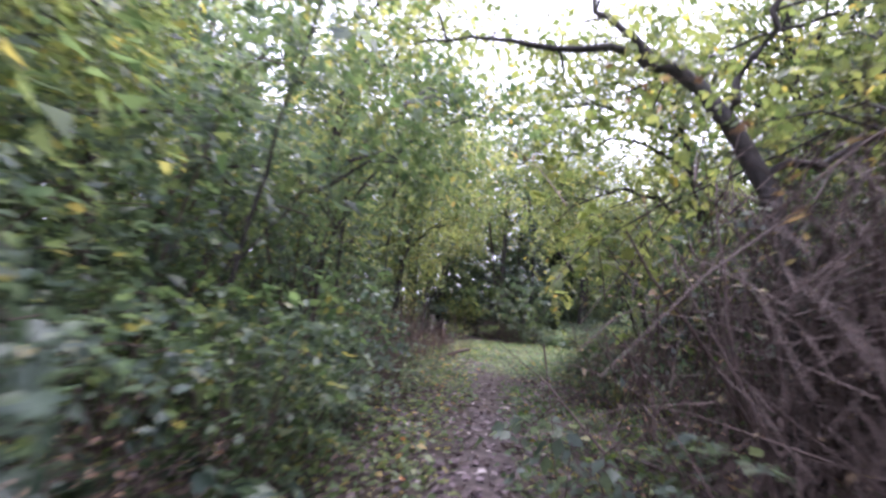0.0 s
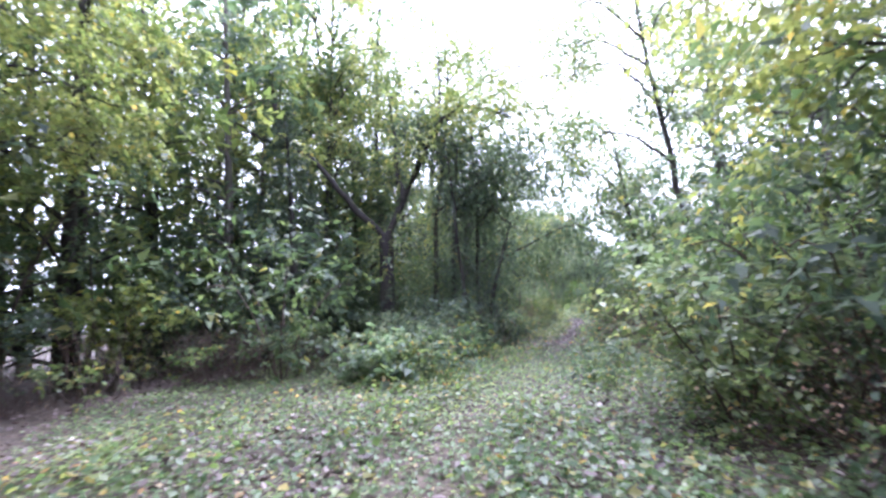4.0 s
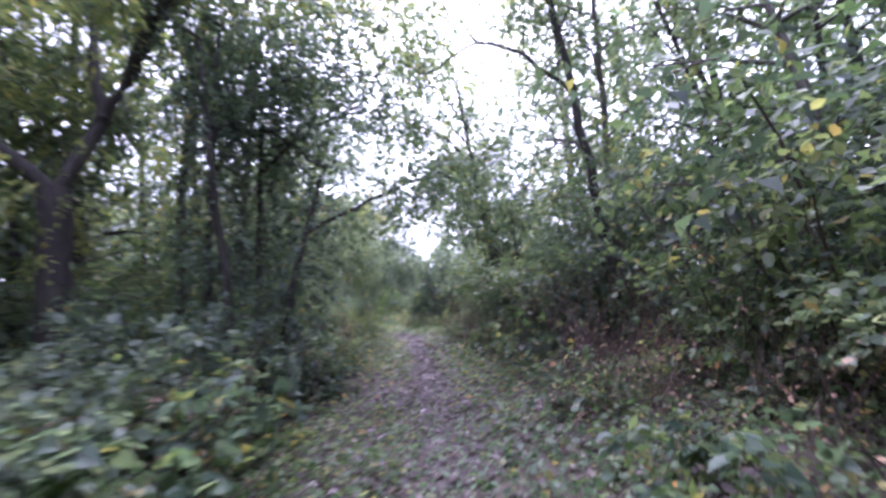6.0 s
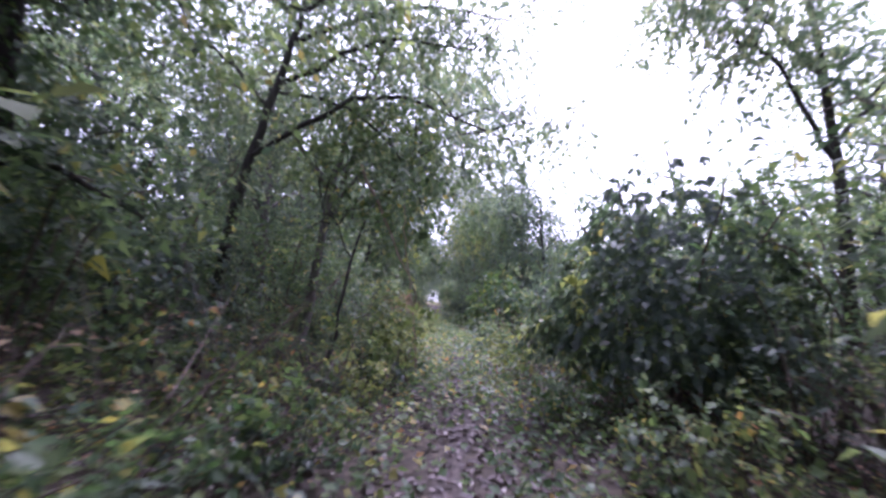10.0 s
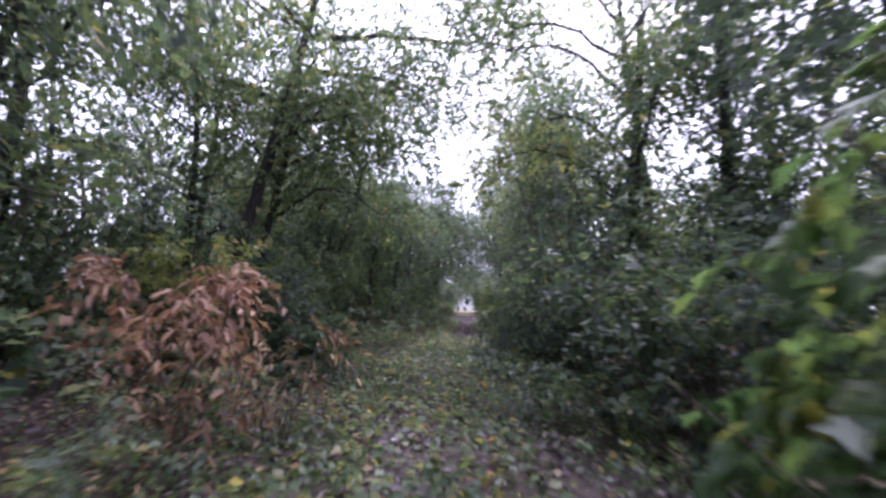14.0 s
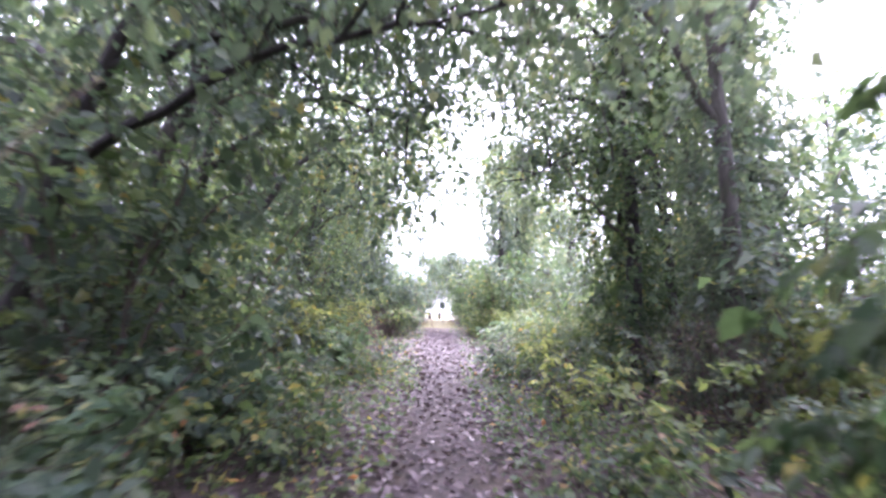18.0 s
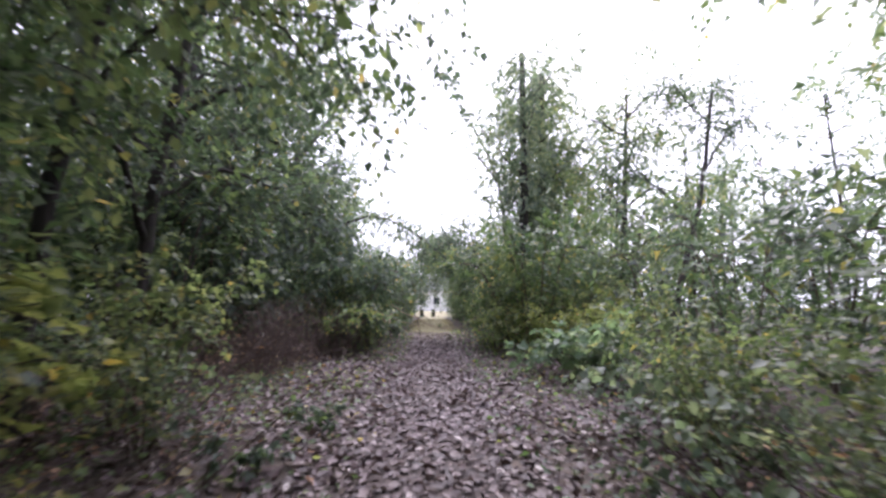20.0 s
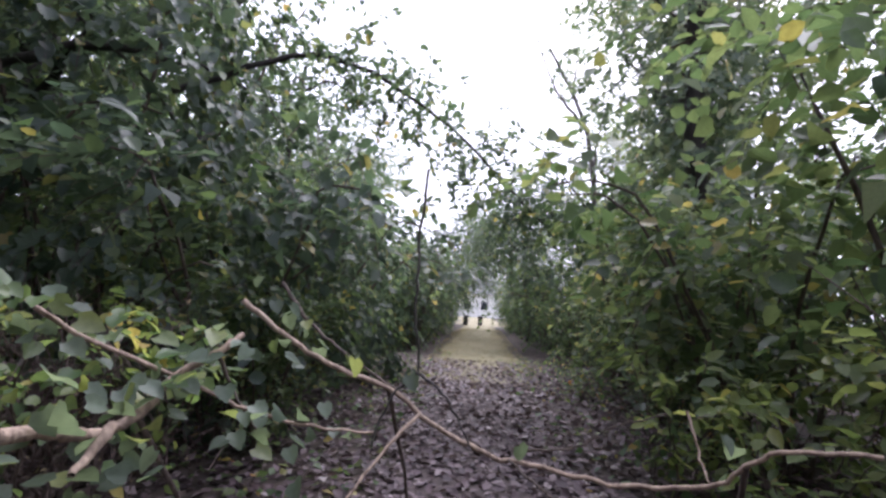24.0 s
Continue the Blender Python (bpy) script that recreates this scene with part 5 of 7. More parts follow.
for k in range(48):
    q = np.array([R.uniform(-12.5, -6.0), R.uniform(7.0, 13.5)])
    if to_trail(q)[0] > 2.3:
        pick(pole_a, pole_b, pole_c, pole_c).plant(q[0], q[1], R.uniform(0, 360), R.uniform(0.75, 1.1), 1.0, (R.normal(0, 3), R.normal(0, 3)))
for k in range(14):
    q = np.array([R.uniform(-10.5, -6.8), R.uniform(6.5, 11.0)])
    if to_trail(q)[0] > 2.0:
        pick(low_c, twiggy, twiggy).plant(q[0], q[1], R.uniform(0, 360), R.uniform(0.6, 0.9))
bush("fan_shrub", "large shrub with many dark stems fanning upwards", "shrub", 320, 4.0, 2.2, 11, 420, 10, 0.085, OVAL, 0.75, M_YELLOW, 0.8, 0.45, 0.5, thick=0.03, stem_mat=M_BARK, big=30).matrix_basis = pose(-2.6, 11.4, 0, 0, 0, 30)
bush("fan_shrub", "spreading shrub with dark stems and bare lower twigs", "shrub", 321, 3.2, 1.8, 9, 240, 9, 0.09, OVAL, 0.75, M_GREEN, 0.8, 0.5, 0.45, thick=0.024, stem_mat=M_BARK, big=10).matrix_basis = pose(-1.6, 8.3, 0, 0, 0, 80)


def leafy_bough(name, label, seed, line, r, twigs, per, size, shape, material, singles=0, bark=None, droop=0.8, spread=0.12, twig=0.35):
    """A bough with leaves: the wood is one part, the leaves hang along it."""
    rng = np.random.default_rng(seed)
    line = np.array(line, float)
    foot = np.array([line[0][0], line[0][1], 0.0])
    root = thing(name, label, "branch", at=foot)
    ll = smooth_line(line - foot, 6, 0.012, rng)
    part("wood", tubes_mesh("wood", [(ll, np.linspace(r, r * 0.3, len(ll)))], 6), bark or M_BARK, root)
    if twigs:
        O = ll[rng.integers(len(ll) // 4, len(ll), twigs)] + rng.normal(0, spread, (twigs, 3))
        P, way, nor, tw = sprays(rng, O, rng.normal(0, 1, (twigs, 3)) * [1, 1, 0.4], twig, per, droop)
        part("twig_tangle", twig_mesh("twig_tangle", tw), M_STEM, root, kind="stuff")
        part("foliage", leaf_mesh("foliage", P, way, nor, size * rng.uniform(0.6, 1.25, len(P)), 0.85, shape), material, root, kind="stuff")
        if singles:
            single_leaves(rng, root, P, way, nor, singles, size * 1.1, 0.85, shape, material)
    return root


leafy_bough("overhanging_branch", "drooping branch with large pale yellow-green leaves", 330, [(-3.0, 11.2, 2.9), (-3.8, 11.0, 2.7), (-4.6, 10.9, 2.0), (-4.85, 10.85, 1.55)], 0.014, 22, 6, 0.13, LOBED, M_YELLOW, 30)
leafy_bough("overhanging_branch", "drooping branch with large bright lobed leaves", 331, [(-2.6, 12.6, 3.4), (-3.8, 12.9, 3.1), (-4.7, 13.1, 2.5)], 0.014, 26, 6, 0.13, LOBED, M_YELLOW, 24)
leafy_bough("overhanging_branch", "leafy branch hanging high over the footpath", 332, [(0.4, 6.0, 4.6), (-1.6, 5.9, 4.2), (-3.2, 5.6, 3.2)], 0.02, 50, 8, 0.12, OVAL, M_YELLOW, 20, spread=0.3)


def log(name, label, a, b, r, seed):
    rng = np.random.default_rng(seed)
    root = thing(name, label, "log", at=a)
    d = np.array(b, float) - np.array(a, float)
    ln = smooth_line(np.array([d * 0, d * 0.5 + [0, 0, 0.02], d]), 5, 0.006, rng)
    part("wood", tubes_mesh("wood", [(ln, np.linspace(r, r * 0.8, len(ln)))], 10), M_TWIG, root)
    for k in (0, -1):
        bm = bmesh.new()
        way = Vector(ln[k] - ln[1 if k == 0 else -2])
        m = Matrix.Translation(ln[k] + np.array(way.normalized()) * 0.002) @ way.to_track_quat("Z", "Y").to_matrix().to_4x4()
        bmesh.ops.create_circle(bm, cap_ends=True, radius=r * (0.98 if k == 0 else 0.78), segments=12, matrix=m)
        me = bpy.data.meshes.new("cut_end")
        bm.to_mesh(me)
        bm.free()
        part("cut_end", me, M_CUT, root, "pale sawn end")
    return root


log("log", "short sawn log with a pale cut end", (-7.6, 10.2, 0.04), (-7.15, 10.85, 0.3), 0.05, 340)
log("log", "thin fallen trunk lying under saplings", (-10.0, 11.0, 0.28), (-8.5, 12.1, 0.34), 0.022, 341)
log("stump", "low weathered tree stump beside the clearing", (-9.9, 13.3, 0), (-9.86, 13.32, 0.5), 0.10, 342)
for n, (x, y) in enumerate([(-7.4, 10.4), (-8.6, 9.6), (-9.4, 11.8)]):
    brush_pile("brush_pile", "dead sticks and fallen branches heaped on the forest floor", 345 + n, 10, 1.3, 0.5, 0.15, r=0.008).location = (x, y, 0)

for x, y, kind, size in [(-2.45, 1.5, near_a, 0.62), (-3.45, 2.9, near_c, 0.62), (-2.9, 2.2, near_d, 0.5), (-4.2, 3.6, near_c, 0.6), (-1.9, 0.75, low_b, 1.0), (-4.5, 4.6, tangle, 0.6), (-2.2, 0.2, near_c, 0.62), (-5.1, 5.4, tangle, 0.65), (-0.55, 2.3, low_c, 0.9), (-0.75, 3.1, low_a, 0.8)]:
    kind.plant(x, y, R.uniform(0, 360), size)
for x, y in [(-10.2, 21.0), (-12.0, 19.9), (-13.6, 17.6), (-11.2, 20.2)]:
    tangle.plant(x, y, R.uniform(0, 360), R.uniform(0.35, 0.55), label="low brown briars at the edge of the clearing")
for x, y, k in [(0.0, 26.2, 0.8), (-0.4, 27.6, 0.7), (-0.1, 29.6, 0.75), (0.2, 35.2, 0.7), (-0.2, 55.8, 0.6), (-0.5, 66.2, 0.6), (-5.2, 83.2, 0.6), (-5.6, 85.0, 0.7), (-4.8, 86.4, 0.6), (-6.4, 59.8, 0.7), (-5.6, 61.6, 0.6), (-0.2, 23.0, 0.6), (0.3, 72.4, 0.6)]:
    tangle.plant(x, y, R.uniform(0, 360), k)

for x, y, kind, size in [(-2.7, 9.0, tangle, 0.5), (-2.3, 8.1, tangle, 0.55), (-3.0, 9.6, near_c, 0.42), (-3.1, 8.9, low_b, 0.9), (-2.5, 7.4, near_c, 0.4), (-3.2, 10.3, low_c, 0.8), (-2.7, 10.2, tangle, 0.45)]:
    kind.plant(x, y, R.uniform(0, 360), size)

# the far edge of the clearing
world_tree("forked_tree", "dark tree forked low into two crooked limbs", 350, [(-9.75, 25.8, 0), (-9.68, 25.8, 1.7), (-9.62, 25.8, 3.5)], 0.25,
           [[(-9.62, 25.8, 3.4), (-10.7, 25.3, 4.7), (-11.6, 24.9, 6.0), (-12.9, 24.2, 6.6), (-14.0, 23.6, 7.3)], [(-9.62, 25.8, 3.4), (-8.7, 26.0, 5.3), (-7.7, 26.2, 7.5), (-7.6, 26.2, 10.0)], [(-12.3, 24.5, 6.4), (-12.5, 24.3, 7.8), (-12.7, 24.2, 10.0)],
            [(-8.1, 26.1, 6.8), (-6.8, 26.3, 7.6), (-5.6, 26.6, 7.4)], [(-8.6, 26.0, 5.4), (-7.6, 25.0, 6.6), (-6.8, 24.2, 6.8)], [(-9.0, 25.9, 4.6), (-9.3, 26.6, 6.4), (-9.5, 27.0, 8.4)]], M_YELLOW, crown_r=1.4, twigs=760, per=11, size=0.11, r1=0.9, sub=5)
cedar_a.plant(-11.7, 23.4, 40, 1.55, 1.1, label="dark conical evergreen smothered in climbing vines")
for x, y, kind, size in [(-10.9, 24.3, near_c, 0.6), (-8.0, 21.6, near_d, 0.6), (-7.5, 22.2, near_d, 0.7), (-8.6, 22.6, near_d, 0.75), (-8.0, 20.6, low_c, 1.1), (-7.3, 20.9, low_b, 1.2), (-7.6, 23.4, near_c, 0.8), (-6.9, 23.0, low_c, 1.1), (-12.9, 21.0, near_c, 1.0), (-13.6, 19.6, near_e, 1.0), (-14.6, 18.0, near_c, 0.9), (-15.0, 16.2, near_b, 0.9),
                         (-11.6, 19.2, low_a, 1.1), (-12.6, 17.6, low_a, 1.1), (-10.4, 20.6, low_c, 1.1), (-9.4, 21.6, low_a, 1.1), (-11.0, 21.6, near_b, 0.5), (-12.4, 22.4, near_c, 0.8), (-15.2, 13.8, near_a, 0.9), (-14.6, 21.4, near_a, 1.3), (-13.4, 16.6, low_c, 1.0), (-10.9, 22.6, near_a, 0.5), (-13.2, 18.6, twiggy, 0.8), (-11.2, 20.4, twiggy, 0.7)]:
    kind.plant(x, y, R.uniform(0, 360), size)
world_tree("tree", "straight dark tree behind yellow-green shrubs", 352, [(-15.5, 20.6, 0), (-15.4, 20.7, 4), (-15.6, 20.9, 9)], 0.14, [[(-15.5, 20.7, 3.6), (-16.9, 20.1, 4.8), (-17.8, 19.8, 5.2)], [(-15.5, 20.8, 5.0), (-14.2, 20.4, 6.4), (-13.4, 20.0, 7.0)], [(-15.6, 20.9, 7.5), (-16.2, 21.6, 9.0), (-16.4, 22, 10)],
                                                                                         [(-15.45, 20.7, 4.2), (-14.8, 19.6, 5.0), (-14.4, 18.8, 5.2)], [(-15.5, 20.8, 6.0), (-14.6, 21.4, 7.6), (-14.0, 21.8, 8.4)]], M_YELLOW, crown_r=1.4, twigs=620, per=10, size=0.125)

# the dark wood after the clearing
for n, (x, y, dx, dy, h) in enumerate([(-7.15, 24.6, -0.2, 0.2, 5.5), (-7.6, 25.2, 0.5, 0.1, 6.0), (-6.9, 25.5, 0.35, 0.4, 5.2), (-6.6, 24.2, 0.9, 0.5, 3.4)]):
    world_tree("vine_tangled_tree", "dark crooked trunk hung with vines", 360 + n, [(x, y, 0), (x + dx * 0.3, y + dy * 0.3, h * 0.45), (x + dx, y + dy, h)], 0.085, [[(x + dx * 0.6, y + dy * 0.6, h * 0.7), (x + dx + 0.8, y + 0.3, h * 0.85), (x + dx + 1.6, y + 0.6, h * 0.95)], [(x + dx, y + dy, h), (x + dx - 0.9, y + dy + 0.4, h + 0.9)]],
               M_DARK, crown_r=1.0, twigs=240, per=10, size=0.095, droop=0.9, vines=200)
ivy_a.plant(-6.9, 33.3, 20, 0.95)
ivy_a.plant(-7.3, 36.9, 200, 0.9)
world_tree("vine_tangled_tree", "dark clump of stems draped with hanging vines", 368, [(0.25, 33.0, 0), (0.3, 33.0, 2.0), (0.0, 33.1, 4.4)], 0.10, [[(0.3, 33.0, 1.2), (-0.2, 32.8, 3.0), (-0.7, 32.6, 5.2)], [(0.3, 33.0, 1.0), (0.8, 33.2, 3.0), (1.2, 33.4, 5.4)], [(0.0, 33.1, 4.2), (-1.2, 33.0, 4.9), (-2.2, 32.9, 4.7)],
                                                                                                         [(-0.6, 32.6, 5.0), (-1.3, 31.6, 5.4), (-1.9, 30.6, 5.2)], [(0.2, 33.0, 3.0), (0.9, 32.4, 4.0), (1.6, 31.9, 4.4)]], M_GREEN, crown_r=1.1, twigs=430, per=11, size=0.09, droop=1.2, sub=5)
world_tree("young_tree", "slim young tree beside a dark thicket", 369, [(-1.0, 28.3, 0), (-1.03, 28.3, 1.7), (-0.9, 28.5, 3.4)], 0.03, [[(-1.03, 28.3, 1.7), (-1.6, 28.6, 2.4), (-2.0, 28.8, 2.7)], [(-1.0, 28.4, 2.2), (-0.4, 28.1, 3.0), (0.2, 28.0, 3.4)]], M_GREEN, crown_r=0.9, twigs=110, per=8, size=0.088, shape=OVAL)
world_tree("tree", "tree with a thick dark trunk and leafy crown", 370, [(-0.1, 31.2, 0), (-0.25, 31.4, 2.5), (-0.4, 31.5, 4.5)], 0.14, [[(-0.3, 31.4, 3.0), (0.6, 31.0, 4.2), (1.4, 30.8, 5.0)], [(-0.4, 31.5, 4.2), (-1.3, 31.3, 5.4), (-1.8, 31.4, 6.4)], [(-0.4, 31.5, 4.5), (0.2, 32.0, 6.2)]], M_YELLOW, crown_r=1.0, twigs=260, per=10, size=0.088, droop=0.9)
world_tree("tree", "tree with pale grey-green leaves hanging over shrubs", 377, [(2.3, 38.6, 0), (2.2, 38.6, 3), (1.8, 38.7, 6.0)], 0.11, [[(2.2, 38.6, 3.4), (1.2, 38.4, 4.6), (0.6, 38.4, 4.9)], [(2.0, 38.6, 4.6), (1.2, 39.2, 6.0), (0.8, 39.5, 6.6)], [(2.2, 38.6, 3.8), (3.2, 38.8, 5.0)], [(1.8, 38.7, 6.0), (1.4, 37.8, 6.9)]],
           M_GREY, crown_r=1.0, twigs=560, per=10, size=0.10, droop=1.0)
vine_mound("vine_mound", "rounded mound of dark vines over a dead shrub", 371, 3.0, 1.45, 950, 8, 0.078, M_DARK, skirt=0.3, big=30).matrix_basis = pose(-0.25, 38.2, 0, 0, 0, 30)
vine_mound("vine_mound", "low mound of vines with pale upper leaves", 372, 2.2, 1.3, 450, 8, 0.09, M_VINE, big=16).matrix_basis = pose(0.9, 40.2, 0, 0, 0, 130)
world_tree("drooping_tree", "tree with pale hanging willow-like foliage", 373, [(-5.4, 41.6, 0), (-5.2, 41.6, 2.5), (-4.9, 41.9, 5.0)], 0.10, [[(-5.2, 41.6, 2.4), (-4.3, 41.5, 4.0), (-3.4, 41.6, 4.6)], [(-5.0, 41.8, 3.6), (-4.0, 42.6, 5.4), (-2.7, 43.2, 6.0)], [(-5.1, 41.7, 3.0), (-6.2, 41.2, 4.4), (-7.2, 40.9, 4.9)], [(-4.9, 41.9, 5.0), (-5.0, 42.2, 6.6)], [(-4.9, 41.9, 4.6), (-4.2, 40.8, 5.6), (-3.8, 39.9, 5.8)]],
           M_GREY, crown_r=1.1, twigs=520, per=12, size=0.10, droop=1.3, sub=5, bark=M_BARK2)
world_tree("young_tree", "slim dark young tree leaning over weeds", 374, [(-4.6, 40.2, 0), (-4.4, 40.4, 1.8), (-4.0, 40.9, 3.6)], 0.035, [[(-4.4, 40.4, 1.8), (-4.9, 40.2, 2.6), (-5.3, 40.0, 3.0)], [(-4.2, 40.6, 2.6), (-3.7, 40.3, 3.4), (-3.5, 40.1, 3.8)]], M_GREEN, crown_r=0.9, twigs=120, per=8, size=0.09, shape=OVAL)
leafy_bough("leaning_pole", "dead reddish-brown sapling leaning over weeds", 375, [(-4.2, 39.2, 3.0), (-3.63, 40.1, 1.85), (-3.35, 41.1, 1.2), (-3.5, 42.5, 0.0)], 0.022, 0, 0, 0, OVAL, M_GREEN, bark=M_DEADWOOD)
leafy_bough("leaning_pole", "reddish-brown stem with a few large leaves", 376, [(-3.2, 39.9, 0.0), (-3.3, 39.85, 0.9), (-3.5, 39.7, 1.9), (-3.6, 39.6, 2.8)], 0.02, 9, 5, 0.11, OVAL, M_YELLOW, 8, bark=M_DEADWOOD)

# the brown, shaded middle stretch
vine_mound("grape_vine", "wild grapevine mound with large pale green leaves", 380, 2.3, 1.15, 330, 7, 0.13, M_VINE, LOBED, skirt=0.25, big=60).matrix_basis = pose(-0.5, 50.3, 0, 0, 0, 10)
vine_mound("vine_mound", "vines covering a low shrub", 381, 2.2, 1.2, 300, 8, 0.11, M_VINE, big=16).matrix_basis = pose(1.4, 48.2, 0, 0, 0, 70)
bush("dry_sapling", "dead sapling with hanging brown leaves", "sapling", 382, 1.35, 0.5, 6, 120, 8, 0.10, OVAL, 0.35, M_DRY, 1.2, 0.3, 0.1, thick=0.01, big=20).matrix_basis = pose(-4.4, 52.1, 0, 0, 0, 0)
bush("dry_sapling", "dry brown weed stalks with withered leaves", "weed", 383, 0.9, 0.6, 6, 60, 7, 0.09, OVAL, 0.35, M_DRY, 1.0, 0.25, 0.1, thick=0.006).matrix_basis = pose(-4.0, 52.8, 0, 0, 0, 90)
for x, y, kind, size in [(-4.35, 46.4, near_a, 0.7), (-5.4, 51.0, low_b, 1.2), (-4.9, 50.2, low_a, 1.2), (-5.8, 51.8, low_c, 1.3), (-4.7, 49.3, low_a, 1.1), (-6.3, 50.2, near_d, 0.5), (-5.6, 48.6, low_b, 1.2), (-1.0, 52.6, low_a, 0.8), (-1.2, 53.6, low_b, 0.7)]:
    kind.plant(x, y, R.uniform(0, 360), size)
world_tree("leaning_tree", "tall dark leaning tree with long level branches", 384, [(-6.9, 57.1, 0), (-6.7, 57.4, 2.0), (-6.4, 57.7, 4.1), (-6.05, 58.3, 7.1), (-5.9, 58.6, 9.0)], 0.15,
           [[(-6.1, 58.2, 6.6), (-4.4, 59.3, 7.3), (-2.8, 60.3, 7.7), (-1.3, 61.2, 8.2)], [(-6.4, 57.7, 4.0), (-5.7, 57.3, 4.3), (-4.8, 56.9, 4.4)], [(-6.3, 57.9, 5.0), (-7.8, 58.6, 5.8), (-9.6, 59.2, 6.2)], [(-6.1, 58.2, 6.8), (-7.4, 57.6, 7.8), (-8.6, 57.0, 8.3)], [(-6.0, 58.4, 7.6), (-5.0, 57.8, 8.6), (-4.0, 57.2, 9.0)],
            [(-6.3, 58.0, 5.6), (-5.0, 58.6, 6.0), (-3.8, 58.9, 5.8)]], M_GREEN, crown_r=1.3, twigs=1000, per=11, size=0.10, sub=8, vines=150)
for x, y, k in [(-8.6, 53.4, 1.0), (-9.4, 55.6, 1.1), (-8.0, 56.6, 0.8)]:
    cedar_a.plant(x, y, R.uniform(0, 360), k * 0.85, 1.0)
ivy_a.plant(0.3, 57.6, 70, 0.85, label="ivy-covered tree with pale green climbing leaves")
ivy_a.plant(1.4, 56.1, 250, 0.85, label="dark vine-covered tree trunk")
for n, (x, y, h) in enumerate([(-6.0, 61.0, 3.6), (-5.3, 62.2, 4.0), (-4.9, 64.2, 4.4), (-5.6, 65.2, 4.6), (-6.15, 62.6, 4.8)]):
    world_tree("vine_tangled_tree", "dark slim trunk hung with leafy vines", 390 + n, [(x, y, 0), (x + 0.05, y + 0.1, h * 0.5), (x + 0.25, y + 0.3, h)], 0.07, [[(x + 0.1, y + 0.2, h * 0.75), (x + 0.7, y + 0.1, h * 0.95), (x + 1.3, y + 0.1, h * 0.85)], [(x + 0.25, y + 0.3, h), (x - 0.5, y + 0.8, h + 0.5)], [(x + 0.1, y + 0.2, h * 0.6), (x - 0.6, y - 0.2, h * 0.75)]],
               M_GREEN if n % 2 else M_DARK, crown_r=0.9, twigs=200, per=10, size=0.09, droop=1.3, vines=170)
leafy_bough("arching_branch", "dark branch arching down over the shrubs", 396, [(-7.0, 62.4, 2.6), (-6.2, 63.3, 4.0), (-5.4, 64.2, 4.3), (-4.8, 65.2, 3.4), (-4.6, 65.6, 2.6)], 0.05, 60, 9, 0.09, OVAL, M_DARK, 0, spread=0.3, droop=1.2)
vine_mound("green_mound", "bright green leafy mound beside the footpath", 397, 2.5, 1.35, 430, 8, 0.10, M_GREEN, big=30).matrix_basis = pose(-0.1, 68.3, 0, 0, 0, 200)
vine_mound("vine_mound", "tall vine-covered shrub with dark hollow below", 398, 3.0, 1.3, 430, 8, 0.10, M_DARK, big=20).matrix_basis = pose(0.6, 65.8, 0, 0, 0, 80)
leafy_bough("u_branch", "bare dark branch with a dip hanging over the footpath", 399, [(-3.6, 71.6, 5.4), (-2.6, 71.5, 5.0), (-1.9, 71.5, 4.7), (-1.3, 71.5, 5.2), (-0.6, 71.4, 5.8)], 0.035, 40, 9, 0.09, OVAL, M_GREEN, 0, spread=0.35)

# the leaf-strewn straight
world_tree("vine_tangled_tree", "dark arched tree curtained with hanging vines", 400, [(-5.4, 69.4, 0), (-5.3, 69.5, 1.6), (-5.0, 69.8, 3.2)], 0.13, [[(-5.0, 69.8, 3.1), (-4.2, 70.0, 3.9), (-3.4, 70.3, 3.5)], [(-5.0, 69.8, 3.2), (-5.6, 69.4, 4.6), (-5.8, 69.0, 5.6)], [(-5.1, 69.7, 2.6), (-4.4, 69.0, 3.4), (-3.9, 68.3, 3.6)], [(-5.0, 69.8, 3.2), (-4.8, 70.9, 4.4), (-4.4, 71.8, 4.6)]],
           M_DARK, crown_r=1.0, twigs=460, per=11, size=0.085, droop=1.6, sub=5)
leafy_bough("leaning_stick", "pale bare stick leaning in the shrubs", 401, [(-5.0, 68.4, 0.1), (-4.5, 68.9, 1.2), (-4.1, 69.4, 2.2)], 0.014, 0, 0, 0, OVAL, M_GREEN, bark=M_DEADWOOD)
world_tree("young_tree", "slim dark tree beside the footpath", 402, [(-5.5, 67.2, 0), (-5.45, 67.25, 2.2), (-5.6, 67.4, 4.6)], 0.055, [[(-5.5, 67.3, 2.6), (-4.9, 67.0, 3.5), (-4.4, 66.8, 3.6)], [(-5.5, 67.3, 3.4), (-6.3, 67.6, 4.4)], [(-5.6, 67.4, 4.6), (-5.2, 67.8, 5.6)]], M_DARK, crown_r=0.9, twigs=180, per=9, size=0.09, droop=1.0)
world_tree("leaning_tree", "grey leaning tree with boughs over the footpath", 403, [(-6.2, 72.2, 0), (-5.97, 72.3, 0.9), (-5.54, 72.6, 3.5), (-4.9, 72.9, 4.6)], 0.13, [[(-4.9, 72.9, 4.6), (-4.5, 73.1, 5.2), (-4.0, 73.4, 6.2)], [(-4.8, 72.95, 4.7), (-3.9, 73.1, 5.0), (-3.2, 73.3, 4.5), (-2.9, 73.5, 4.0)], [(-5.5, 72.6, 3.5), (-6.4, 72.8, 4.6), (-7.2, 73.0, 5.2)], [(-5.6, 72.5, 3.0), (-5.0, 72.0, 3.8), (-4.4, 71.6, 3.8)]],
           M_DARK, crown_r=1.05, twigs=520, per=11, size=0.09, droop=1.2, sub=5, bark=M_BARK2, r1=0.6)
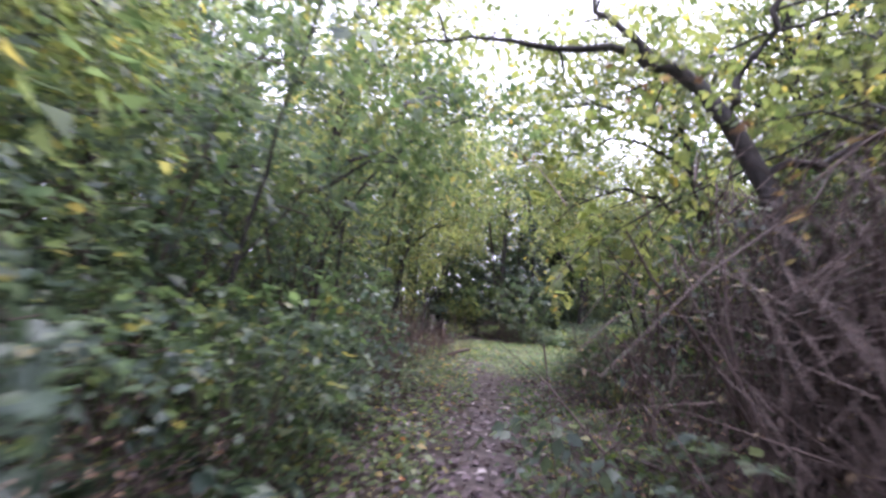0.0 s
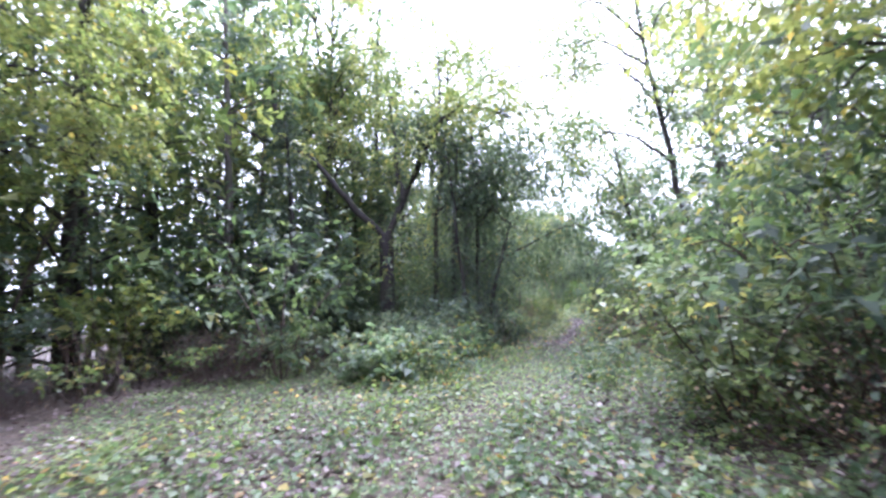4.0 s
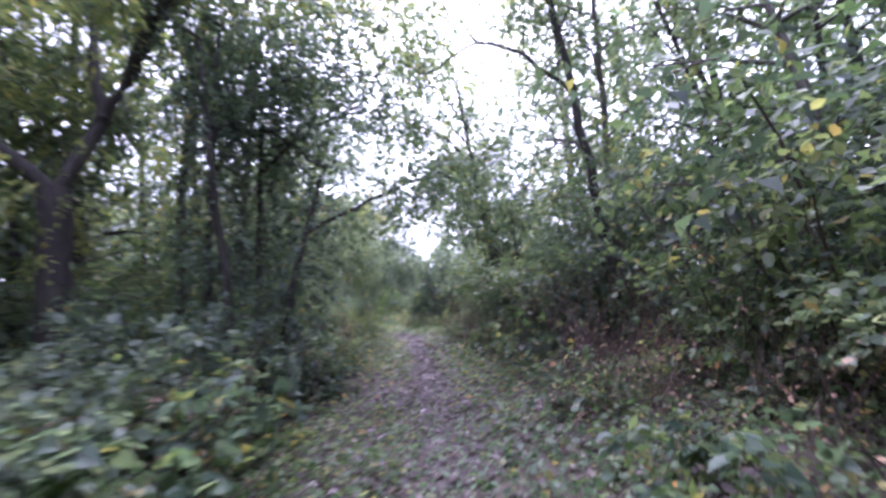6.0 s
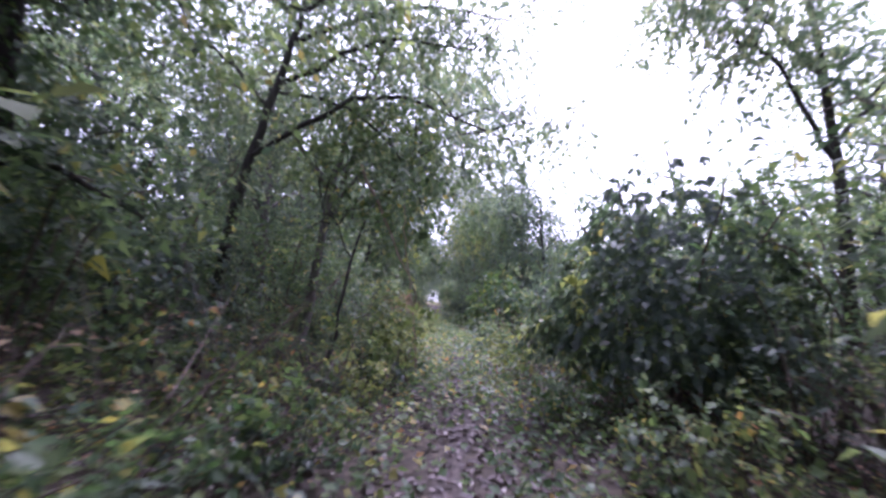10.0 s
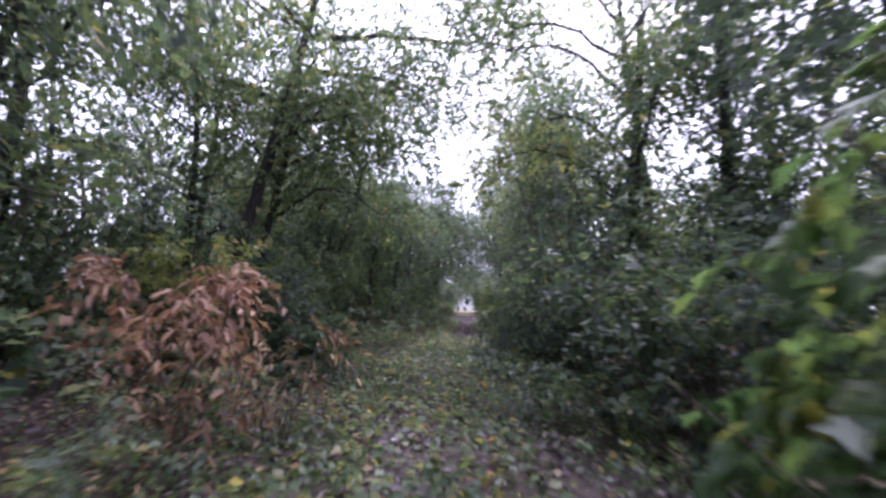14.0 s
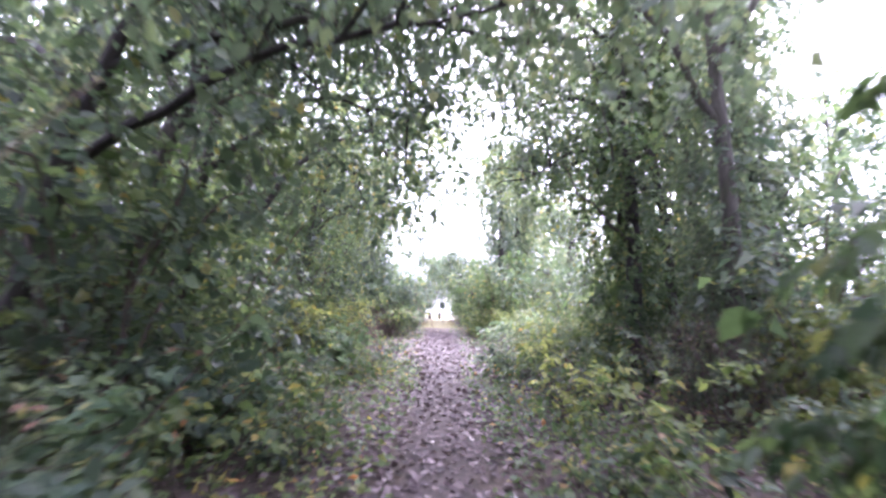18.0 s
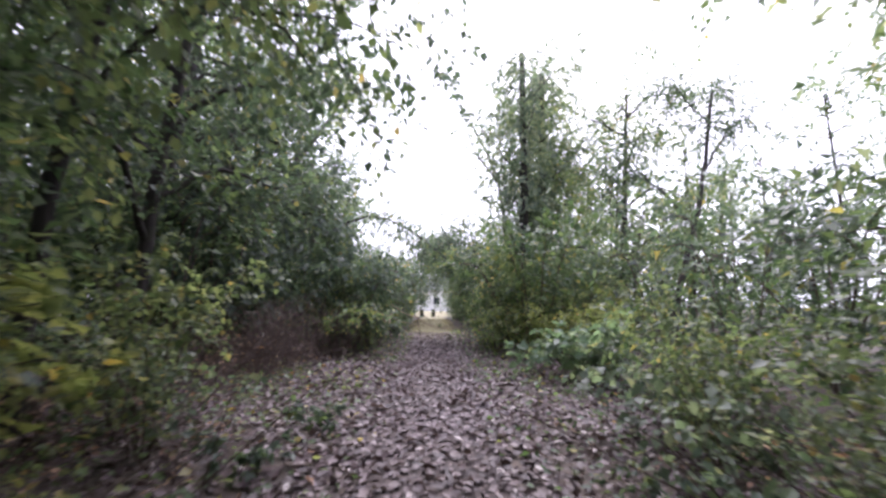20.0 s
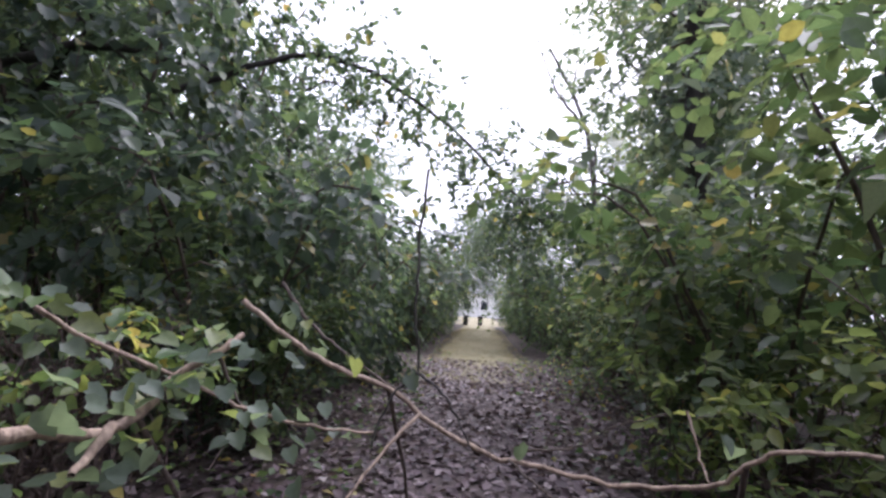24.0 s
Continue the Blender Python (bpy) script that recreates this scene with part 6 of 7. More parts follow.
ivy_a.plant(1.0, 76.6, 20, 1.0, label="tall ivy-covered tree behind a green mound")
ivy_a.plant(3.0, 77.6, 230, 1.0, label="tall ivy-covered tree behind a green mound")
ivy_b.plant(3.3, 76.2, 310, 0.85, label="tall pale ivy-covered tree at the edge of the wood")
ivy_a.plant(0.4, 74.9, 140, 0.8, label="ivy-covered trunk with bright green leaves")
world_tree("drooping_tree", "tall tree with pale hanging foliage beside the footpath", 407, [(0.9, 73.0, 0), (0.8, 73.0, 4), (0.5, 73.2, 9.0)], 0.12, [[(0.8, 73.0, 3.5), (-0.3, 72.7, 5.0), (-1.0, 72.6, 5.6)], [(0.7, 73.1, 5.0), (-0.2, 73.6, 6.8), (-0.9, 73.9, 7.6)], [(0.8, 73.0, 4.4), (1.8, 72.6, 5.8), (2.6, 72.2, 6.3)], [(0.6, 73.2, 6.6), (1.4, 73.6, 8.2)], [(0.6, 73.2, 7.4), (-0.2, 72.8, 9.0)]],
           M_GREY, crown_r=1.15, twigs=560, per=11, size=0.10, droop=1.2, sub=5, bark=M_BARK2, vines=520)
world_tree("leaning_tree", "tree with a long limb sloping over the footpath", 404, [(-6.5, 76.1, 0), (-6.35, 76.2, 2.2), (-5.6, 76.6, 3.9), (-4.8, 77.0, 4.7)], 0.10, [[(-4.8, 77.0, 4.7), (-3.9, 77.4, 5.2), (-3.0, 77.7, 5.5)], [(-5.0, 76.9, 4.5), (-4.4, 77.2, 3.9), (-4.1, 77.4, 3.2)], [(-5.8, 76.5, 3.5), (-6.6, 76.9, 5.0)], [(-4.2, 77.3, 5.1), (-3.7, 77.9, 4.4), (-3.5, 78.3, 3.4)]],
           M_GREEN, crown_r=1.0, twigs=420, per=11, size=0.09, droop=1.4, sub=5)
world_tree("tree", "grey straight tree trunk among shrubs", 405, [(-6.9, 77.4, 0), (-6.8, 77.4, 3.5), (-6.7, 77.6, 8)], 0.12, [[(-6.8, 77.5, 5), (-5.6, 78.2, 6.4), (-4.6, 78.6, 7.2)], [(-6.8, 77.5, 6), (-7.8, 77.0, 7.4)]], M_GREEN, crown_r=1.1, twigs=260, per=10, size=0.088, bark=M_BARK2)
world_tree("vine_tangled_tree", "dark trunk wrapped in vines and leaves", 406, [(1.0, 76.3, 0), (1.0, 76.4, 3), (1.1, 76.5, 7)], 0.12, [[(1.0, 76.4, 3), (0.3, 76.2, 4.0), (-0.3, 76.1, 4.2)], [(1.0, 76.4, 4), (1.8, 76.6, 5.2)], [(1.05, 76.4, 5), (0.4, 76.8, 6.2)]], M_DARK, crown_r=0.8, twigs=360, per=11, size=0.085, droop=1.5)
ivy_b.plant(0.4, 91.3, 30, 1.0)
ivy_b.plant(1.5, 93.4, 190, 1.05)

# the end: vine-hung trees, brush, the fallen branches
vine_mound("vine_mass", "great curtain of dark vines hanging from dead trees", 410, 5.6, 2.4, 1000, 8, 0.095, M_DARK, skirt=0.22, big=60).matrix_basis = pose(-6.6, 88.6, 0, 0, 0, 15)
vine_mound("vine_mass", "dark vines over a tall shrub beside brush", 411, 3.0, 1.4, 430, 8, 0.09, M_DARK, big=30).matrix_basis = pose(-5.2, 91.2, 0, 0, 0, 115)
vine_mound("vine_mass", "dark green vines climbing over a dead bush", 412, 4.4, 1.7, 560, 8, 0.09, M_DARK, skirt=0.3, big=40).matrix_basis = pose(-7.2, 84.9, 0, 0, 0, 75)
world_tree("tree", "grey tree rising out of hanging vines", 413, [(-7.5, 91.4, 0), (-7.45, 91.4, 4.5), (-7.2, 91.6, 9.5)], 0.17, [[(-7.4, 91.4, 6), (-6.2, 91.2, 7.6), (-5.6, 91.0, 8.6)], [(-7.4, 91.5, 5.5), (-8.6, 92.0, 7.5)], [(-7.3, 91.5, 7.5), (-6.5, 92.4, 9.0)]], M_YELLOW, crown_r=1.2, twigs=360, per=10, size=0.088, bark=M_BARK2)
for n, (x, y) in enumerate([(-5.0, 84.6), (-6.0, 83.6), (-5.6, 85.6), (-6.6, 82.4)]):
    brush_pile("brush_pile", "heap of dead grey-brown branches under the vines", 415 + n, 12, 1.7, 0.5, 0.5, r=0.012).location = (x, y, 0)
for x, y, kind, size in [(-4.9, 87.4, near_c, 0.5), (-4.3, 87.8, near_a, 0.6), (-0.5, 88.6, near_a, 1.15), (0.6, 86.8, near_b, 0.9), (1.3, 88.4, near_a, 1.2), (-0.3, 90.4, near_a, 1.2), (1.9, 85.6, near_e, 0.75), (2.6, 89.4, near_a, 1.3), (-0.1, 85.6, near_e, 0.5), (-0.9, 83.6, pale_weed, 0.9), (-0.25, 82.9, near_d, 0.4), (0.7, 84.6, near_e, 0.6), (1.5, 84.0, near_d, 0.6), (0.9, 87.6, near_e, 0.8)]:
    kind.plant(x, y, R.uniform(0, 360), size)
world_tree("tree", "tall tree with a dark straight trunk above shrubs", 420, [(1.75, 95.2, 0), (1.8, 95.2, 5), (1.85, 95.3, 11)], 0.16, [[(1.8, 95.2, 5), (0.8, 94.6, 6.6), (0.2, 94.2, 7.4)], [(1.8, 95.2, 6), (3.0, 95.0, 7.5), (3.8, 94.6, 8.2)], [(1.8, 95.2, 7.5), (1.0, 96.0, 9.2)], [(1.8, 95.2, 4.2), (2.6, 94.2, 5.2), (3.2, 93.4, 5.6)]], M_GREEN, crown_r=1.3, twigs=560, per=11, size=0.088)
world_tree("dead_tree", "half-dead leaning tree with bare upper branches", 421, [(1.6, 101.5, 0), (1.3, 101.6, 5), (0.8, 101.7, 8.5), (-0.6, 101.8, 11.5)], 0.14, [[(0.9, 101.7, 8.2), (-0.3, 101.4, 9.6), (-1.2, 101.2, 11.6)], [(1.1, 101.6, 6.5), (1.5, 101.9, 9.0)], [(0.3, 101.7, 9.4), (0.5, 101.8, 11.4)]], M_GREY, crown_r=0.8, twigs=70, per=8, size=0.088, bark=M_BARK2)
world_tree("tree", "slanting dark trunk behind shrubs", 422, [(3.6, 88.3, 0), (3.95, 88.1, 1.6), (4.5, 87.8, 4.2), (4.9, 87.7, 7.0)], 0.11, [[(4.3, 87.9, 3.4), (3.4, 88.2, 4.6), (2.9, 88.4, 5.0)], [(4.6, 87.8, 4.8), (5.4, 87.6, 6.2)], [(4.8, 87.7, 6), (4.2, 88.3, 7.4)]], M_DARK, crown_r=1.1, twigs=330, per=10, size=0.088)
leafy_bough("arching_branch", "leafy vine-hung branch arching over the footpath", 423, [(-5.6, 88.0, 3.0), (-4.4, 88.3, 3.55), (-3.4, 88.8, 3.3), (-2.5, 89.4, 2.7), (-1.9, 89.8, 2.2)], 0.03, 330, 8, 0.075, OVAL, M_DARK, 20, spread=0.26, twig=0.26)
leafy_bough("arching_branch", "thin leafy branch arching across the gap", 424, [(-0.8, 93.0, 3.2), (-1.8, 93.0, 4.4), (-2.8, 93.2, 4.5), (-3.8, 93.6, 4.1)], 0.02, 30, 8, 0.08, OVAL, M_GREEN, 0, spread=0.2)

# fallen branches across the footpath
DOWN = thing("fallen_branch", "fallen leafy branch lying across the footpath", "branch", at=(-2.8, 85.4, 0))
FOOT = np.array([-2.8, 85.4, 0])
BRANCHES = [
    ([(-3.50, 85.73, 1.17), (-3.35, 85.76, 1.06), (-3.18, 85.79, 0.96), (-2.95, 85.82, 0.88), (-2.79, 85.81, 0.78), (-2.64, 85.79, 0.72), (-2.50, 85.76, 0.69), (-2.32, 85.71, 0.68), (-2.16, 85.64, 0.68), (-1.95, 85.53, 0.74), (-1.88, 85.47, 0.82), (-1.81, 85.39, 0.89), (-1.68, 85.27, 0.92)], 0.0106, M_DEADWOOD),
    ([(-3.59, 84.91, 0.89), (-3.60, 84.98, 0.87), (-3.60, 85.06, 0.86), (-3.58, 85.15, 0.83), (-3.58, 85.23, 0.82), (-3.55, 85.32, 0.84), (-3.53, 85.40, 0.92), (-3.45, 85.52, 1.01), (-3.42, 85.60, 1.06)], 0.0198, M_DEADWOOD),
    ([(-3.49, 85.16, 0.86), (-3.48, 85.09, 0.82), (-3.47, 85.03, 0.79)], 0.0149, M_DEADWOOD),
    ([(-3.86, 85.27, 1.12), (-3.74, 85.35, 1.03), (-3.49, 85.49, 0.90), (-3.31, 85.55, 0.82), (-3.11, 85.60, 0.78), (-2.95, 85.61, 0.78)], 0.0081, M_DEADWOOD),
    ([(-2.89, 86.02, 1.78), (-2.90, 85.98, 1.52), (-2.89, 85.93, 1.33), (-2.88, 85.89, 1.15), (-2.85, 85.85, 0.95), (-2.92, 85.80, 0.88), (-2.96, 85.75, 0.79), (-2.97, 85.70, 0.71)], 0.0068, M_BARK),
    ([(-2.85, 85.80, 0.95), (-2.78, 85.77, 0.92), (-2.72, 85.74, 0.87), (-2.64, 85.70, 0.74)], 0.0056, M_BARK),
    ([(-2.82, 85.75, 0.82), (-2.90, 85.63, 0.74), (-2.99, 85.49, 0.62)], 0.0074, M_DEADWOOD),
    ([(-3.49, 85.56, 1.04), (-3.45, 85.56, 0.95), (-3.39, 85.57, 0.85), (-3.33, 85.59, 0.76)], 0.0074, M_STEM),
    ([(-3.46, 85.96, 1.25), (-3.34, 85.94, 1.12), (-3.18, 85.92, 1.00), (-2.94, 85.91, 0.87)], 0.0087, M_STEM),
    ([(-1.98, 85.61, 0.93), (-1.97, 85.55, 0.83), (-1.97, 85.48, 0.76)], 0.0050, M_DEADWOOD),
    ([(-2.43, 85.93, 0.68), (-2.25, 85.90, 0.72), (-2.14, 85.88, 0.80), (-1.96, 85.82, 0.88)], 0.0050, M_STEM),
    ([(-2.51, 85.70, 0.71), (-2.44, 85.61, 0.68), (-2.35, 85.51, 0.65)], 0.0050, M_STEM),
    ([(-3.55, 85.32, 0.84), (-3.49, 85.57, 0.42), (-3.53, 85.77, 0.0)], 0.0087, M_STEM),
    ([(-2.95, 85.82, 0.88), (-2.89, 86.07, 0.44), (-2.93, 86.27, 0.0)], 0.0087, M_STEM),
    ([(-1.88, 85.47, 0.82), (-1.82, 85.72, 0.41), (-1.86, 85.92, 0.0)], 0.0087, M_STEM),
]
rb = np.random.default_rng(430)
for pts, r, mat in BRANCHES:
    ln = smooth_line(np.array(pts) - FOOT, 5, 0.003, rb)
    part("branch", tubes_mesh("branch", [(ln, np.linspace(r, r * 0.55, len(ln)))], 7), mat, DOWN)
blade_set = [leaf_mesh("leaf", np.zeros((1, 3)), np.array([[1.0, 0, 0]]), np.array([[rb.normal(0, .2), rb.normal(0, .2), 1.0]]), sz, 0.95, HEART) for sz in (0.055, 0.065, 0.078)]
blade_gold = [leaf_mesh("leaf", np.zeros((1, 3)), np.array([[1.0, 0, 0]]), np.array([[rb.normal(0, .2), rb.normal(0, .2), 1.0]]), sz, 0.95, HEART) for sz in (0.055, 0.07)]
for k in range(150):
    ln = smooth_line(np.array(BRANCHES[int(rb.choice([1, 1, 3, 3, 3, 7, 8, 0, 2]))][0]), 5)
    c = ln[rb.integers(0, len(ln))] + rb.normal(0, 0.075, 3)
    if c[0] > -3.05 and rb.uniform() < 0.75:
        continue
    x = Vector(rb.normal(0, 1, 3) * [1, 1, 0.5] + [0, 0, -0.6]).normalized()
    y = Vector(rb.normal(0, 0.5, 3) + [0.1, -0.5, 0.8]).cross(x).normalized()
    m = Matrix((x, y, x.cross(y))).transposed().to_4x4()
    m.translation = Vector(c - FOOT)
    gold = rb.uniform() < 0.15
    part("leaf", (blade_gold if gold else blade_set)[int(rb.integers(2))], M_YELLOW if gold else M_GREY, DOWN).matrix_basis = m
low_d = bush("leafy_clump", "leafy vine clump with rounded leaves on fallen wood", "vine", 431, 0.8, 0.65, 6, 90, 7, 0.052, HEART, 0.95, M_VINE, 0.5, 0.3, 0.3, thick=0.006, big=40)
low_d.matrix_basis = pose(-4.4, 85.9, 0.25, 0, 0, 0)

# leafy shrubs and climbing vines among the trunks
for x, y, kind, size in [(-5.5, 56.3, near_d, 0.85), (-6.1, 55.0, near_e, 0.8), (-6.3, 57.9, near_b, 1.0), (-5.5, 59.0, near_a, 0.75), (-6.6, 60.3, near_b, 0.65), (-5.9, 62.0, near_a, 0.7), (-5.3, 63.4, near_b, 0.65), (-6.4, 64.0, near_a, 0.8), (-5.2, 65.6, near_c, 0.8),
                         (-5.0, 67.8, near_a, 0.9), (-6.6, 67.4, near_b, 0.8), (-4.9, 70.6, near_c, 1.1), (-5.6, 71.6, near_a, 1.2), (-7.4, 62.6, near_d, 0.7), (-7.6, 58.8, near_d, 0.9)]:
    kind.plant(x, y, R.uniform(0, 360), size, 1.15)
for x, y, size in [(-6.5, 61.4, 0.5), (-5.6, 64.6, 0.5), (-5.9, 68.2, 0.55), (-7.4, 65.6, 0.6)]:
    ivy_a.plant(x, y, R.uniform(0, 360), size, label="dead trunk wrapped in leafy vines among shrubs")

for x, y, k in [(-3.5, 38.6, 1.1), (-3.45, 39.4, 1.0), (-3.8, 39.0, 1.15), (-3.3, 40.4, 0.8), (-1.75, 39.9, 0.9), (-1.5, 40.7, 0.9), (-3.7, 37.6, 0.8), (-3.6, 41.6, 0.9), (-4.3, 31.4, 1.0), (-4.6, 31.9, 1.1), (-1.3, 72.2, 0.9), (-1.0, 70.6, 0.9), (-0.9, 74.4, 0.9), (-1.1, 86.5, 1.1), (-0.75, 85.8, 1.1), (-0.4, 86.5, 1.2), (-1.3, 87.4, 1.0), (-0.1, 85.2, 1.1), (0.4, 85.8, 1.2)]:
    yellow_weed.plant(x, y, R.uniform(0, 360), k)

# trees whose boughs close over the footpath
for n, (x, y, reach, h, mat, label) in enumerate([
        (-0.9, 30.0, -1.8, 7.5, M_GREEN, "tall tree with leafy boughs beside the footpath"), 
        (-7.6, 36.4, 3.0, 7.0, M_GREEN, "leafy tree leaning towards the footpath"), (-6.2, 45.0, 4.6, 6.6, M_GREY, "tree with drooping leafy boughs above weeds"), (-8.8, 54.2, 3.6, 7.5, M_GREEN, "dense tree overhanging the brown weeds"),
        (-7.6, 60.2, 2.0, 6.2, M_GREEN, "leafy tree whose boughs meet over the footpath"), (0.4, 69.0, -1.6, 9.5, M_YELLOW, "tall yellow-green tree with hanging leaves"),
        (-1.2, 9.4, -3.3, 6.6, M_YELLOW, "yellow-green tree whose boughs close the bend"), (-6.3, 79.8, 2.8, 6.5, M_DARK, "dark tree with boughs hanging over shrubs"), (1.9, 78.2, -2.6, 7.5, M_GREEN, "tree with leafy boughs over the footpath"),
        (-15.6, 17.0, 3.0, 7.5, M_YELLOW, "yellow-green tree behind the clearing"), (-1.4, 15.8, -1.6, 5.5, M_YELLOW, "young tree with bright leaves beside the clearing"), (-7.9, 0.5, 2.8, 5.5, M_YELLOW, "yellow-green tree leaning over shrubs"),
        (-6.6, 50.2, 2.2, 6.0, M_DARK, "dark tree above weeds"), (2.0, 53.6, -1.8, 6.0, M_DARK, "dark tree smothered in vines"), (-6.8, 58.4, 2.4, 6.0, M_GREEN, "leafy tree leaning towards the footpath"), (-5.7, 70.8, 3.6, 4.8, M_GREY, "pale-leaved tree arching over the footpath"), (0.9, 99.0, -2.9, 4.4, M_DARK, "small dark tree whose boughs hang into the gap"), (-0.7, 104.0, -2.2, 4.8, M_GREY, "leafy tree whose boughs close over the mown path"), (-5.4, 107.0, 2.7, 4.6, M_DARK, "dark tree leaning over the mown path"), (-0.6, 112.0, -2.6, 5.2, M_GREEN, "tree closing the view above the mown path"),
        (1.5, 75.6, -3.2, 6.8, M_GREY, "pale tree meeting others over the footpath"), (-5.9, 73.4, 2.9, 6.4, M_DARK, "dark tree closing over the footpath"), (-9.9, 10.7, 2.2, 6.2, M_YELLOW, "yellow-green tree above the sapling stand"), (0.4, 9.0, -2.3, 7.0, M_YELLOW, "yellow-green tree leaning over a bend"), (-7.4, 32.6, 3.9, 7.8, M_GREY, "green tree with boughs hanging over the footpath"),
        (-6.4, 40.0, 4.4, 7.0, M_GREY, "pale tree with a hanging curtain of leaves"),
        (-8.9, 6.6, 3.2, 8.5, M_YELLOW, "tall yellow-green tree over the sapling stand"), (1.1, 58.4, -3.2, 8.5, M_GREEN, "tall leafy tree spreading over the footpath"), (1.7, 65.4, -1.7, 7.8, M_GREY, "pale-leaved tree rising behind a vine-covered shrub"), (0.7, 63.9, -1.0, 6.8, M_DARK, "dark tree rising behind a vine-covered shrub"), (-8.4, 27.2, 4.6, 9.5, M_YELLOW, "tall tree with boughs arching high over the footpath"), (-1.0, 24.6, -2.6, 10.0, M_GREEN, "tall slender tree arching high over the footpath"),
        (-12.2, 27.0, 2.6, 11.0, M_YELLOW, "tall leafy tree behind a forked trunk")]):
    overhang(x, y, reach, h, mat, 500 + n, label)

# dense masses that close the sides
for n, (x, y, h, r, mat, label) in enumerate([
        (0.9, 27.4, 3.0, 1.5, M_DARK, "dark vine-smothered thicket beside the footpath"), (0.6, 30.6, 2.6, 1.4, M_DARK, "dark tangle of vines over a dead thicket"), (1.6, 33.2, 3.4, 1.6, M_DARK, "tall dark vine curtain over stems"), (1.2, 24.4, 2.8, 1.5, M_GREEN, "green vines over roadside shrubs"),
        (0.3, 58.4, 3.5, 1.75, M_DARK, "tall dense dark green shrub beside the footpath"), (1.2, 55.2, 2.6, 1.5, M_DARK, "dark hollow shrub draped with vines"), (1.2, 61.6, 3.0, 1.5, M_GREEN, "dense green shrub under a tree"), (1.8, 52.2, 3.2, 1.5, M_DARK, "dark vine mound behind weeds"),
        (-7.2, 39.2, 3.4, 1.5, M_DARK, "dark leafy wall of vines behind weeds"), (-7.8, 34.0, 2.4, 1.3, M_GREY, "dark vine-covered shrub behind pale weeds"), (-6.4, 47.4, 3.0, 1.4, M_DARK, "dark vines over a shrub behind weeds"), (-7.8, 55.2, 2.4, 1.3, M_GREEN, "green vine mound behind dry weeds"),
        (-0.75, 57.3, 3.9, 1.3, M_DARK, "tall dark leafy shrub crowding the footpath"), (-0.6, 60.6, 2.4, 1.1, M_DARK, "dark vine-draped shrub with a shaded hollow"), (-0.3, 26.2, 1.7, 1.1, M_DARK, "low dark briar mound beside the footpath"), (-0.9, 28.8, 1.5, 0.9, M_DARK, "dark leafy briars crowding the footpath"), (-1.65, 26.9, 1.7, 0.95, M_DARK, "dark shrub of briars with a shaded hollow"), (-1.5, 25.1, 1.8, 1.0, M_DARK, "dark shrub of briars with a shaded hollow"),
        (-7.6, 64.2, 2.8, 1.3, M_DARK, "dark vine curtain between slim trunks"), (-5.8, 74.4, 2.8, 1.4, M_DARK, "dark shrub draped with vines"), (2.2, 72.6, 1.7, 1.4, M_YELLOW, "bright green vines over a shrub")]):
    vine_mound("vine_thicket", label, 600 + n, h, r, int(360 * r), 8, 0.09, mat, KITE, skirt=0.04).matrix_basis = pose(x, y, 0, 0, 0, n * 47)
leafy_bough("vine_strand", "hanging strand of large yellow-green lobed leaves", 640, [(-0.9, 38.1, 2.6), (-1.2, 37.95, 2.2), (-1.42, 37.85, 1.75), (-1.5, 37.8, 1.3), (-1.45, 37.8, 0.9)], 0.008, 12, 5, 0.09, LOBED, M_YELLOW, 8, twig=0.22)

leafy_bough("overhanging_branch", "bough with broad yellow-green lobed leaves beside the footpath", 641, [(0.3, 5.0, 3.0), (-0.8, 4.9, 2.5), (-1.5, 4.7, 2.1), (-1.85, 4.6, 1.8)], 0.012, 26, 6, 0.13, LOBED, M_YELLOW, 24, spread=0.2)

leafy_bough("overhanging_branch", "leafy bough hanging over the footpath from a tall tree", 642, [(-6.6, 34.8, 3.6), (-5.0, 34.7, 4.5), (-3.6, 34.5, 4.7), (-2.7, 34.4, 4.3)], 0.035, 130, 9, 0.085, OVAL, M_YELLOW, 12, spread=0.34)

leafy_bough("overhanging_branch", "long leafy yellow-green bough hanging over the bend", 643, [(-1.6, 10.4, 2.6), (-3.0, 10.4, 3.4), (-4.2, 10.5, 3.7), (-5.2, 10.6, 3.3)], 0.03, 190, 9, 0.085, OVAL, M_YELLOW, 16, spread=0.36)

leafy_bough("overhanging_branch", "bright yellow-green bough hanging beside the footpath", 644, [(0.3, 58.3, 3.3), (-0.8, 58.1, 4.1), (-1.8, 57.9, 4.0), (-2.5, 57.8, 3.4)], 0.03, 170, 9, 0.085, OVAL, M_YELLOW, 12, spread=0.34)

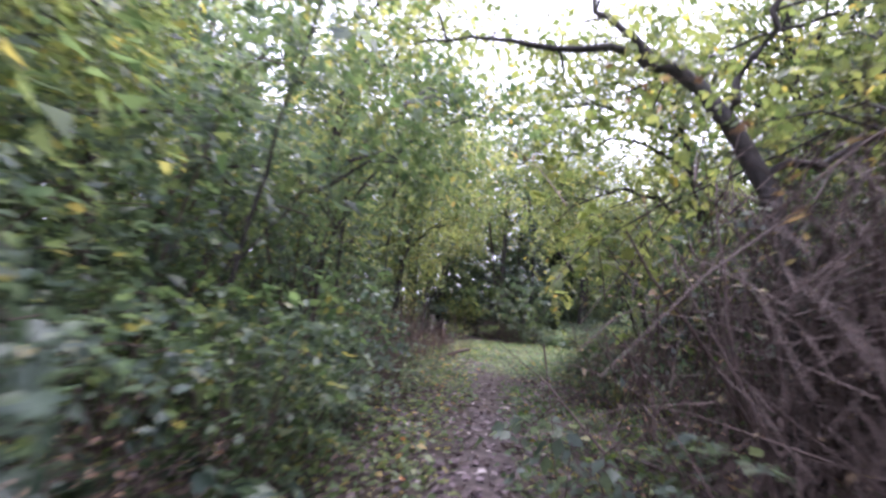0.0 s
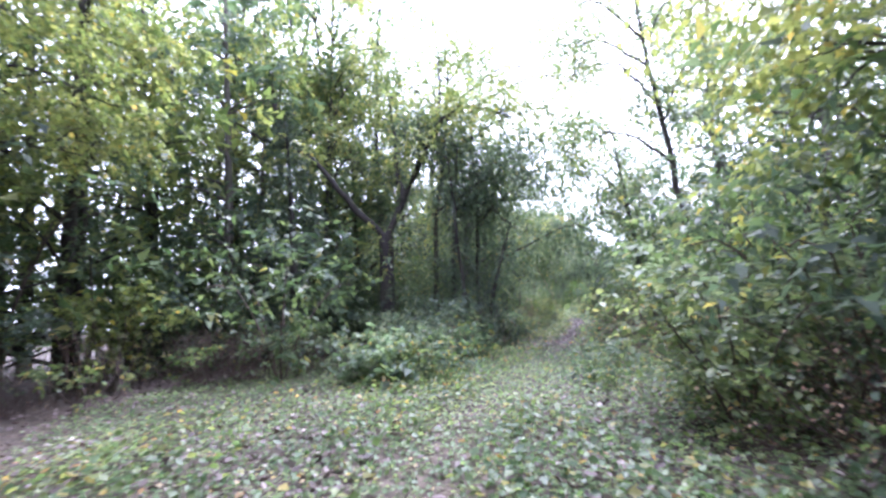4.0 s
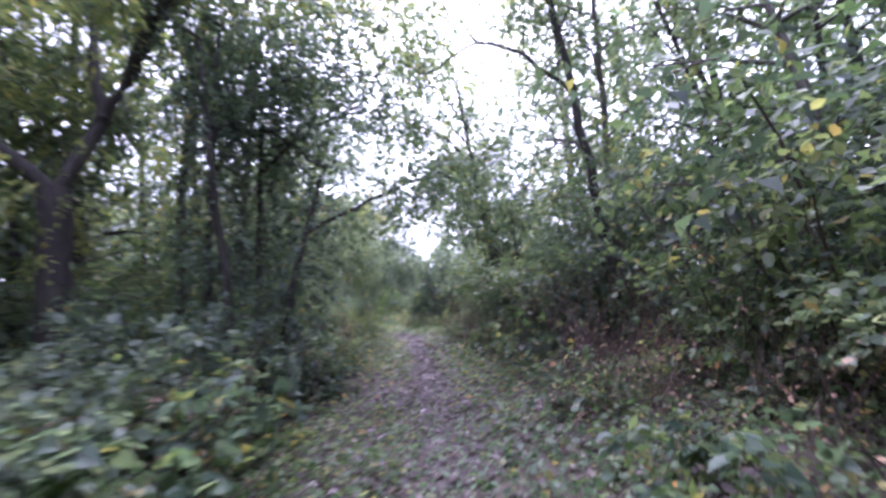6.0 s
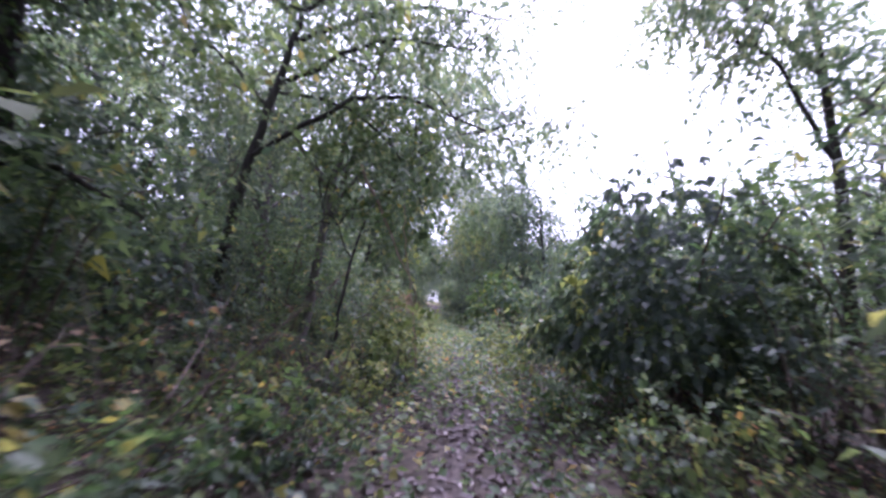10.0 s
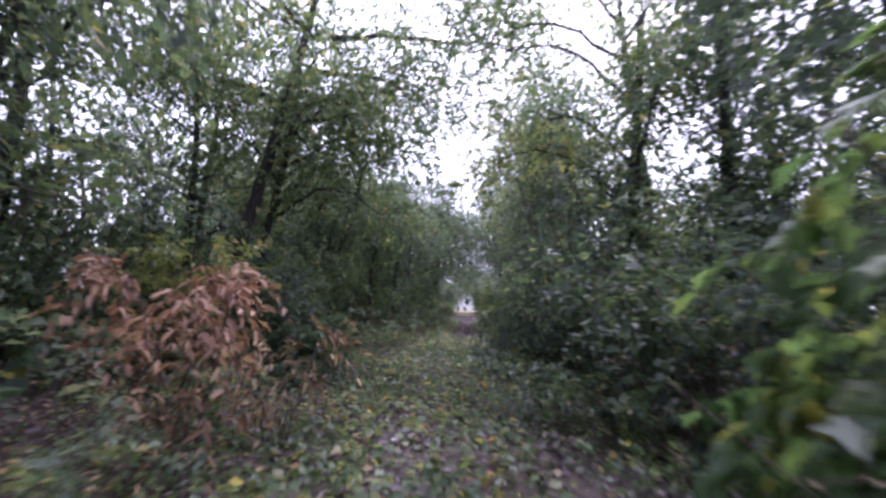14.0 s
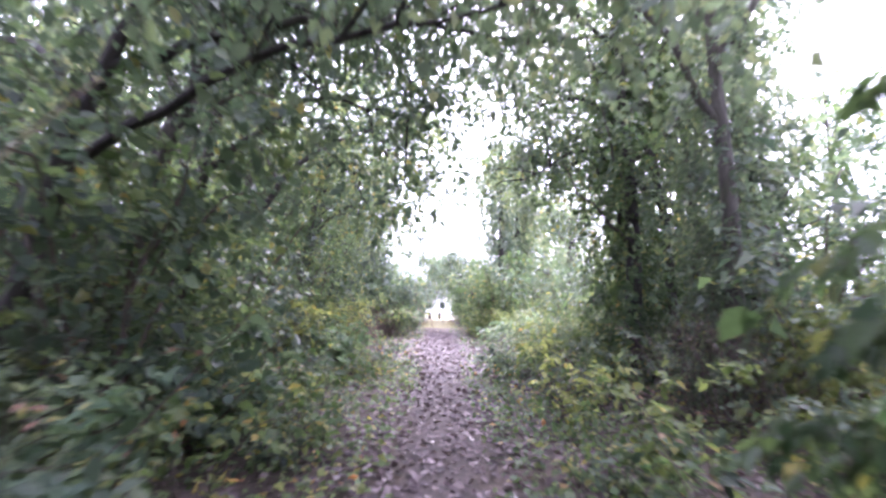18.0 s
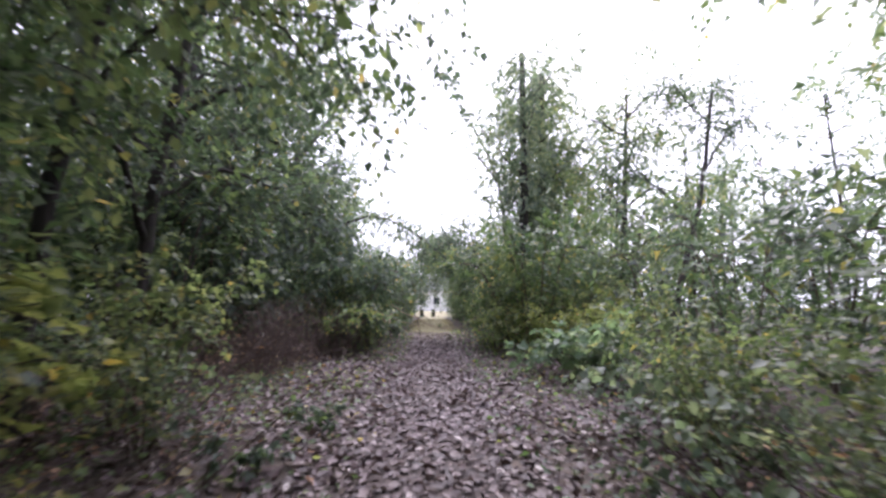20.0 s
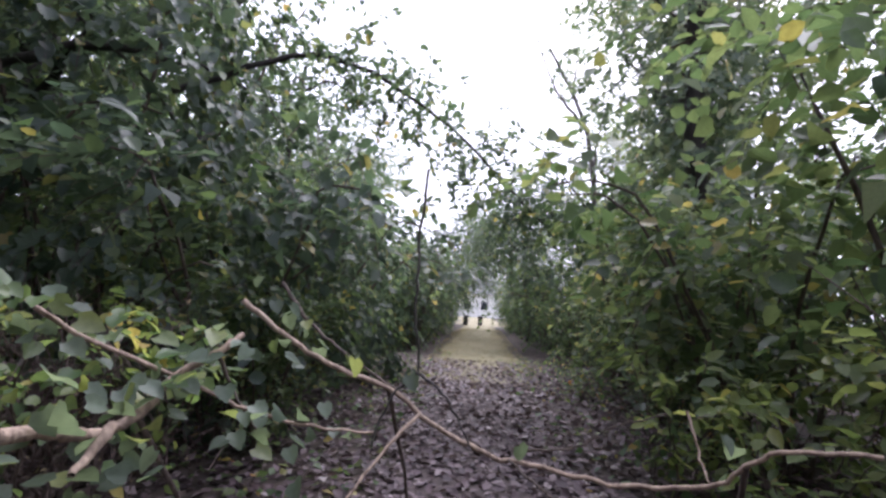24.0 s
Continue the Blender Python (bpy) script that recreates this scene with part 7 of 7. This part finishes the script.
leafy_bough("overhanging_branch", "hanging curtain of green leaves beside the footpath", 645, [(-6.0, 40.2, 4.4), (-4.7, 40.2, 4.2), (-3.7, 40.3, 3.4), (-3.3, 40.3, 2.6)], 0.03, 260, 9, 0.09, OVAL, M_GREEN, 16, spread=0.42, droop=1.2)

# ---- beyond the wood ----
M_WALL = plain_material("white_siding", (0.62, 0.62, 0.60), 0.6, 0.05)
M_ROOF = plain_material("grey_roof", (0.16, 0.16, 0.17), 0.8, 0.25)
M_PANE = plain_material("window_glass", (0.03, 0.035, 0.04), 0.08, 0.1)
M_POST = plain_material("dark_post", (0.035, 0.03, 0.028), 0.7, 0.2)


def box(x0, y0, z0, x1, y1, z1):
    bm = bmesh.new()
    bmesh.ops.create_cube(bm, size=1, matrix=Matrix.Translation(((x0 + x1) / 2, (y0 + y1) / 2, (z0 + z1) / 2)) @ Matrix.Diagonal((x1 - x0, y1 - y0, z1 - z0, 1)))
    me = bpy.data.meshes.new("box")
    bm.to_mesh(me)
    bm.free()
    return me


house = thing("house", "white house with a grey roof beyond the lawn", "house", at=(-3.4, 150, 0))
part("wall", box(-6, 0, 0, 6, 7, 3.2), M_WALL, house)
rv = np.array([(-6.5, -0.5, 3.15), (6.5, -0.5, 3.15), (6.5, 7.5, 3.15), (-6.5, 7.5, 3.15), (-6.5, 3.5, 5.4), (6.5, 3.5, 5.4)])
part("roof", mesh_from("roof", rv, [np.array([[0, 1, 5, 4], [2, 3, 4, 5]]), np.array([[3, 0, 4], [1, 2, 5]])]), M_ROOF, house, "grey shingled gable roof")
for x in (-4.2, -1.4, 1.0, 3.8):
    w = part("window", box(x - 0.55, -0.06, 0.95, x + 0.55, 0.02, 2.2), M_WALL, house)
    part("pane", box(x - 0.47, -0.075, 1.03, x + 0.47, -0.055, 2.12), M_PANE, w, "dark glass pane")
for x, y in [(-3.75, 117.0), (-2.75, 118.2)]:
    po = thing("post", "short dark post beside the mown path", "post", "path posts", at=(x, y, 0))
    part("shaft", box(-0.16, -0.16, 0, 0.16, 0.16, 0.62), M_POST, po)
    part("cap", box(-0.19, -0.19, 0.62, 0.19, 0.19, 0.68), M_POST, po)
